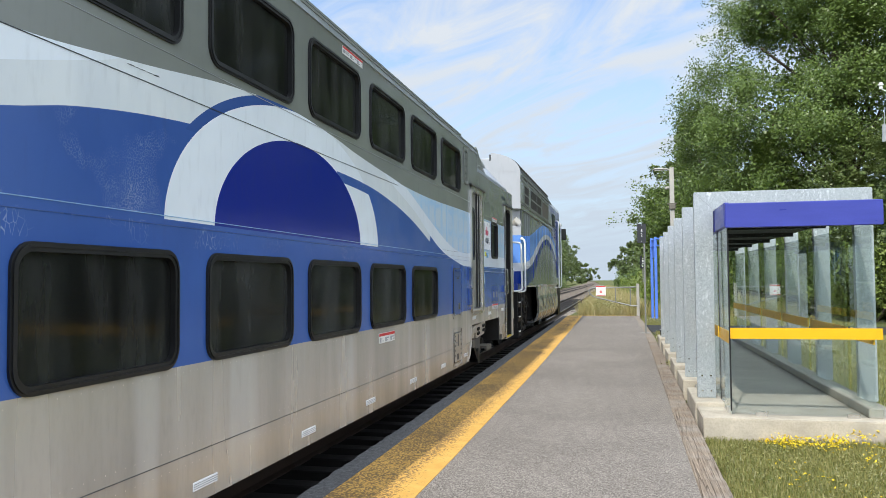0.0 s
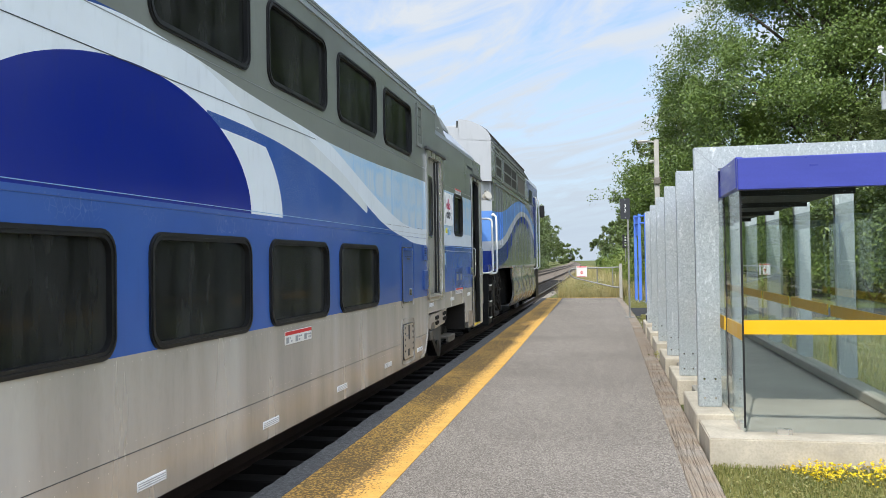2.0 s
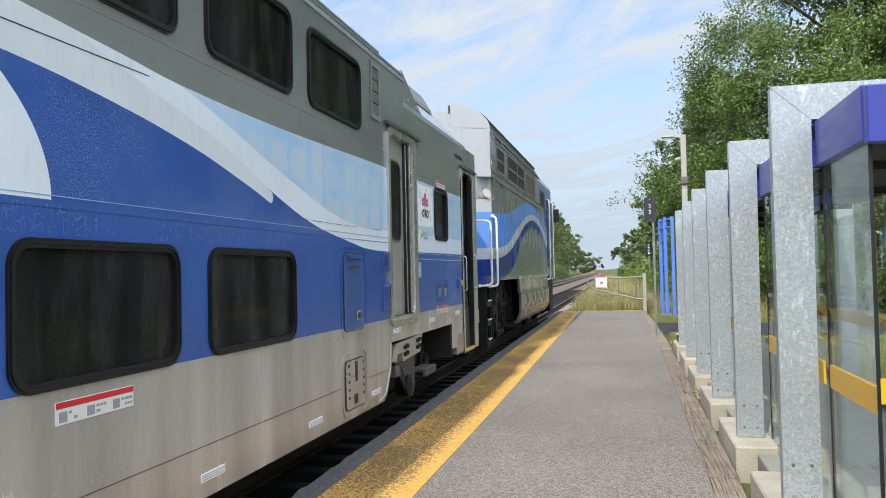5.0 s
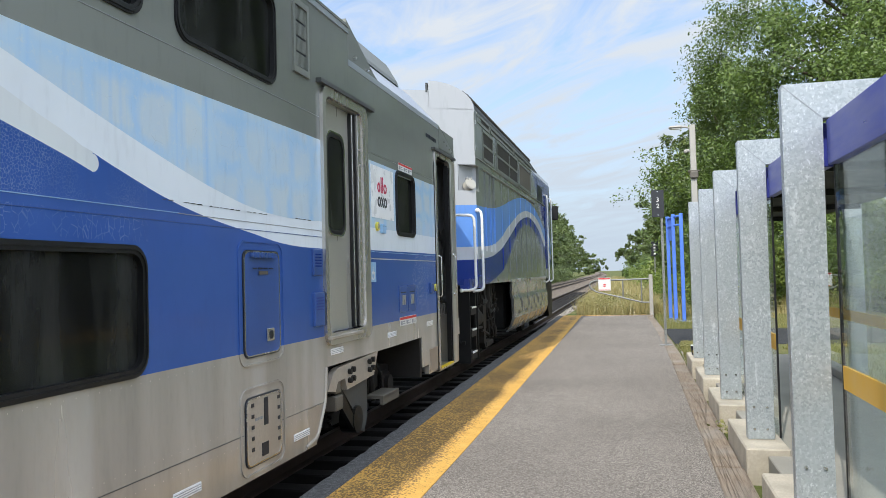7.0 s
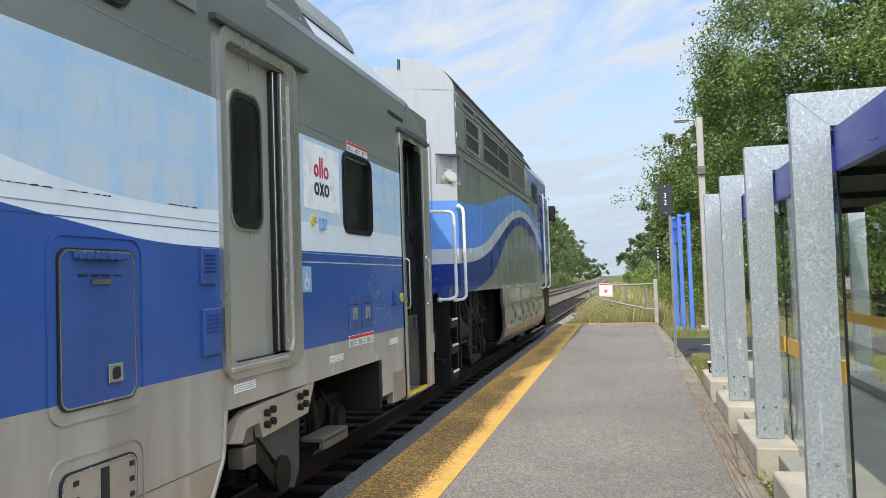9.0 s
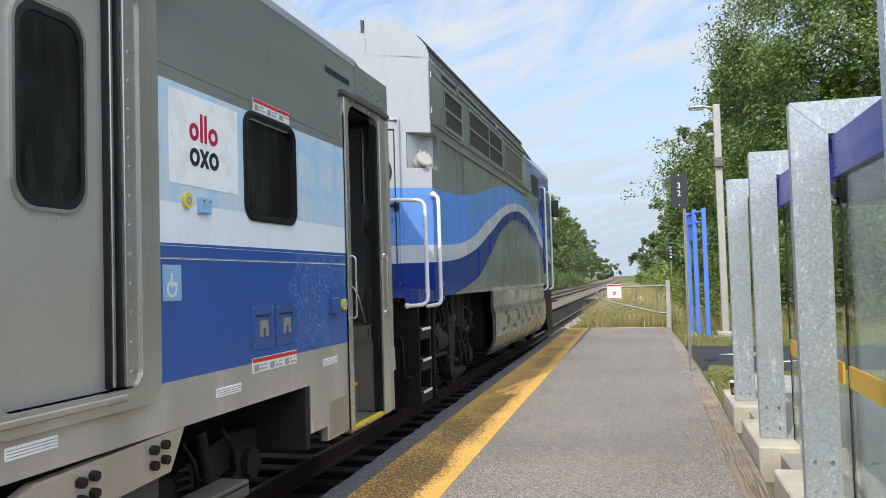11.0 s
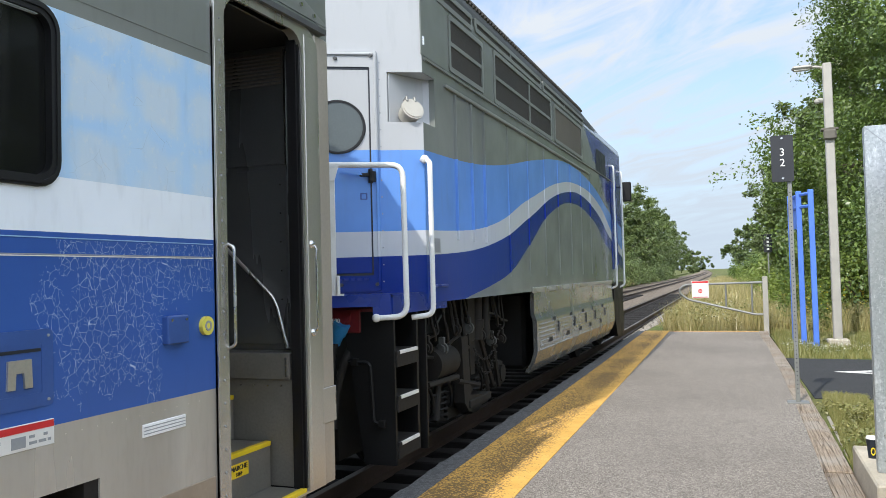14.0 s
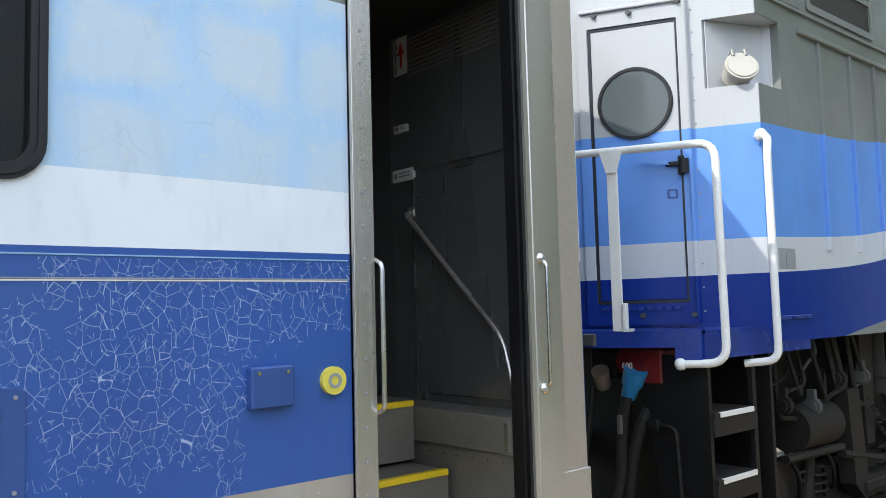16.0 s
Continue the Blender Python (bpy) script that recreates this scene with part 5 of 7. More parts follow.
def bogie(parent, yc, base, r, name="bogie", steel="truck"):
    """A two-axle truck with side frame, axle boxes, springs and wheels."""
    x = SX - 0.42
    bm = B()
    h = base / 2
    slab(bm, [(yc - h - 0.35, 0.34), (yc - h + 0.25, 0.30), (yc - 0.45, 0.12), (yc + 0.45, 0.12), (yc + h - 0.25, 0.30), (yc + h + 0.35, 0.34), (yc + h + 0.35, 0.52), (yc + h - 0.2, 0.56), (yc + 0.4, 0.42), (yc - 0.4, 0.42), (yc - h + 0.2, 0.56), (yc - h - 0.35, 0.52)], "x", x, x - 0.14)
    bg = part(name, bm, steel, parent, "dusty dark two-axle truck")
    for s in (-1, 1):
        for xx in (CX + 0.755, CX - 0.755):
            bm = B()
            wheel(bm, xx, yc + s * h, r)
            part("wheel", bm, steel, bg, "dark steel wheel", True)
        bm = B()
        box(bm, x - 0.10, x + 0.06, yc + s * h - 0.16, yc + s * h + 0.16, TOP + r - 0.17, TOP + r + 0.15, 0.03)
        cyl(bm, (x + 0.05, yc + s * h, TOP + r), (x + 0.11, yc + s * h, TOP + r), 0.11, 18)
        part("axle_box", bm, steel, bg, "", True)
        for k in (-0.33, 0.33):
            bm = B()
            pts = [(x - 0.02 + 0.07 * math.cos(i * 0.8), yc + s * h * 0.5 + k * 0.4 + 0.07 * math.sin(i * 0.8), 0.16 + i * 0.0075) for i in range(40)]
            tube(bm, pts, 0.014, 6)
            part("spring", bm, "black", bg)
        bm = B()
        cyl(bm, (x + 0.04, yc + s * (h - 0.5), 0.20), (x + 0.04, yc + s * (h - 0.62), 0.66), 0.045, 12)
        part("damper", bm, steel, bg)
        bm = B()
        cyl(bm, (CX - 0.8, yc + s * h, TOP + r), (CX + 0.8, yc + s * h, TOP + r), 0.08, 12)
        part("axle", bm, steel, bg)
    for k in range(5):
        bm = B()
        y = yc - h + 0.3 + k * (base - 0.6) / 4
        tube(bm, [(x + 0.02, y, 0.62), (x + 0.07, y + 0.08, 0.45), (x + 0.05, y + 0.12, 0.30), (x - 0.02, y + 0.2, 0.24)], 0.016, 8, 0.05)
        part("hose", bm, "black", bg)
    return bg


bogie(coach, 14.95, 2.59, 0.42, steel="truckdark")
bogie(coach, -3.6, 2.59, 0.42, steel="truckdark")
bm = B()
slab(bm, [(13.48, 0.63), (13.60, 0.76), (13.72, 0.80), (14.86, 0.84), (14.72, 0.62), (13.95, 0.58), (13.90, 0.69), (13.72, 0.68), (13.66, 0.60)], "x", SX - 0.005, SX - 0.06)
pl = part("bolted_plate", bm, "beige", coach, "beige plate with hexagon bolts")
for y, z in ((13.99, 0.66), (13.99, 0.74), (14.08, 0.67), (14.08, 0.75), (14.55, 0.69), (14.55, 0.77), (14.65, 0.70), (14.65, 0.78)):
    bm = B()
    cyl(bm, (SX - 0.01, y, z), (SX + 0.03, y, z), 0.026, 6)
    part("bolt", bm, "truck", pl)
bm = B()
slab(bm, [(13.98, 0.60), (14.72, 0.63), (14.70, 0.20), (14.60, 0.08), (14.45, 0.12), (14.38, 0.22), (14.30, 0.34)], "x", SX - 0.08, SX - 0.16)
part("bracket", bm, "truckgrey", coach, "grey steel bracket")
bm = B()
cyl(bm, (SX - 0.05, 14.36, 0.24), (SX - 0.2, 14.36, 0.24), 0.13, 20)
slab(bm, [(13.70, 0.62), (13.9, 0.62), (14.42, 0.14), (14.28, 0.14)], "x", SX - 0.06, SX - 0.10)
part("swing_arm", bm, "black", coach)
bm = B()
box(bm, SX - 0.14, SX - 0.02, 13.70, 13.88, 0.42, 0.55, 0.008)
box(bm, SX - 0.12, SX - 0.03, 13.73, 13.86, 0.57, 0.68, 0.006)
part("junction_box", bm, "dust", coach, "small junction box")
bm = B()
box(bm, SX - 0.22, SX - 0.02, 15.05, 15.62, 0.32, 0.36, 0.006)
box(bm, SX - 0.06, SX - 0.02, 15.05, 15.62, 0.26, 0.34, 0.004)
part("foot_step", bm, "dust", coach)
bm = B()
tube(bm, [(SX - 0.0, 12.98, 0.26), (SX + 0.0, 13.22, 0.30), (SX + 0.0, 13.40, 0.56), (SX, 13.44, 0.84)], 0.016, 8, 0.05)
part("skirt_edge", bm, "beige", coach)
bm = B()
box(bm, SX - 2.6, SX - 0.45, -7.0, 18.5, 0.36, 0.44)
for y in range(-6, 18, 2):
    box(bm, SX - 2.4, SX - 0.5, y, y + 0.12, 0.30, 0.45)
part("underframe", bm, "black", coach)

# ---------------------------------------------------------------- locomotive
LX, LY, LF = -2.45, 20.40, 32.7      # near side, rear face, start of the nose
loco = thing("locomotive", (CX, 26, TOP), "diesel locomotive in grey with blue and white waves", "locomotive")
BODY = [(LX, 1.42), (LX, 4.30), (LX - 0.03, 4.42), (LX - 2.93, 4.42), (LX - 2.96, 4.30), (LX - 2.96, 1.42)]
bm = B()
sweep(bm, BODY, [(LY + 0.35, 0, 0), (LF, 0, 0)])
part("body", bm, "loco", loco, "grey body side with painted waves")
# the rear face comes to a blunt wedge in the middle, with a recess for the marker lamp at each corner


def wedge(ob, reach=9.0):
    """Swings a part of the rear end forwards, the more the nearer it is to the middle."""
    b = BASE[ob.name]
    for v in ob.data.vertices:
        x, y = v.co.x + b.x, v.co.y + b.y
        if y < LY + reach:
            v.co.y += 0.05 + 0.55 * (abs(x - CX) - (LX - CX))
    return ob


bm = B()
panel_grid(bm, [LX, LX - 0.275, CX, LX - 2.685, LX - 2.96], [1.42, 3.02, 3.465, 4.42], lambda u, v: not (3.02 < v < 3.465 and (u > LX - 0.275 or u < LX - 2.685)), "y", LY, LY + 0.36)
wedge(part("rear_face", bm, "loco_end", loco, "white rear face with blue bands"), 0.2)
bm = B()
box(bm, LX - 0.27, LX - 0.003, LY + 0.33, LY + 0.345, 3.02, 3.465)
slab(bm, [(LX - 0.27, LY + 0.02), (LX - 0.265, LY + 0.02), (LX - 0.10, LY + 0.34), (LX - 0.27, LY + 0.34)], "z", 3.023, 3.462)
wedge(part("lamp_recess", bm, "loco_end", loco))
for z0, z1 in ((1.42, 3.02), (3.465, 4.40)):
    bm = B()
    box(bm, LX - 0.004, LX + 0.003, LY + 0.055, LY + 0.365, z0, z1)
    part("corner_skin", bm, "loco", loco)
lamp_at = pose(LX - 0.105, LY + 0.03, 3.12, 66, 0, 50)
bm = B()
turned(bm, lamp_at, lambda t: (cyl(t, (0, 0, -0.08), (0, 0, 0.04), 0.088, 24, 0.098), cyl(t, (0, 0, 0.02), (0, 0, 0.045), 0.105, 24)))
ml = part("marker_lamp", bm, "cream", loco, "round cream marker lamp", True)
bm = B()
turned(bm, lamp_at, lambda t: cyl(t, (0, 0, 0.045), (0, 0, 0.052), 0.09, 24))
part("lens", bm, "cream", ml)
bm = B()
turned(bm, lamp_at, lambda t: (box(t, -0.05, -0.03, 0.07, 0.125, -0.01, 0.06, 0.004), box(t, 0.03, 0.05, 0.07, 0.125, -0.01, 0.06, 0.004)))
part("lamp_latch", bm, "post", ml)
# curved shoulder and roof
ARC = [(LX + 0.004, 4.40)] + [(LX - 0.70 + 0.70 * math.cos(radians(a)), 4.42 + 0.46 * math.sin(radians(a))) for a in range(0, 91, 9)]
bm = B()
sweep(bm, ARC + [(LX - 0.70, 4.40)], [(LY, 0, 0), (LY + 0.10, 0, 0)])
wedge(part("shoulder_panel", bm, "loco_end", loco, "white curved shoulder panel"), 0.05)
bm = B()
sweep(bm, [(-7.86 - x, z) for x, z in ARC[::-1]] + [(-7.86 - ARC[0][0], 4.40)], [(LY, 0, 0), (LY + 0.10, 0, 0)])
wedge(part("shoulder_panel", bm, "loco_end", loco, "white curved shoulder panel"), 0.05)
bm = B()
sweep(bm, [(x - 0.012, z - 0.012) for x, z in ARC] + [(LX - 0.70, 4.40)], [(LY + 0.10, 0, 0), (28.3, 0, 0)])
sweep(bm, [(LX - 0.70, 4.40), (LX - 0.70, 4.70), (LX - 2.26, 4.70), (LX - 2.26, 4.40)], [(LY + 0.02, 0, 0), (LF, 0, 0)])
sweep(bm, [(x - 0.012, z - 0.03) for x, z in ARC] + [(LX - 0.70, 4.40)], [(28.3, 0, 0), (31.2, 0, -0.16), (LF, 0, -0.26)])
wedge(part("roof", bm, "truckgrey", loco, "grey curved roof"), 0.05)
bm = B()
for i in range(75):
    y = LY + 0.14 + i * 0.105
    sweep(bm, [(x + 0.012, z + 0.012) for x, z in ARC[3:]] + [(x - 0.02, z - 0.02) for x, z in ARC[:2:-1]], [(y, 0, 0), (y + 0.05, 0, 0)])
tagged(part("roof_rib", bm, "mesh", loco, "dark corrugated radiator ribs"), kind="stuff")
bm = B()
box(bm, LX - 1.25, LX - 0.75, LY + 0.02, LY + 1.2, 4.70, 4.80, 0.02)
part("roof_box", bm, "loco_end", loco)
bm = B()
box(bm, LX - 0.74, LX - 0.71, LY - 0.005, LY + 0.12, 4.68, 4.84)
wedge(part("shoulder_edge", bm, "truckgrey", loco))
bm = B()
panel_grid(bm, [LX - 0.69, CX, LX - 2.27], [4.42, 4.71], lambda u, v: True, "y", LY, LY + 0.03)
wedge(part("roof_front", bm, "loco_end", loco, "white panel below the roof"))


def screen(y0, y1, z0, z1, mat, bars_at=(), posts=()):
    bm = B()
    ring(bm, rounded(y0, y1, z0, z1, 0.03, 2), rounded(y0 + 0.05, y1 - 0.05, z0 + 0.05, z1 - 0.05, 0.02, 2), "x", LX + 0.016, LX - 0.004)
    f = part("screen_frame", bm, "olive", loco, "grey framed air intake screen")
    bm = B()
    box(bm, LX - 0.004, LX + 0.004, y0 + 0.045, y1 - 0.045, z0 + 0.045, z1 - 0.045)
    part("screen", bm, mat, f)
    for z in bars_at:
        bm = B()
        box(bm, LX + 0.003, LX + 0.014, y0 + 0.05, y1 - 0.05, z - 0.02, z + 0.02)
        part("screen_bar", bm, "olive", f)
    for y in posts:
        bm = B()
        box(bm, LX + 0.003, LX + 0.015, y - 0.03, y + 0.03, z0 + 0.05, z1 - 0.05)
        part("screen_post", bm, "olive", f)


screen(21.15, 22.25, 3.64, 4.20, "mesh", (3.92,))
screen(22.66, 25.60, 3.62, 4.24, "mesh", (3.93,), (24.3,))
screen(25.82, 28.0, 3.64, 4.22, "dust", ())
screen(20.62, 21.9, 4.23, 4.40, "mesh")
screen(22.0, 25.0, 4.26, 4.41, "mesh", (), (23.4,))
screen(25.1, 28.2, 4.26, 4.41, "mesh", (), (26.6,))
bm = B()
box(bm, LX - 0.004, LX + 0.03, 21.0, 28.6, 3.44, 3.475, 0.006)
part("body_ledge", bm, "olive", loco)
bm = B()
box(bm, LX - 0.004, LX + 0.022, 20.48, 31.5, 3.585, 3.605)
part("body_ledge", bm, "olive", loco)
for y in (21.28, 21.77, 22.20, 23.17, 24.12, 25.05, 25.95, 26.9, 27.8, 28.7):
    bm = B()
    proud = 0.028 if y < 22.5 else 0.011
    box(bm, LX - 0.004, LX + proud, y - 0.012, y + 0.012, 1.62 if y > 22.5 else 2.0, 3.43, 0.004)
    part("door_seam", bm, "loco", loco)
bm = B()
box(bm, LX - 0.003, LX + 0.008, 20.43, 21.05, 3.62, 4.36, 0.004)
dh = part("shutter_door", bm, "loco", loco)
for z in (3.75, 4.2):
    bm = B()
    cyl(bm, (LX + 0.012, 20.47, z - 0.04), (LX + 0.012, 20.47, z + 0.04), 0.013, 8)
    part("hinge", bm, "chrome", dh)
# cab at the front
bm = B()
slab(bm, rounded(29.45, 30.6, 3.58, 4.05, 0.06, 3), "x", LX + 0.008, LX - 0.01)
part("cab_window", bm, "ink", loco, "dark cab side window")
bm = B()
box(bm, LX - 0.004, LX + 0.012, 31.2, 32.0, 1.7, 3.95, 0.01)
part("cab_door", bm, "navyp", loco)
for y in (31.05, 32.2):
    bm = B()
    tube(bm, [(LX, y, 3.9), (LX + 0.10, y, 3.88), (LX + 0.10, y, 1.35), (LX, y, 1.3)], 0.022, 8, 0.06)
    part("cab_handrail", bm, "whitep", loco, "white handrail", True)
bm = B()
box(bm, LX + 0.10, LX + 0.30, 32.25, 32.36, 3.22, 3.66, 0.02)
cyl(bm, (LX, 32.3, 3.55), (LX + 0.15, 32.3, 3.55), 0.015, 8)
part("mirror", bm, "black", loco, "black cab mirror")
bm = B()
nose = [[(LX - 0.10, 1.1), (LX - 0.10, 3.9), (LX - 0.5, 4.45), (LX - 2.46, 4.45), (LX - 2.86, 3.9), (LX - 2.86, 1.1)],
        [(LX - 0.28, 1.1), (LX - 0.30, 3.0), (LX - 0.6, 3.3), (LX - 2.36, 3.3), (LX - 2.66, 3.0), (LX - 2.68, 1.1)],
        [(LX - 0.65, 0.5), (LX - 0.75, 2.2), (LX - 0.95, 2.4), (LX - 2.0, 2.4), (LX - 2.2, 2.2), (LX - 2.3, 0.5)]]
rr = [[bm.verts.new((x, y, z)) for x, z in s] for s, y in zip(nose, (LF, LF + 1.5, LF + 3.1))]
for a, b in zip(rr, rr[1:]):
    for i in range(6):
        bm.faces.new((a[i], a[(i + 1) % 6], b[(i + 1) % 6], b[i]))
bm.faces.new(rr[0][::-1]), bm.faces.new(rr[2])
part("nose", bm, "loco", loco)
# plough and front steps below the cab
bm = B()
slab(bm, [(31.2, 1.42), (32.6, 1.42), (32.6, 0.30), (32.35, 0.22), (31.6, 0.25), (31.25, 0.8)], "x", LX + 0.002, LX - 0.5)
part("front_stepwell", bm, "black", loco)
# fuel tank skirt
bm = B()
TK = [(LX + 0.002, 1.44), (LX + 0.002, 1.12), (LX + 0.035, 1.02), (LX + 0.035, 0.62), (LX - 0.02, 0.46), (LX - 0.10, 0.34), (LX - 0.16, 0.34), (LX - 0.07, 0.47), (LX - 0.02, 0.62), (LX - 0.02, 1.02), (LX - 0.05, 1.12), (LX - 0.05, 1.44)]
sweep(bm, TK, [(24.25, 0, 0), (31.0, 0, 0)])
ft = part("fuel_tank", bm, "tank", loco, "silver ribbed fuel tank skirt")
bm = B()
box(bm, LX - 2.6, LX - 0.20, 24.5, 30.8, 0.36, 1.40, 0.05)
part("tank_body", bm, "black", loco)
for k in range(7):
    bm = B()
    box(bm, LX + 0.03, LX + 0.046, 24.4, 30.95, 0.62 + k * 0.056, 0.644 + k * 0.056, 0.006)
    part("skirt_rib", bm, "tank", ft)
for y in (25.2, 26.4, 27.4, 28.3, 29.4):
    for k in ((0.028, 0.042, 0, 0.16, 0.96, 1.03), (0.034, 0.05, 0.3, 0.36, 0.80, 0.95), (0.03, 0.046, -0.3, -0.1, 0.70, 0.76)):
        bm = B()
        box(bm, LX + k[0], LX + k[1], y + k[2], y + k[3], k[4], k[5])
        part("tank_fitting", bm, "ink", ft)
bm = B()
box(bm, LX - 0.002, LX + 0.012, 24.2, 31.0, 1.40, 1.47, 0.004)
for k in range(30):
    cyl(bm, (LX + 0.01, 24.35 + k * 0.22, 1.435), (LX + 0.02, 24.35 + k * 0.22, 1.435), 0.012, 6)
part("sill_strip", bm, "steel", loco)
# rear platform, end sill, steps
PC, PM = LY - 0.69, LY - 1.36         # the end platform's front at its corners and in the middle
bm = B()
slab(bm, [(LX - 0.015, PC), (CX, PM), (LX - 2.945, PC), (LX - 2.945, LY + 0.3), (LX - 0.015, LY + 0.3)], "z", 1.46, 1.52)
ep = part("end_platform", bm, "navyp", loco, "navy end platform")
for sx in (1, -1):
    ex0 = lambda k: CX + sx * (1.465 - k)
    bm = B()
    slab(bm, [(ex0(0), PC - 0.012), (CX, PM - 0.012), (CX, PM + 0.03), (ex0(0), PC + 0.03)], "z", 1.428, 1.524)
    slab(bm, [(ex0(0), PC - 0.012), (ex0(0.13), PC - 0.012 - 0.059), (ex0(0.13), PC - 0.03), (ex0(0), PC + 0.03)], "z", 1.36, 1.43)
    part("edge_plate", bm, "navyp", ep)
bm = B()
slab(bm, [(PC, 1.36), (LY + 0.55, 1.36), (LY + 0.55, 1.50), (PC, 1.50)], "x", LX - 0.004, LX - 0.04)
part("side_sill", bm, "navyp", ep)
bm = B()
box(bm, LX - 0.66, LX - 0.52, PC - 0.305, PC - 0.275, 1.44, 1.51, 0.004)
part("edge_bracket", bm, "truckgrey", ep)
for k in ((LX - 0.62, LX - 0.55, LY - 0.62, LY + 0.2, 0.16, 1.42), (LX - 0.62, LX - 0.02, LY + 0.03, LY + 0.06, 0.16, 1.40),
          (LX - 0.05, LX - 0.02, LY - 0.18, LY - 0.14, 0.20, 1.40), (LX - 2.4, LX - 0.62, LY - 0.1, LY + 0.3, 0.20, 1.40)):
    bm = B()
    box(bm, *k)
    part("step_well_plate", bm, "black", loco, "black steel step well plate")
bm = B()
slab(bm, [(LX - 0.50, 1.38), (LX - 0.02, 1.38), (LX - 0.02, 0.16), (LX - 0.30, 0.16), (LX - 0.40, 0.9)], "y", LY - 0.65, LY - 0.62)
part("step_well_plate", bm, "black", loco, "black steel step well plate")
for z in (1.065, 0.705, 0.338):
    bm = B()
    box(bm, LX - 0.30, LX + 0.0, LY - 0.62, LY - 0.18, z - 0.03, z, 0.004)
    box(bm, LX - 0.035, LX - 0.006, LY - 0.62, LY - 0.18, z - 0.13, z - 0.02, 0.004)
    st = part("ladder_step", bm, "truckdark", loco)
    bm = B()
    box(bm, LX - 0.012, LX + 0.005, LY - 0.575, LY - 0.215, z - 0.026, z + 0.003, 0.002)
    part("step_edge", bm, "label", st, "white step edge")
# rear door with porthole
DL, DR, DB, DT = -3.345, -2.85, 1.685, 3.49       # the door leaf
bm = B()
ring(bm, rounded(DL - 0.06, DR + 0.055, 1.54, 3.65, 0.02, 2), rounded(DL - 0.005, DR + 0.005, DB - 0.01, DT + 0.01, 0.01, 2), "y", LY - 0.03, LY + 0.002)
dr = wedge(part("rear_door", bm, "loco_end", loco, "crew door with round window"))
bm = B()
box(bm, DL + 0.008, DR - 0.008, LY - 0.018, LY + 0.002, DB + 0.01, DT - 0.01, 0.006)
wedge(part("door_leaf", bm, "loco_end", dr))
bm = B()
ring(bm, rounded(DL - 0.006, DR + 0.006, DB - 0.008, DT + 0.01, 0.01, 2), rounded(DL + 0.010, DR - 0.010, DB + 0.012, DT - 0.012, 0.01, 2), "y", LY - 0.0205, LY - 0.01)
wedge(part("door_seal", bm, "ink", dr))
circ = lambda r: [(-3.093 + r * 0.877 * math.cos(k * math.pi / 18), 2.972 + r * math.sin(k * math.pi / 18)) for k in range(36)]
bm = B()
ring(bm, circ(0.236), circ(0.217), "y", LY - 0.034, LY - 0.01)
wedge(part("porthole_rim", bm, "rubber", dr, "", True))
bm = B()
slab(bm, circ(0.22), "y", LY - 0.022, LY - 0.026)
wedge(part("porthole_glass", bm, "porthole", dr))
bm = B()
box(bm, DL - 0.04, DR + 0.04, LY - 0.05, LY - 0.028, 3.60, 3.625, 0.006)
wedge(part("drip_strip", bm, "loco_end", dr))
for x, z in ((-3.1, 3.57), (-2.83, 3.60), (-3.3, 3.58), (-2.815, 1.60), (-3.09, 1.60)):
    bm = B()
    cyl(bm, (x, LY - 0.05, z), (x, LY - 0.028, z), 0.015, 8)
    wedge(part("bolt", bm, "truckgrey", dr))
bm = B()
cyl(bm, (-2.85, LY - 0.04, 2.48), (-2.85, LY - 0.04, 2.60), 0.016, 10)
box(bm, -2.93, -2.85, LY - 0.06, LY - 0.035, 2.535, 2.565, 0.006)
cyl(bm, (-2.83, LY - 0.05, 2.49), (-2.83, LY - 0.05, 2.58), 0.022, 10)
wedge(part("door_handle", bm, "black", dr))
bm = B()
slab(bm, [(-3.06, 2.60), (-3.02, 2.60), (-2.92, 2.575), (-2.90, 2.545), (-2.95, 2.55), (-3.06, 2.58)], "y", LY - 0.085, LY - 0.065)
wedge(part("lever", bm, "loco_end", dr, "pale painted door lever"))
bm = B()
cyl(bm, (-2.802, LY - 0.032, 1.58), (-2.802, LY - 0.032, 3.60), 0.011, 8)
wedge(part("piano_hinge", bm, "loco_end", dr))
for k in range(14):
    bm = B()
    cyl(bm, (-2.78, LY - 0.005, 1.62 + 0.148 * k), (-2.78, LY + 0.002, 1.62 + 0.148 * k), 0.006, 6)
    wedge(part("bolt", bm, "grey", dr))
bm = B()
ring(bm, rounded(-2.94, -2.885, 2.335, 2.395, 0.008, 3), rounded(-2.93, -2.895, 2.345, 2.385, 0.006, 3), "y", LY - 0.023, LY - 0.016)
wedge(part("lock_plate", bm, "bluep", dr))
bm = B()
for i in range(9):
    box(bm, DL + 0.03 + 0.05 * i, DL + 0.06 + 0.05 * i, LY - 0.045, LY, 1.635, 1.655)
tagged(wedge(part("door_tread", bm, "navyp", dr)), kind="stuff")
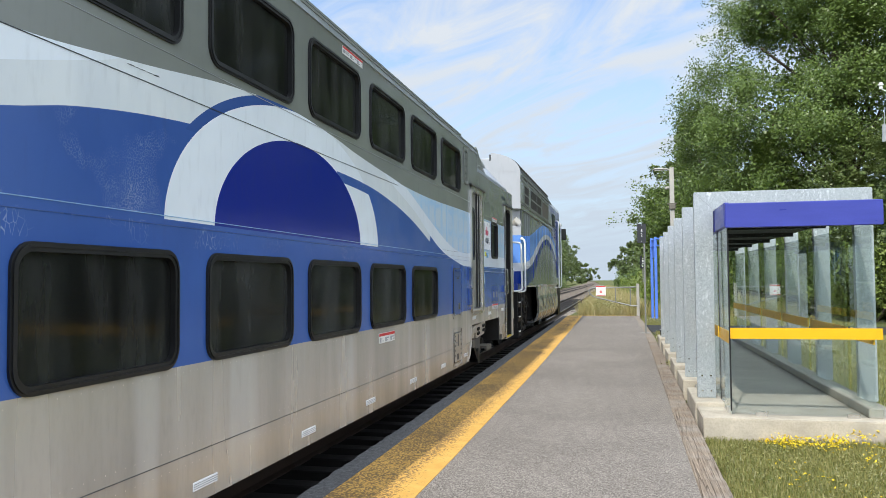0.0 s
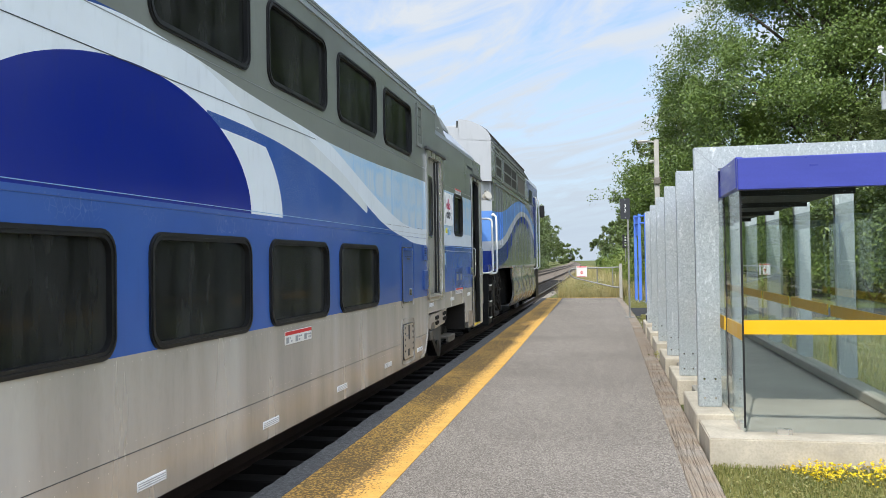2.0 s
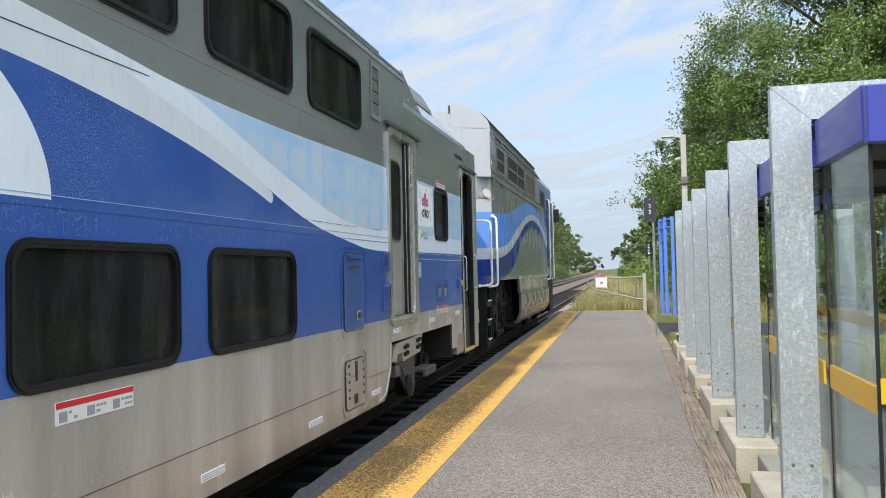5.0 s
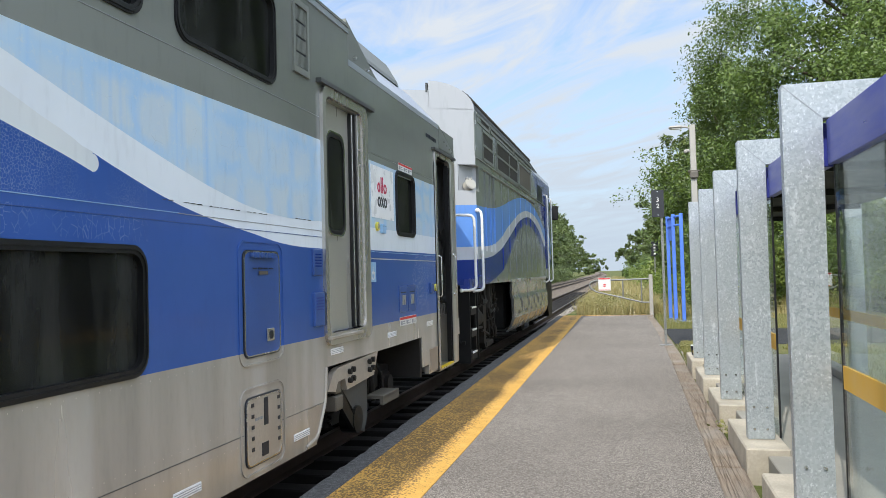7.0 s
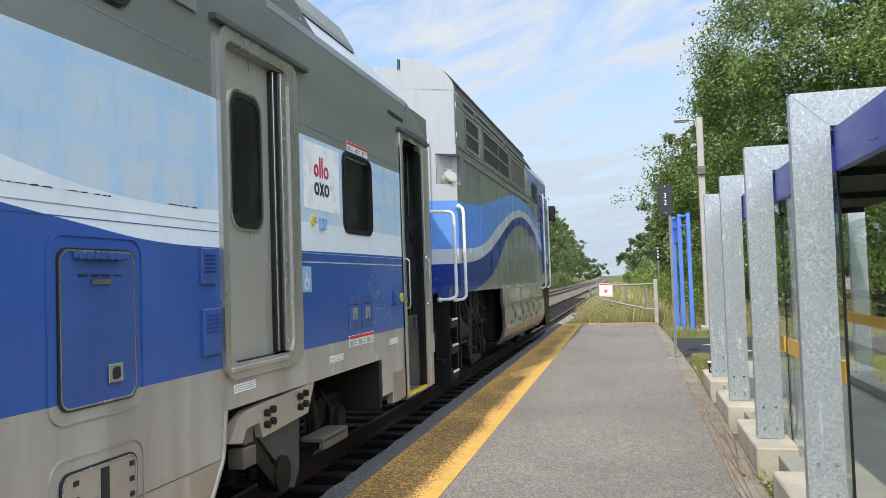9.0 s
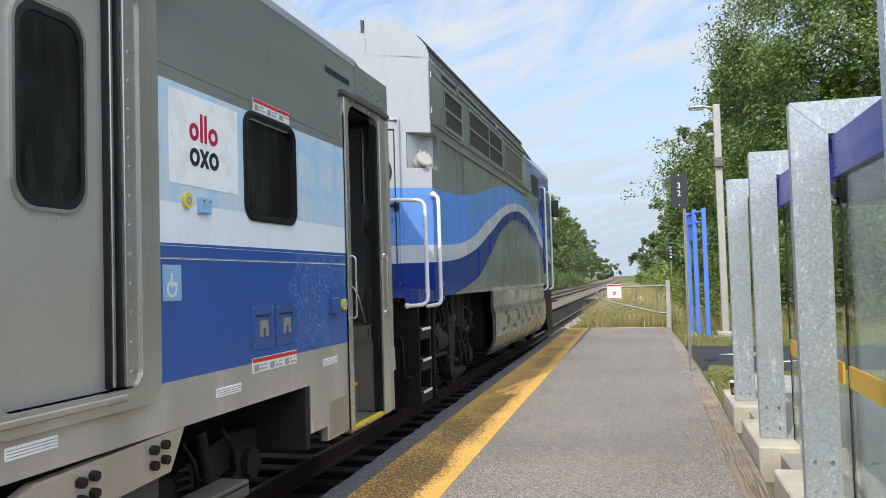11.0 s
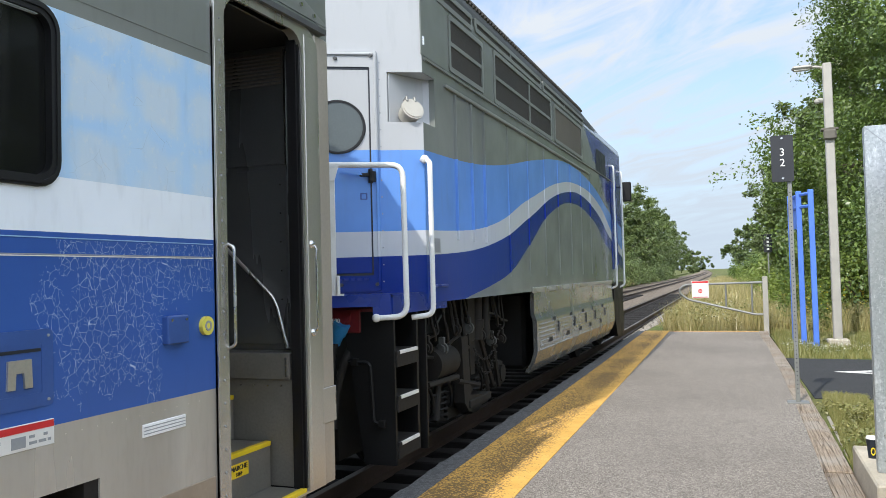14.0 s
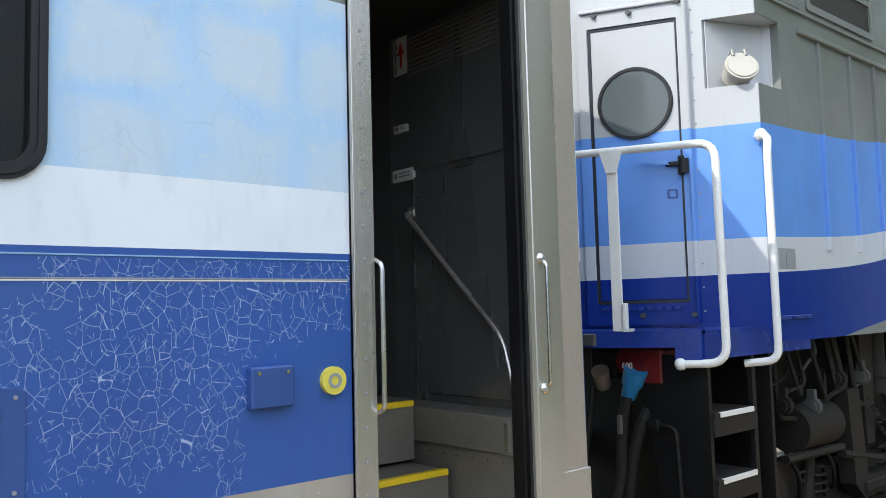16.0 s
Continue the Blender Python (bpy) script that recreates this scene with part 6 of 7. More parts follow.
# handrails
bm = B()
tube(bm, [(CX + 0.1, 19.10, 2.575), (-2.36, 19.755, 2.55), (-2.352, 19.757, 1.343), (-2.57, 19.66, 1.338)], 0.023, 12, 0.10)
ball(bm, (-2.575, 19.658, 1.338), 0.036, 10)
rl = part("end_railing", bm, "whitep", loco, "white tubular railing", True)
bm = B()
turned(bm, pose(-2.88, 19.52, 0, 0, 0, 24.2), lambda t: (box(t, -0.03, 0.03, -0.012, 0.012, 1.52, 2.50, 0.003), slab(t, [(-0.065, 2.55), (0.065, 2.55), (0.03, 2.43), (-0.03, 2.43)], "y", -0.026, -0.012),
       box(t, 0.03, 0.085, -0.03, 0.03, 1.52, 1.535), box(t, 0.03, 0.055, -0.03, 0.03, 1.52, 1.68, 0.005)))
part("railing_post", bm, "whitep", rl)
bm = B()
tube(bm, [(LX - 0.01, LY + 0.02, 2.68), (LX + 0.09, LY - 0.04, 2.66), (LX + 0.12, LY - 0.12, 2.55), (LX + 0.12, LY - 0.12, 1.33), (LX - 0.05, LY - 0.2, 1.31)], 0.023, 12, 0.07)
ball(bm, (LX + 0.03, LY - 0.01, 2.68), 0.04, 10)
part("corner_handrail", bm, "whitep", loco, "white vertical handrail", True)
bm = B()
box(bm, LX - 0.003, LX + 0.02, LY + 0.12, LY + 0.55, 1.555, 1.58, 0.004)
part("sill_step", bm, "navyp", loco)
bm = B()
box(bm, LX - 0.002, LX + 0.005, LY + 0.18, LY + 0.40, 1.87, 2.0, 0.002)
box(bm, LX + 0.004, LX + 0.01, LY + 0.27, LY + 0.32, 1.89, 1.97)
part("fuel_cutoff", bm, "grey", loco)
# jumper sockets and hoses at the end
bm = B()
box(bm, LX - 0.46, LX - 0.30, LY - 0.66, LY - 0.42, 1.20, 1.42, 0.02)
turned(bm, pose(LX - 0.50, LY - 0.62, 1.33, 62, 12, 0), lambda t: cyl(t, (0, 0, -0.05), (0, 0, 0.07), 0.12, 24, 0.105))
box(bm, LX - 0.60, LX - 0.40, LY - 0.64, LY - 0.45, 1.36, 1.43, 0.015)
sk = part("jumper_socket", bm, "redbox", loco, "red hinged power socket", True)
lettering("print", "600", 0.05, Matrix.Translation((LX - 0.49, LY - 0.735, 1.315)) @ ON_BACK, "label", sk, 0.003)
bm = B()
turned(bm, pose(LX - 0.47, LY - 0.70, 1.25, 10, 28, 0), lambda t: (cyl(t, (0, 0, -0.05), (0, 0, 0.05), 0.062, 18, 0.07), cyl(t, (0, 0, -0.14), (0, 0, -0.05), 0.045, 18, 0.05)))
pg = part("plug", bm, "cyan", loco, "blue cable plug", True)
bm = B()
tube(bm, [(LX - 0.52, LY - 0.71, 1.13), (LX - 0.55, LY - 0.73, 0.95), (LX - 0.55, LY - 0.76, 0.55), (LX - 0.70, LY - 1.0, 0.20), (LX - 1.0, LY - 1.5, 0.5)], 0.031, 12, 0.25)
part("power_cable", bm, "truck", pg, "thick black cable", True)
bm = B()
box(bm, LX - 0.555, LX - 0.525, LY - 0.772, LY - 0.75, 0.92, 1.03, 0.004)
part("cable_tag", bm, "dust", pg)
bm = B()
box(bm, LX - 0.88, LX - 0.68, LY - 0.60, LY - 0.40, 1.22, 1.40, 0.02)
mu = part("control_socket", bm, "black", loco, "black control socket")
lettering("print", "MU", 0.05, Matrix.Translation((LX - 0.80, LY - 0.602, 1.28)) @ ON_BACK, "label", mu, 0.002)
bm = B()
turned(bm, pose(LX - 0.74, LY - 0.66, 1.23, 35, 20, 0), lambda t: cyl(t, (0, 0, -0.07), (0, 0, 0.06), 0.045, 16, 0.055))
part("plug", bm, "cream_hatch", mu, "tan control plug", True)
bm = B()
tube(bm, [(LX - 0.77, LY - 0.71, 1.18), (LX - 0.79, LY - 0.74, 0.95), (LX - 0.82, LY - 0.85, 0.45), (LX - 1.1, LY - 1.4, 0.3)], 0.026, 10, 0.2)
part("control_cable", bm, "truck", mu, "", True)
bm = B()
tube(bm, [(LX - 0.42, LY - 0.55, 1.12), (LX - 0.44, LY - 0.66, 1.02), (LX - 0.52, LY - 0.68, 0.78), (LX - 0.54, LY - 0.72, 0.45)], 0.034, 12, 0.15)
part("braided_hose", bm, "truck", loco, "dark braided hose", True)
bm = B()
tube(bm, [(LX - 0.42, LY - 0.67, 0.98), (LX - 0.22, LY - 0.67, 0.98), (LX - 0.20, LY - 0.67, 0.50), (LX - 0.14, LY - 0.67, 0.49)], 0.014, 8, 0.06)
for x, z in ((LX - 0.36, 0.98), (LX - 0.13, 0.49)):
    box(bm, x - 0.03, x + 0.03, LY - 0.69, LY - 0.64, z - 0.03, z + 0.03, 0.006)
part("air_pipe", bm, "black", loco, "", True)
bm = B()
tube(bm, [(LX - 0.45, LY - 0.3, 0.95), (LX - 0.30, LY - 0.42, 0.90), (LX - 0.28, LY - 0.42, 0.5), (LX - 0.34, LY - 0.42, 0.45)], 0.018, 8, 0.06)
part("air_hose", bm, "black", loco, "", True)
bm = B()
cyl(bm, (CX, 18.6, 0.72), (CX, LY, 0.72), 0.09, 12)
box(bm, CX - 0.16, CX + 0.16, 19.2, 19.9, 0.56, 0.90, 0.05)
part("coupler", bm, "truck", loco)
# gangway bellows between the vehicles hides the middle
bm = B()
for k in range(6):
    box(bm, CX - 0.55, CX + 0.55, 18.70 + k * 0.04, 18.725 + k * 0.04, 1.3, 3.3, 0.008)
part("diaphragm", bm, "rubber", loco)


def loco_truck(yc):
    b = bogie(loco, yc, 2.74, 0.508)
    x = LX - 0.34
    bm = B()
    cyl(bm, (x, yc - 1.10, 0.78), (x, yc - 0.55, 0.78), 0.16, 20)
    cyl(bm, (x, yc - 0.55, 0.78), (x, yc - 0.47, 0.78), 0.10, 16)
    part("brake_cylinder", bm, "truck", b, "", True)
    bm = B()
    slab(bm, [(yc - 0.40, 1.0), (yc - 0.20, 1.0), (yc - 0.12, 0.35), (yc + 0.5, 0.28), (yc + 0.5, 0.20), (yc - 0.2, 0.18), (yc - 0.34, 0.3)], "x", x + 0.12, x)
    slab(bm, [(yc - 0.05, 1.4), (yc + 0.2, 1.4), (yc + 0.14, 0.55), (yc + 0.0, 0.55)], "x", x + 0.08, x - 0.1)
    box(bm, x - 0.1, x + 0.14, yc - 0.2, yc + 0.55, 0.22, 0.30, 0.01)
    part("brake_rigging", bm, "truck", b)
    bm = B()
    cyl(bm, (x + 0.06, yc + 0.28, 1.42), (x + 0.06, yc + 0.28, 0.92), 0.075, 14)
    cyl(bm, (x + 0.06, yc + 0.62, 1.42), (x + 0.06, yc + 0.62, 0.90), 0.055, 14)
    cyl(bm, (x + 0.06, yc + 0.28, 1.15), (x + 0.06, yc + 0.28, 1.05), 0.095, 14)
    part("damper", bm, "truck", b, "", True)
    # sagging safety chains of single links
    for y0, y1, z0, sag in ((yc + 0.0, yc + 0.95, 0.85, 0.22), (yc - 0.05, yc + 1.0, 0.92, 0.46)):
        bm = B()
        for i in range(22):
            t = i / 21
            p = Vector((x + 0.13, y0 + (y1 - y0) * t, z0 - sag * 4 * t * (1 - t) + 0.12 * t))
            pts = [p + Vector((0.014 * math.sin(a) * (i % 2), 0.026 * math.cos(a), 0.014 * math.sin(a) * (1 - i % 2))) for a in (k * 0.785 for k in range(9))]
            tube(bm, pts, 0.006, 5)
        tagged(part("chain", bm, "truck", b, "sagging steel safety chain"), kind="stuff")
    for k in range(7):
        bm = B()
        y = yc - 1.2 + k * 0.36
        tube(bm, [(x + 0.05, y, 1.42), (x + 0.10, y + 0.05, 1.12), (x + 0.05, y + 0.22, 1.0 - 0.05 * (k % 3)), (x, y + 0.35, 1.15)], 0.015, 7, 0.06)
        part("air_pipe", bm, "truck", b)
    # crowded brake pipes, valves and brackets behind the step well
    rp = random.Random(int(yc))
    for k in range(16):
        y, z = yc - 1.55 + 0.2 * k + rp.uniform(-0.06, 0.06), rp.uniform(0.85, 1.3)
        bm = B()
        dy = rp.choice((-1, 1)) * rp.uniform(0.15, 0.5)
        tube(bm, [(x + 0.02, y, 1.43), (x + 0.02 + rp.uniform(0, 0.12), y, z), (x + 0.06, y + dy * 0.6, z - 0.04), (x + rp.uniform(-0.1, 0.1), y + dy, z - rp.uniform(0, 0.3))], rp.uniform(0.009, 0.022), 7, 0.05)
        part("air_pipe", bm, "truckgrey" if k % 4 == 0 else "truck", b, "", True)
    for k in range(7):
        y, z = yc - 1.3 + 0.42 * k, rp.uniform(0.75, 1.2)
        bm = B()
        cyl(bm, (x + 0.08, y - 0.05, z), (x + 0.08, y + 0.05, z), 0.045, 10)
        cyl(bm, (x + 0.08, y - 0.02, z), (x + 0.08, y + 0.02, z), 0.065, 10)
        box(bm, x + 0.05, x + 0.11, y - 0.02, y + 0.02, z + 0.03, z + 0.12, 0.006)
        part("brake_valve", bm, "truckgrey" if k % 2 else "truck", b)
    for k, (ya, za, yb, zb) in enumerate(((-0.5, 0.55, 0.2, 0.42), (0.25, 1.0, 0.75, 0.35), (0.75, 0.95, 1.0, 0.3), (-1.35, 0.62, -0.5, 0.6))):
        bm = B()
        tube(bm, [(x + 0.1, yc + ya, za), (x + 0.1, yc + yb, zb)], 0.03, 6)
        part("brake_rod", bm, "truckdark" if k % 2 else "truck", b)


loco_truck(22.35)
loco_truck(31.9)
bm = B()
box(bm, LX - 2.6, LX - 0.55, LY, LF, 1.05, 1.44)
part("underframe", bm, "black", loco)


# ---------------------------------------------------------------- waiting shelter
SH = thing("waiting_shelter", (1.9, 15, GZ), "galvanised steel and glass shelter with blue fascia", "shelter")
POST_Y = [9.90, 11.98, 14.06, 16.14, 18.22, 20.30]
PZ = 0.18
bm = B()
box(bm, 1.10, 3.05, 8.78, 21.4, GZ - 0.3, PZ - 0.05, 0.008)
part("floor_slab", bm, "floor", SH, "grey concrete floor slab")
bm = B()
slab(bm, [(0.96, 8.74), (3.05, 8.74), (3.05, 9.02), (1.262, 9.02), (1.262, 9.53), (0.96, 9.53)], "z", GZ - 0.3, PZ - 0.045)
bmesh.ops.bevel(bm, geom=list(bm.edges), offset=0.01, segments=2, affect="EDGES")
part("plinth", bm, "concrete", SH, "pale cast concrete plinth")
for i, y in enumerate(POST_Y):
    bm = B()
    box(bm, 0.94, 1.27, y - 0.36, y + 0.95, GZ - 0.3, PZ + 0.004, 0.012)
    part("plinth", bm, "concrete", SH)
bm = B()
box(bm, 2.64, 2.78, 9.0, 21.3, PZ - 0.05, 0.235, 0.01)
part("back_curb", bm, "floor", SH)
for i, y in enumerate(POST_Y):
    w, d = 0.21, 0.10
    bm = B()
    # portal of folded plate, corners mitred
    slab(bm, [(1.0, PZ + 0.004), (1.0, 2.65), (2.98, 2.65), (2.98, PZ), (2.78, PZ), (2.78, 2.45), (1.0 + w, 2.45), (1.0 + w, PZ + 0.004)], "y", y, y + d)
    bmesh.ops.bevel(bm, geom=list(bm.edges), offset=0.007, segments=2, affect="EDGES")
    f = part("portal_frame", bm, "galv", SH, "galvanised steel portal frame with spangle")
    bm = B()
    slab(bm, [(1.004, 2.646), (1.0 + w, 2.452), (1.0 + w - 0.004, 2.448), (1.0, 2.642)], "y", y - 0.0015, y + 0.002)
    part("weld_seam", bm, "grey", f)
    for x in (1.055, 1.155):
        for z in (0.27, 0.45):
            bm = B()
            cyl(bm, (x, y + 0.004, z), (x, y - 0.012, z), 0.011, 8)
            part("bolt", bm, "chrome", f)
# roof deck and fascia
bm = B()
box(bm, 1.30, 2.74, 8.95, 20.4, 2.30, 2.42)
part("roof_deck", bm, "dark_in", SH, "dark roof underside")
for k in range(5):
    bm = B()
    box(bm, 1.32, 2.7, 10.9 + k * 2.08, 10.94 + k * 2.08, 2.24, 2.30)
    part("roof_purlin", bm, "black", SH)
bm = B()
box(bm, 1.24, 2.80, 8.88, 8.945, 2.15, 2.415, 0.006)
part("fascia", bm, "fascia", SH, "royal blue fascia")
ends = [8.95] + POST_Y
for a, b in zip(ends, POST_Y):
    bm = B()
    box(bm, 1.235, 1.29, a + (0.10 if a > 9 else 0), b, 2.17, 2.43, 0.005)
    part("fascia", bm, "fascia", SH)


def sheet(bm, axis, a0, a1, d, z0=PZ - 0.02, z1=2.17):
    if axis == "x":
        box(bm, d - 0.005, d + 0.005, a0, a1, z0, z1)
    else:
        box(bm, a0, a1, d - 0.005, d + 0.005, z0, z1)


def shelter_pane(axis, a0, a1, d, tape=True, name="glass_pane"):
    bm = B()
    sheet(bm, axis, a0, a1, d)
    g = part(name, bm, "pane", SH, "clear glass pane with yellow band")
    g.visible_shadow = False
    bm = B()
    if axis == "x":
        box(bm, d - 0.0075, d + 0.0075, a0 + 0.01, a1 - 0.01, 0.90, 1.03)
    else:
        box(bm, a0, a1, d - 0.0075, d + 0.0075, 0.956, 1.072)
    if tape:
        part("safety_band", bm, "stripe" if axis == "y" else "stripe_in", g)
    for k in (0.2, 0.8):
        bm = B()
        q = a0 + (a1 - a0) * k
        if axis == "x":
            box(bm, d - 0.02, d + 0.02, q - 0.06, q + 0.06, PZ - 0.06, PZ + 0.02)
        else:
            box(bm, q - 0.06, q + 0.06, d - 0.02, d + 0.02, PZ - 0.05, PZ)
        part("glass_clamp", bm, "steel", g)
    return g


shelter_pane("y", 1.275, 2.78, 8.96)
for a, b in ((8.96, 9.88), (10.02, 11.96), (14.18, 16.12), (16.26, 18.20)):
    g = shelter_pane("x", a, b, 1.27)
for a, b in zip(POST_Y, POST_Y[1:]):
    shelter_pane("x", a + 0.12, b - 0.02, 2.70)
shelter_pane("x", 8.97, 9.88, 2.70)
for a in (8.965, 9.885, 11.965, 14.165, 16.125, 18.205):
    bm = B()
    box(bm, 1.262, 1.278, a - 0.006, a + 0.006, PZ, 2.22)
    part("pane_edge", bm, "rubber", SH)
bm = B()
box(bm, 1.255, 1.263, 17.36, 17.47, 1.31, 1.50, 0.001)
nt = part("door_notice", bm, "label", SH, "small white notice on the glass")
bm = B()
box(bm, 1.252, 1.256, 17.375, 17.455, 1.33, 1.37)
part("print", bm, "ink", nt)
bm = B()
box(bm, 1.252, 1.256, 17.385, 17.445, 1.41, 1.48)
part("print", bm, "crimson", nt)
# paper cup left on the plinth end
cup = thing("paper_cup", (1.03, 20.80, PZ + 0.004), "dark paper cup with white lid on the plinth", "cup")
bm = B()
cyl(bm, (1.03, 20.80, PZ + 0.004), (1.03, 20.80, PZ + 0.15), 0.030, 20, 0.043)
part("cup_body", bm, "ink", cup, "dark brown sleeve", True)
bm = B()
cyl(bm, (1.03, 20.80, PZ + 0.15), (1.03, 20.80, PZ + 0.168), 0.046, 20, 0.04)
part("lid", bm, "label", cup, "white plastic lid", True)
bm = B()
ring(bm, [(1.03 + 0.016 * math.cos(k * 0.3927), PZ + 0.06 + 0.03 * math.sin(k * 0.3927)) for k in range(16)], [(1.03 + 0.010 * math.cos(k * 0.3927), PZ + 0.06 + 0.022 * math.sin(k * 0.3927)) for k in range(16)], "y", 20.758, 20.77)
part("cup_emblem", bm, "yel", cup)

# ---------------------------------------------------------------- signs, lamp, gate, poles
sp = thing("position_sign", (0.70, 24.6, 0), "charcoal sign with white 3 and 2 on perforated post", "sign")
bm = B()
box(bm, 0.70, 0.75, 24.58, 24.63, -0.1, 3.20, 0.004)
po = part("post", bm, "post", sp, "perforated galvanised post")
bm = B()
for k in range(48):
    cyl(bm, (0.725, 24.5785, 0.12 + k * 0.052), (0.725, 24.583, 0.12 + k * 0.052), 0.0075, 6)
tagged(part("hole", bm, "ink", po), kind="stuff")
bm = B()
box(bm, 0.60, 0.85, 24.5, 24.72, -0.02, 0.012, 0.004)
part("base_plate", bm, "post", sp)
bm = B()
slab(bm, rounded(0.525, 0.78, 2.70, 3.27, 0.015, 3), "y", 24.55, 24.575)
bd = part("sign_board", bm, "sign", sp, "charcoal board")
lettering("digit", "3", 0.132, Matrix.Translation((0.652, 24.549, 3.06)) @ ON_BACK, "label", bd)
lettering("digit", "2", 0.132, Matrix.Translation((0.652, 24.549, 2.93)) @ ON_BACK, "label", bd)
for z in (2.74, 3.235):
    bm = B()
    cyl(bm, (0.652, 24.552, z), (0.652, 24.54, z), 0.014, 10)
    part("bolt", bm, "chrome", bd)

fs = thing("distant_sign", (1.2, 52, GZ), "small dark trackside board on a grey post", "sign")
bm = B()
box(bm, 1.17, 1.23, 52, 52.06, GZ - 0.1, 2.9)
part("post", bm, "post", fs)
bm = B()
box(bm, 1.02, 1.38, 51.95, 51.99, 2.3, 3.1, 0.01)
b2 = part("sign_board", bm, "sign", fs)
for k in range(4):
    bm = B()
    box(bm, 1.15, 1.25, 51.94, 51.952, 2.40 + k * 0.16, 2.49 + k * 0.16)
    part("print", bm, "label", b2)

bf = thing("notice_frame", (1.4, 33.2, GZ), "bright blue steel notice frame, seen from behind", "sign frame")
for x, y in ((1.56, 32.75), (1.34, 33.1), (1.22, 34.2)):
    bm = B()
    box(bm, x - 0.055, x + 0.055, y - 0.055, y + 0.055, GZ, 3.30, 0.008)
    part("frame_post", bm, "signblue", bf)
bm = B()
slab(bm, [(1.22, 34.2), (1.35, 33.1), (1.39, 33.11), (1.26, 34.21)], "z", 2.5, 3.22)
part("frame_board", bm, "signblue", bf)
for z in (2.95, 3.22):
    bm = B()
    tube(bm, [(1.22, 34.2, z), (1.34, 33.1, z), (1.56, 32.75, z)], 0.035, 6)
    part("frame_rail", bm, "signblue", bf)
bm = B()
box(bm, 1.28, 1.62, 32.7, 33.16, GZ, GZ + 0.10, 0.01)
part("frame_base", bm, "signblue", bf)

lp = thing("street_lamp", (2.03, 33.3, GZ), "grey square lamp column with arm, speaker and camera", "street lamp")
bm = B()
box(bm, 1.94, 2.12, 33.21, 33.39, GZ, 6.10, 0.015)
part("column", bm, "lampgrey", lp)
bm = B()
box(bm, 1.82, 2.24, 33.1, 33.5, GZ - 0.1, GZ + 0.16, 0.02)
part("footing", bm, "concrete", lp)
bm = B()
tube(bm, [(2.0, 33.3, 5.98), (1.85, 33.3, 6.05), (1.65, 33.3, 6.05)], 0.03, 8, 0.1)
part("arm", bm, "lampgrey", lp)
bm = B()
turned(bm, pose(1.58, 33.3, 6.05, 0, 0, 0), lambda t: box(t, -0.26, 0.16, -0.12, 0.12, -0.045, 0.045, 0.04))
hd = part("lamp_head", bm, "lampgrey", lp, "flat lamp head")
bm = B()
box(bm, 1.37, 1.68, 33.22, 33.38, 5.995, 6.007)
part("diffuser", bm, "label", hd)
bm = B()
box(bm, 1.90, 2.16, 33.12, 33.22, 4.40, 4.62, 0.03)
box(bm, 1.86, 2.20, 33.15, 33.45, 4.62, 4.66)
part("speaker", bm, "dust", lp, "loudspeaker")
bm = B()
cyl(bm, (1.9, 33.25, 5.28), (1.80, 33.2, 5.28), 0.06, 12)
ball(bm, (1.80, 33.2, 5.26), 0.06, 10)
part("camera_dome", bm, "lampgrey", lp)

gt = thing("swing_gate", (0.66, 36.3, GZ), "steel tube swing gate at the platform end", "gate")
bm = B()
box(bm, 0.60, 0.73, 36.25, 36.38, GZ - 0.1, 1.42, 0.01)
part("gate_post", bm, "lampgrey", gt, "grey square gate post")
bm = B()
tube(bm, [(0.60, 36.3, 1.27), (-1.35, 36.3, 1.24), (-1.50, 36.3, 1.08), (-1.30, 36.3, 0.86), (0.40, 36.3, 0.44), (0.60, 36.3, 0.44)], 0.030, 10, 0.16)
part("gate_tube", bm, "post", gt, "bent grey tube", True)
for x, z0 in ((-0.30, 0.62), (0.34, 0.47)):
    bm = B()
    cyl(bm, (x, 36.3, z0), (x, 36.3, 1.26), 0.024, 10)
    part("gate_upright", bm, "post", gt)
bm = B()
box(bm, -1.15, -0.72, 36.24, 36.262, 0.88, 1.34, 0.006)
gs = part("gate_sign", bm, "label", gt, "white sign with red bands")
bm = B()
box(bm, -1.14, -0.73, 36.236, 36.241, 1.285, 1.33)
part("print", bm, "red", gs)
bm = B()
box(bm, -1.12, -0.75, 36.236, 36.241, 0.90, 0.92)
part("print", bm, "red", gs)
bm = B()
cyl(bm, (-0.935, 36.241, 1.07), (-0.935, 36.234, 1.07), 0.055, 20)
part("no_entry", bm, "red", gs)
bm = B()
box(bm, -0.975, -0.895, 36.230, 36.235, 1.06, 1.08)
part("no_entry_bar", bm, "label", gs)

up = thing("utility_pole", (9.0, 30, GZ), "grey wooden utility pole with insulators", "utility pole")
bm = B()
cyl(bm, (9.0, 30, GZ - 0.3), (9.02, 30, 8.1), 0.17, 14, 0.13)
part("pole", bm, "wood", up, "", True)
bm = B()
for x, z in ((8.72, 7.95), (9.30, 7.85)):
    cyl(bm, (9.0, 30, z - 0.25), (x, 30, z - 0.1), 0.02, 6)
    cyl(bm, (x, 30, z - 0.1), (x, 30, z + 0.12), 0.06, 12)
    cyl(bm, (x, 30, z + 0.02), (x, 30, z + 0.06), 0.10, 12)
part("insulator", bm, "label", up, "", True)
bm = B()
cyl(bm, (8.78, 29.95, 6.0), (8.78, 29.95, 6.6), 0.08, 12)
cyl(bm, (8.78, 29.95, 6.6), (8.80, 29.95, 7.2), 0.015, 6)
cyl(bm, (8.76, 29.95, 6.3), (9.0, 30, 6.3), 0.02, 6)
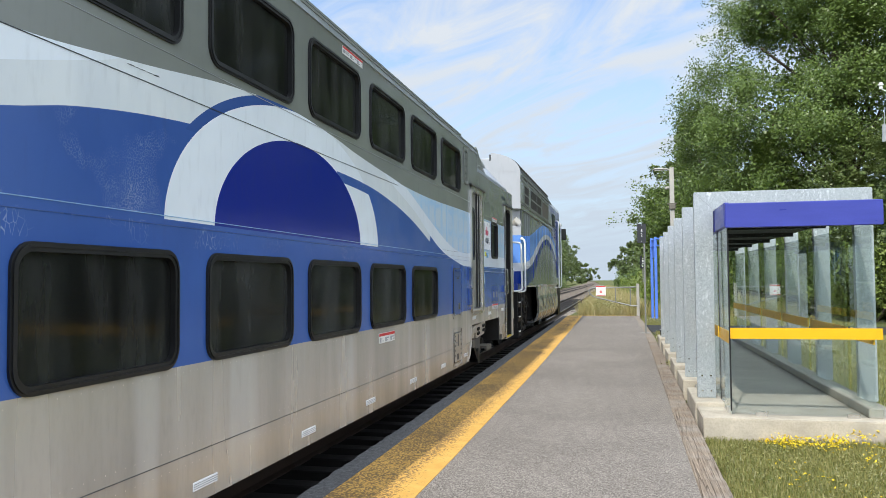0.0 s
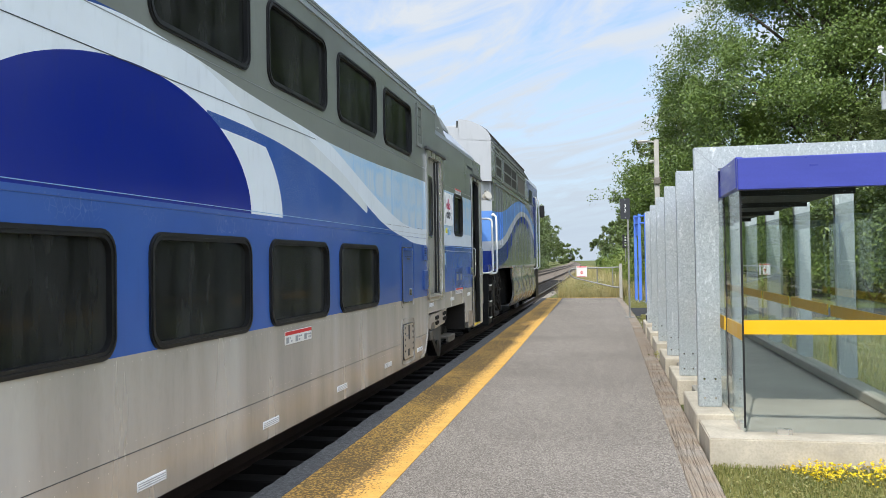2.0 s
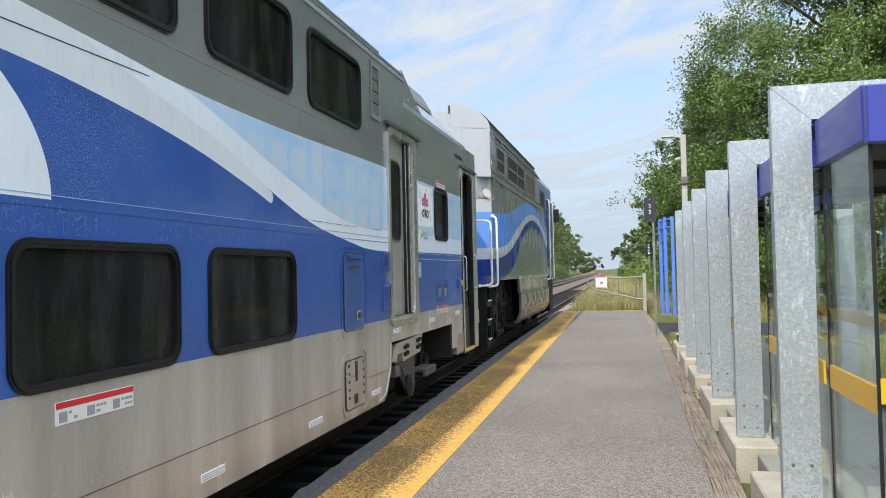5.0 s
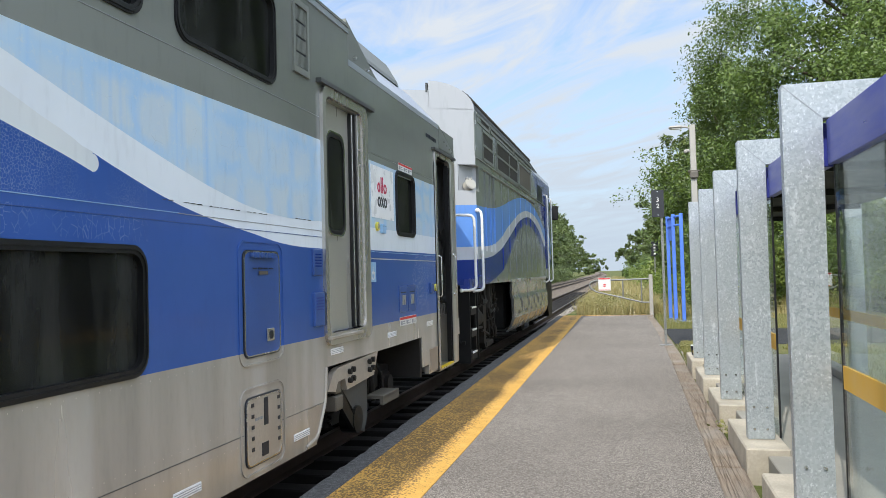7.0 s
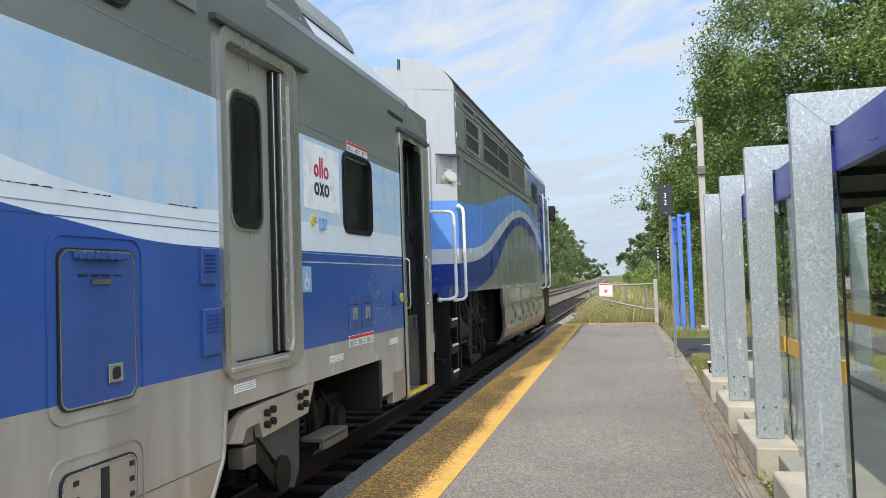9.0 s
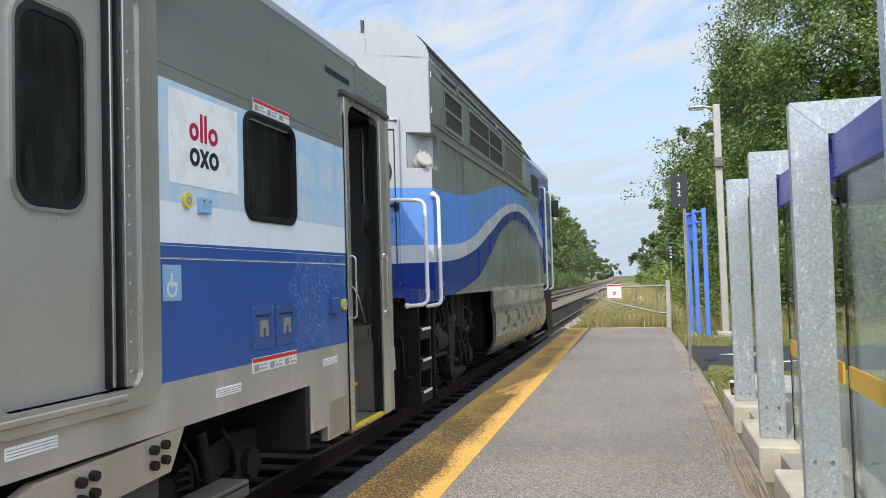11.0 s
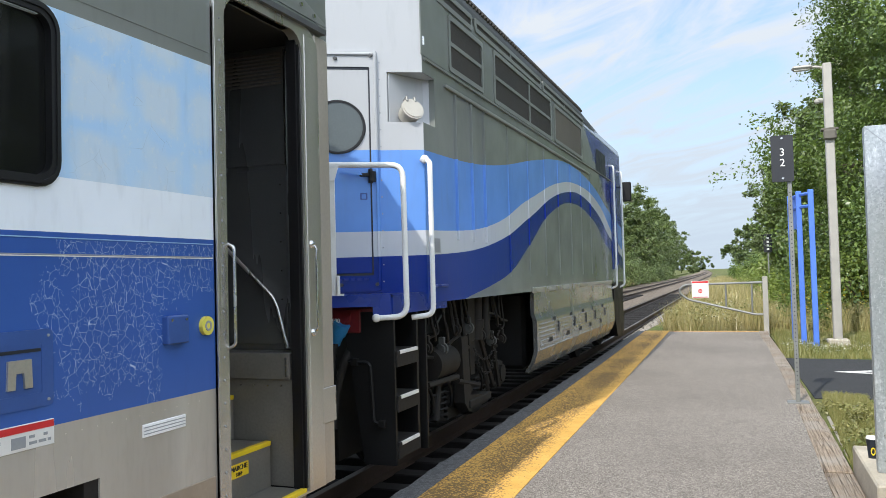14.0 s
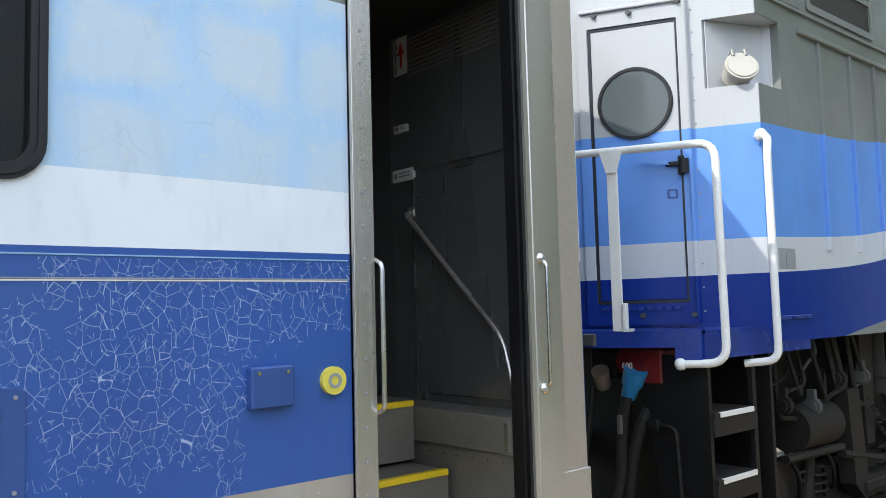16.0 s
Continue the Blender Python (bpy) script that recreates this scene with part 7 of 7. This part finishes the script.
part("fuse", bm, "grey", up, "", True)
for dx, z in ((-0.28, 8.05), (0.30, 7.95), (0.0, 7.2)):
    bm = B()
    pts = [(9.0 + dx + 0.25 * t, 30 + 40 * t, z - 1.2 * 4 * t * (1 - t) * 0.5) for t in (k / 12 for k in range(13))]
    tube(bm, pts, 0.012, 5)
    part("cable", bm, "black", up)

up.location += Vector((0.15, 0, 0.26))


# ---------------------------------------------------------------- plants
def leaf_mesh(name, centres, dirs, size, mat, aspect=0.55, curl=0.25):
    """Many small bent leaves, one at each centre, lying across dirs."""
    n = len(centres)
    rng = np.random.default_rng(abs(int(centres[0][0] * 1000)) + n)
    d = dirs / (np.linalg.norm(dirs, axis=1, keepdims=True) + 1e-9)
    r = rng.normal(size=(n, 3))
    u = r - d * np.sum(r * d, axis=1, keepdims=True)
    u /= np.linalg.norm(u, axis=1, keepdims=True) + 1e-9
    v = np.cross(d, u)
    s = (size * rng.uniform(0.6, 1.35, n))[:, None]
    w = s * aspect
    p = np.stack([centres - u * s * 0.5, centres + v * w * 0.5 + d * s * curl * 0.3, centres + u * s * 0.5 - d * s * curl * 0.2, centres - v * w * 0.5 + d * s * curl * 0.3], axis=1)
    me = bpy.data.meshes.new(name)
    me.vertices.add(4 * n), me.loops.add(4 * n), me.polygons.add(n)
    me.vertices.foreach_set("co", p.reshape(-1).astype(np.float32))
    me.loops.foreach_set("vertex_index", np.arange(4 * n, dtype=np.int32))
    me.polygons.foreach_set("loop_start", np.arange(0, 4 * n, 4, dtype=np.int32))
    me.update(calc_edges=True)
    me.materials.append(M[mat])
    return me


def tree(at, height, radius, leaves, size, mat, seed, low=0.12, clumps=110, squash=1.0, conic=False, group="", label="broad leafy tree in full summer leaf"):
    """A tapered trunk with forked limbs and a ragged crown of leaf clumps."""
    rng = np.random.default_rng(seed)
    at = Vector(at)
    t = thing("tree", at, label, "tree", group)
    bm = B()
    tube(bm, [at + Vector((0, 0, -0.2)), at + Vector((0.1, 0.05, height * 0.25)), at + Vector((-0.1, 0.1, height * 0.5))], 0.028 * height * 0.6, 9)
    tips = []
    c0 = np.array([at.x, at.y, at.z])
    for k in range(clumps):
        # clumps spread through an uneven egg, denser near its skin
        a, h = rng.uniform(0, 2 * math.pi), rng.uniform(low, 0.97)
        prof = math.sin(math.pi * min(1, max(0.05, (h - low * 0.4) / (1.02 - low * 0.4))) ** 0.75)
        if conic:
            prof = min(1.0, h / 0.15) ** 0.5 * (1 - h) ** 0.92
        lump = 1 + (0.12 if conic else 0.20) * math.sin(3 * a + seed) + (0.09 if conic else 0.14) * math.sin(5 * a + 9 * h + seed)
        rr = radius * prof * lump * math.sqrt(rng.uniform(0.35, 1.0))
        tips.append(c0 + np.array([math.cos(a) * rr, math.sin(a) * rr * squash, h * height]))
    for p in tips[::9]:
        q = Vector(p)
        mid = at + Vector((0, 0, max(0.12, 0.55 * (q.z - at.z) / height) * height))
        tube(bm, [mid, mid.lerp(q, 0.4) + Vector((0.01, -0.008, 0.035)) * height, mid.lerp(q, 0.8)], 0.0042 * height * 0.6, 5)
    part("trunk", bm, "bark", t, "dark forked trunk")
    per = leaves // clumps
    cs, ds = [], []
    mid_z = 0.42 * height
    for p in tips:
        # each clump is a fan of leafy twigs that point outwards and up
        out = p - c0 - np.array([0, 0, mid_z])
        out = out / (np.linalg.norm(out) + 1e-6)
        m = int(per * rng.uniform(0.6, 1.4))
        k = max(5, m // 75)
        tw = rng.normal(size=(k, 3)) * 0.62 + out * 0.75 + np.array([0, 0, 0.18])
        tw /= np.linalg.norm(tw, axis=1, keepdims=True)
        ln = (0.45 + 0.085 * radius) * rng.uniform(0.5, 1.35, k)
        idx = rng.integers(0, k, m)
        u = rng.uniform(0, 1, m) ** 0.8
        thick = 0.045 + 0.13 * (1 - u) + 0.010 * radius
        off = tw[idx] * (u * ln[idx])[:, None] + np.clip(rng.normal(size=(m, 3)), -1.6, 1.6) * thick[:, None]
        off[:, 2] -= 0.10 * (u * ln[idx]) ** 2
        cs.append(p + off)
        ds.append(out * 0.5 + rng.normal(size=(m, 3)) * 0.6 + np.array([0, 0, 0.7]))
    # large shaded leaves deep in the crown
    ip = np.array(tips)[rng.integers(0, len(tips), leaves // 9)]
    axis = np.stack([np.full(len(ip), c0[0]), np.full(len(ip), c0[1]), ip[:, 2]], 1)
    core = axis + (ip - axis) * rng.uniform(0.15, 0.86, (len(ip), 1)) + rng.normal(size=ip.shape) * 0.035 * radius
    inner = leaf_mesh("inner_leaves", core - c0, rng.normal(size=core.shape), size * 1.9, mat)
    inner_ob = new("inner_leaves", inner)
    inner_ob.parent = t
    BASE[inner_ob.name] = at
    tagged(inner_ob, "shaded leaves inside the crown")
    c = np.concatenate(cs)
    keep = c[:, 2] > at.z + 0.03
    me = leaf_mesh("crown", c[keep] - c0, np.concatenate(ds)[keep], size, mat)
    ob = new("crown", me)
    ob.parent = t
    BASE[ob.name] = at
    tagged(ob, "ragged crown of small leaves")
    return t


def bush(at, height, radius, leaves, size, mat, seed, name="bush", label="dense green wild bush", group="wild bushes"):
    rng = np.random.default_rng(seed)
    at = Vector(at)
    c0 = np.array(at)
    t = thing(name, at, label, "bush", group)
    bm = B()
    for k in range(6):
        a = rng.uniform(0, 6.28)
        tube(bm, [at, at + Vector((math.cos(a) * radius * 0.3, math.sin(a) * radius * 0.3, height * 0.4)), at + Vector((math.cos(a) * radius * 0.6, math.sin(a) * radius * 0.6, height * 0.75))], 0.02, 5)
    part("stem", bm, "bark", t)
    n = 26
    cs, ds = [], []
    for k in range(n):
        a, h = rng.uniform(0, 6.28), rng.uniform(0.05, 0.95) ** 0.8
        rr = radius * math.sqrt(max(0.02, 1 - h * h)) * rng.uniform(0.45, 1.05)
        p = c0 + np.array([math.cos(a) * rr, math.sin(a) * rr, h * height])
        m = leaves // n
        off = rng.normal(size=(m, 3)) * radius * rng.uniform(0.12, 0.22)
        cs.append(p + off)
        ds.append(off / radius * 4 + rng.normal(size=(m, 3)) * 0.5 + np.array([0, 0, 0.7]))
    c = np.concatenate(cs)
    keep = c[:, 2] > at.z + 0.02
    ob = new("foliage", leaf_mesh("foliage", c[keep] - c0, np.concatenate(ds)[keep], size, mat))
    ob.parent = t
    BASE[ob.name] = at
    return t


# the great trees at the right of the line
tree((10.9, 43, GZ), 26.0, 11.8, 430000, 0.125, "leaf_a", 3, 0.03, 520, conic=True, group="trackside trees", label="tall leafy tree with dark gaps in its crown")
tree((18.0, 39, GZ), 23.0, 7.5, 90000, 0.18, "leaf_a", 5, 0.05, 240, group="trackside trees")
tree((16.0, 30, GZ), 9.5, 4.6, 50000, 0.14, "leaf_b", 21, 0.05, 150, group="trackside trees")
tree((11.2, 35, GZ), 8.2, 3.6, 60000, 0.125, "leaf_b", 23, 0.04, 130, group="trackside trees")
tree((7.2, 43, GZ), 8.8, 3.7, 80000, 0.12, "leaf_a", 27, 0.03, 150, conic=True, group="trackside trees")
tree((5.2, 52, GZ), 12.5, 3.8, 26000, 0.22, "leaf_b", 11, 0.05, 110, group="trackside trees")
tree((5.4, 62, GZ), 13.0, 4.0, 20000, 0.24, "leaf_c", 13, 0.05, 90, group="trackside trees")
tree((5.6, 80, GZ), 14.0, 4.4, 16000, 0.28, "leaf_c", 17, 0.05, 80, group="trackside trees")
tree((3.2, 104, GZ), 8.0, 3.6, 12000, 0.32, "leaf_c", 18, 0.05, 70, group="trackside trees")
tree((1.5, 140, GZ), 8.0, 4.0, 10000, 0.4, "leaf_c", 19, 0.05, 60, group="trackside trees")
for i, (x, y, h, r) in enumerate(((9.5, 33.5, 3.0, 2.4), (13.5, 31, 3.2, 2.6), (6.4, 38.5, 2.6, 2.0), (17, 27, 3.4, 2.8), (3.6, 47, 2.2, 1.6), (2.9, 56, 2.4, 1.7), (2.4, 68, 2.6, 1.9), (1.8, 90, 2.6, 2.2),
                                  (5.0, 43.5, 2.4, 1.7), (20, 24, 3.6, 3.0), (11, 35, 3.2, 2.4), (22, 17, 4.5, 3.6), (23, 9, 4.5, 3.6), (0.4, 120, 2.6, 2.4), (3.6, 41.5, 1.7, 1.3))):
    bush((x, y, GZ), h, r, 5500 if y < 60 else 3000, 0.14 if y < 60 else 0.22, "leaf_a" if i % 2 else "weed", 100 + i)
# the row beyond the tracks
lt = random.Random(4)
for i in range(20):
    y = 50 + i * 11 + lt.uniform(-3, 3)
    x = -15.0 + track_x(y) * 1.05 - lt.uniform(0, 3)
    h = lt.uniform(14.5, 18.5) * (0.62 if y < 92 else 0.68 if y < 160 else 1.08)
    tree((x, y, GZ), h, h * 0.36, 11000 if y < 110 else 6000, 0.26 if y < 110 else 0.42, "leaf_c" if i % 3 else "leaf_b", 200 + i, 0.03, 75, group="trees beyond the tracks")
for i in range(16):
    y = 46 + i * 8.5
    bush((-11.2 + track_x(y) - lt.uniform(0, 0.8), y, GZ - 0.05), lt.uniform(1.8, 3.0), lt.uniform(1.6, 2.4), 3200, 0.20, "leaf_b" if i % 2 else "leaf_c", 300 + i)
for i in range(10):
    tree((-60 + i * 14 - (20 if i < 5 else 0), 420 + 30 * (i % 3), GZ), 11, 9, 3500, 1.1, "leaf_c", 400 + i, 0.02, 50, group="far tree line", label="far hazy green tree on the horizon")


def blades(name, n, region, height, width, mat, seed, label, category="grass", lean=0.35):
    """Single upright blades scattered over a region given by a function of two random numbers."""
    rng = np.random.default_rng(seed)
    xy = region(rng.uniform(0, 1, n), rng.uniform(0, 1, n))
    h = height * rng.uniform(0.45, 1.25, n) * (0.7 + 0.6 * (np.sin(xy[:, 0] * 2.3 + np.sin(xy[:, 1] * 1.7)) * 0.5 + 0.5))
    a = rng.uniform(0, 2 * math.pi, n)
    w = np.stack([np.cos(a), np.sin(a), np.zeros(n)], 1) * (width * rng.uniform(0.6, 1.4, n))[:, None]
    base = np.stack([xy[:, 0], xy[:, 1], xy[:, 2]], 1)
    b = a + rng.uniform(-1, 1, n)
    tipv = np.stack([-np.sin(b), np.cos(b), np.zeros(n)], 1) * (h * lean * rng.uniform(0.2, 1.6, n))[:, None] + np.stack([np.zeros(n), np.zeros(n), h], 1)
    p = np.stack([base - w, base + w, base + tipv * 0.55 + w * 0.7, base + tipv, base + tipv * 0.55 - w * 0.7], 1)
    me = bpy.data.meshes.new(name)
    me.vertices.add(5 * n), me.loops.add(5 * n), me.polygons.add(n)
    me.vertices.foreach_set("co", p.reshape(-1).astype(np.float32))
    me.loops.foreach_set("vertex_index", np.arange(5 * n, dtype=np.int32))
    me.polygons.foreach_set("loop_start", np.arange(0, 5 * n, 5, dtype=np.int32))
    me.update(calc_edges=True)
    me.materials.append(M[mat])
    return tagged(new(name, me), label, category, "", "stuff")


def area(x0, x1, y0, y1, z=GZ, skew=0.0):
    return lambda u, v: np.stack([x0 + (x1 - x0) * u + skew * v, y0 + (y1 - y0) * v, np.full(len(u), z)], 1)


blades("lawn_grass", 60000, area(0.97, 4.2, 4.6, 8.75), 0.055, 0.0035, "grass", 1, "short green lawn grass beside the platform")
blades("lawn_grass", 38000, area(3.06, 9.0, 8.0, 25.0), 0.09, 0.007, "grass", 2, "green lawn grass behind the shelter")
blades("verge_grass", 26000, lambda u, v: np.stack([0.97 + bend(30) * v + 0.5 * u + v * 0.2, 21.4 + 4.2 * v, np.full(len(u), GZ)], 1), 0.09, 0.004, "grass", 3, "grass tufts along the timber kerb")
blades("verge_grass", 36000, area(0.80, 8.0, 30.6, 36.6), 0.14, 0.006, "grass", 4, "green verge grass round the lamp column")
blades("tall_grass", 48000, area(-2.0, 7.0, 36.7, 48.0, GZ - 0.02), 0.55, 0.008, "tall", 5, "tall dry summer grass beyond the gate", "tall grass")
blades("tall_grass", 26000, lambda u, v: np.stack([-1.9 + 7.5 * u + track_x(48) - 0.02 * 70 * v, 48 + 70 * v, np.full(len(u), GZ - 0.02)], 1), 0.7, 0.02, "tall", 6, "tall dry grass along the track", "tall grass")
blades("track_grass", 20000, lambda u, v: np.stack([-12.4 + 1.7 * u - 4.5 * v * v - 1.5 * v, 38 + 140 * v, np.full(len(u), GZ - 0.06)], 1), 0.6, 0.02, "tall", 7, "tall grass on the far side of the tracks", "tall grass")


def weeds(name, n, region, h0, h1, leaves, size, mat, seed, label):
    """Leafy upright weeds."""
    rng = np.random.default_rng(seed)
    xy = region(rng.uniform(0, 1, n), rng.uniform(0, 1, n))
    hh = rng.uniform(h0, h1, n)
    k = rng.integers(0, n, leaves)
    t = rng.uniform(0.1, 1, leaves)
    c = xy[k] + np.stack([rng.normal(0, 0.07, leaves), rng.normal(0, 0.07, leaves), t * hh[k]], 1)
    d = rng.normal(size=(leaves, 3)) * 0.6 + np.array([0, 0, 1.0])
    return tagged(new(name, leaf_mesh(name, c, d, size, mat)), label, "weeds", "", "stuff")


weeds("green_weeds", 900, area(-1.9, 6.5, 36.8, 46, GZ), 0.2, 0.75, 26000, 0.075, "grass", 31, "leafy green weeds by the gate")
weeds("green_weeds", 500, area(1.0, 7.0, 37, 60, GZ), 0.5, 1.5, 20000, 0.11, "leaf_a", 32, "tall leafy weeds beside the bushes")
weeds("bank_weeds", 700, lambda u, v: np.stack([0.9 + 5.0 * u - 1.6 * v, 40 + 60 * v, np.full(len(u), GZ)], 1), 0.5, 2.0, 42000, 0.12, "weed", 41, "bright green weed bank beside the track")
weeds("goldenrod", 260, area(1.6, 5.5, 38, 52, GZ), 0.9, 1.35, 3500, 0.05, "petal", 33, "yellow goldenrod flowers among the weeds")
weeds("kerb_weeds", 16, area(1.02, 1.32, 22.3, 24.6, GZ), 0.06, 0.26, 1300, 0.045, "grass", 34, "low weeds by the timber kerb")
weeds("kerb_weeds", 3, area(0.955, 0.985, 15.2, 15.5, -0.02), 0.03, 0.12, 70, 0.05, "grass", 35, "small weed in the kerb joint")
weeds("white_blossom", 300, area(-1.6, 2.5, 36.9, 41, GZ), 0.3, 0.8, 900, 0.035, "petal_w", 36, "small white wild flowers")
weeds("lawn_flowers", 30, lambda u, v: np.stack([1.6 + 1.9 * u, 8.72 - 0.5 * v * v, np.full(len(u), GZ)], 1), 0.04, 0.17, 1500, 0.030, "petal", 37, "bright yellow lawn flowers by the plinth")
weeds("lawn_flowers", 45, area(1.25, 3.4, 5.4, 8.3), 0.04, 0.11, 480, 0.026, "petal", 38, "scattered yellow lawn flowers")
weeds("lawn_clover", 500, area(1.0, 3.4, 5.0, 8.72), 0.015, 0.07, 9000, 0.028, "grass", 39, "low clover leaves in the lawn")
weeds("lamp_flowers", 60, area(0.9, 2.6, 31.4, 33.0), 0.1, 0.25, 700, 0.03, "petal_w", 40, "small pale flowers round the blue frame")
# loose stones on the shoulder
rng = np.random.default_rng(77)
bm = B()
for i in range(1500):
    y = 36.6 + 14 * rng.uniform() ** 1.5
    x = -1.75 - 1.25 * rng.uniform() + track_x(y)
    s = rng.uniform(0.02, 0.05)
    r = bmesh.ops.create_cube(bm, size=s, matrix=pose(x, y, -0.27 + 0.25 * s, *rng.uniform(0, 90, 3)))
solid("ballast_stones", bm, "stone", "loose crushed ballast stones", "stones", "stuff")
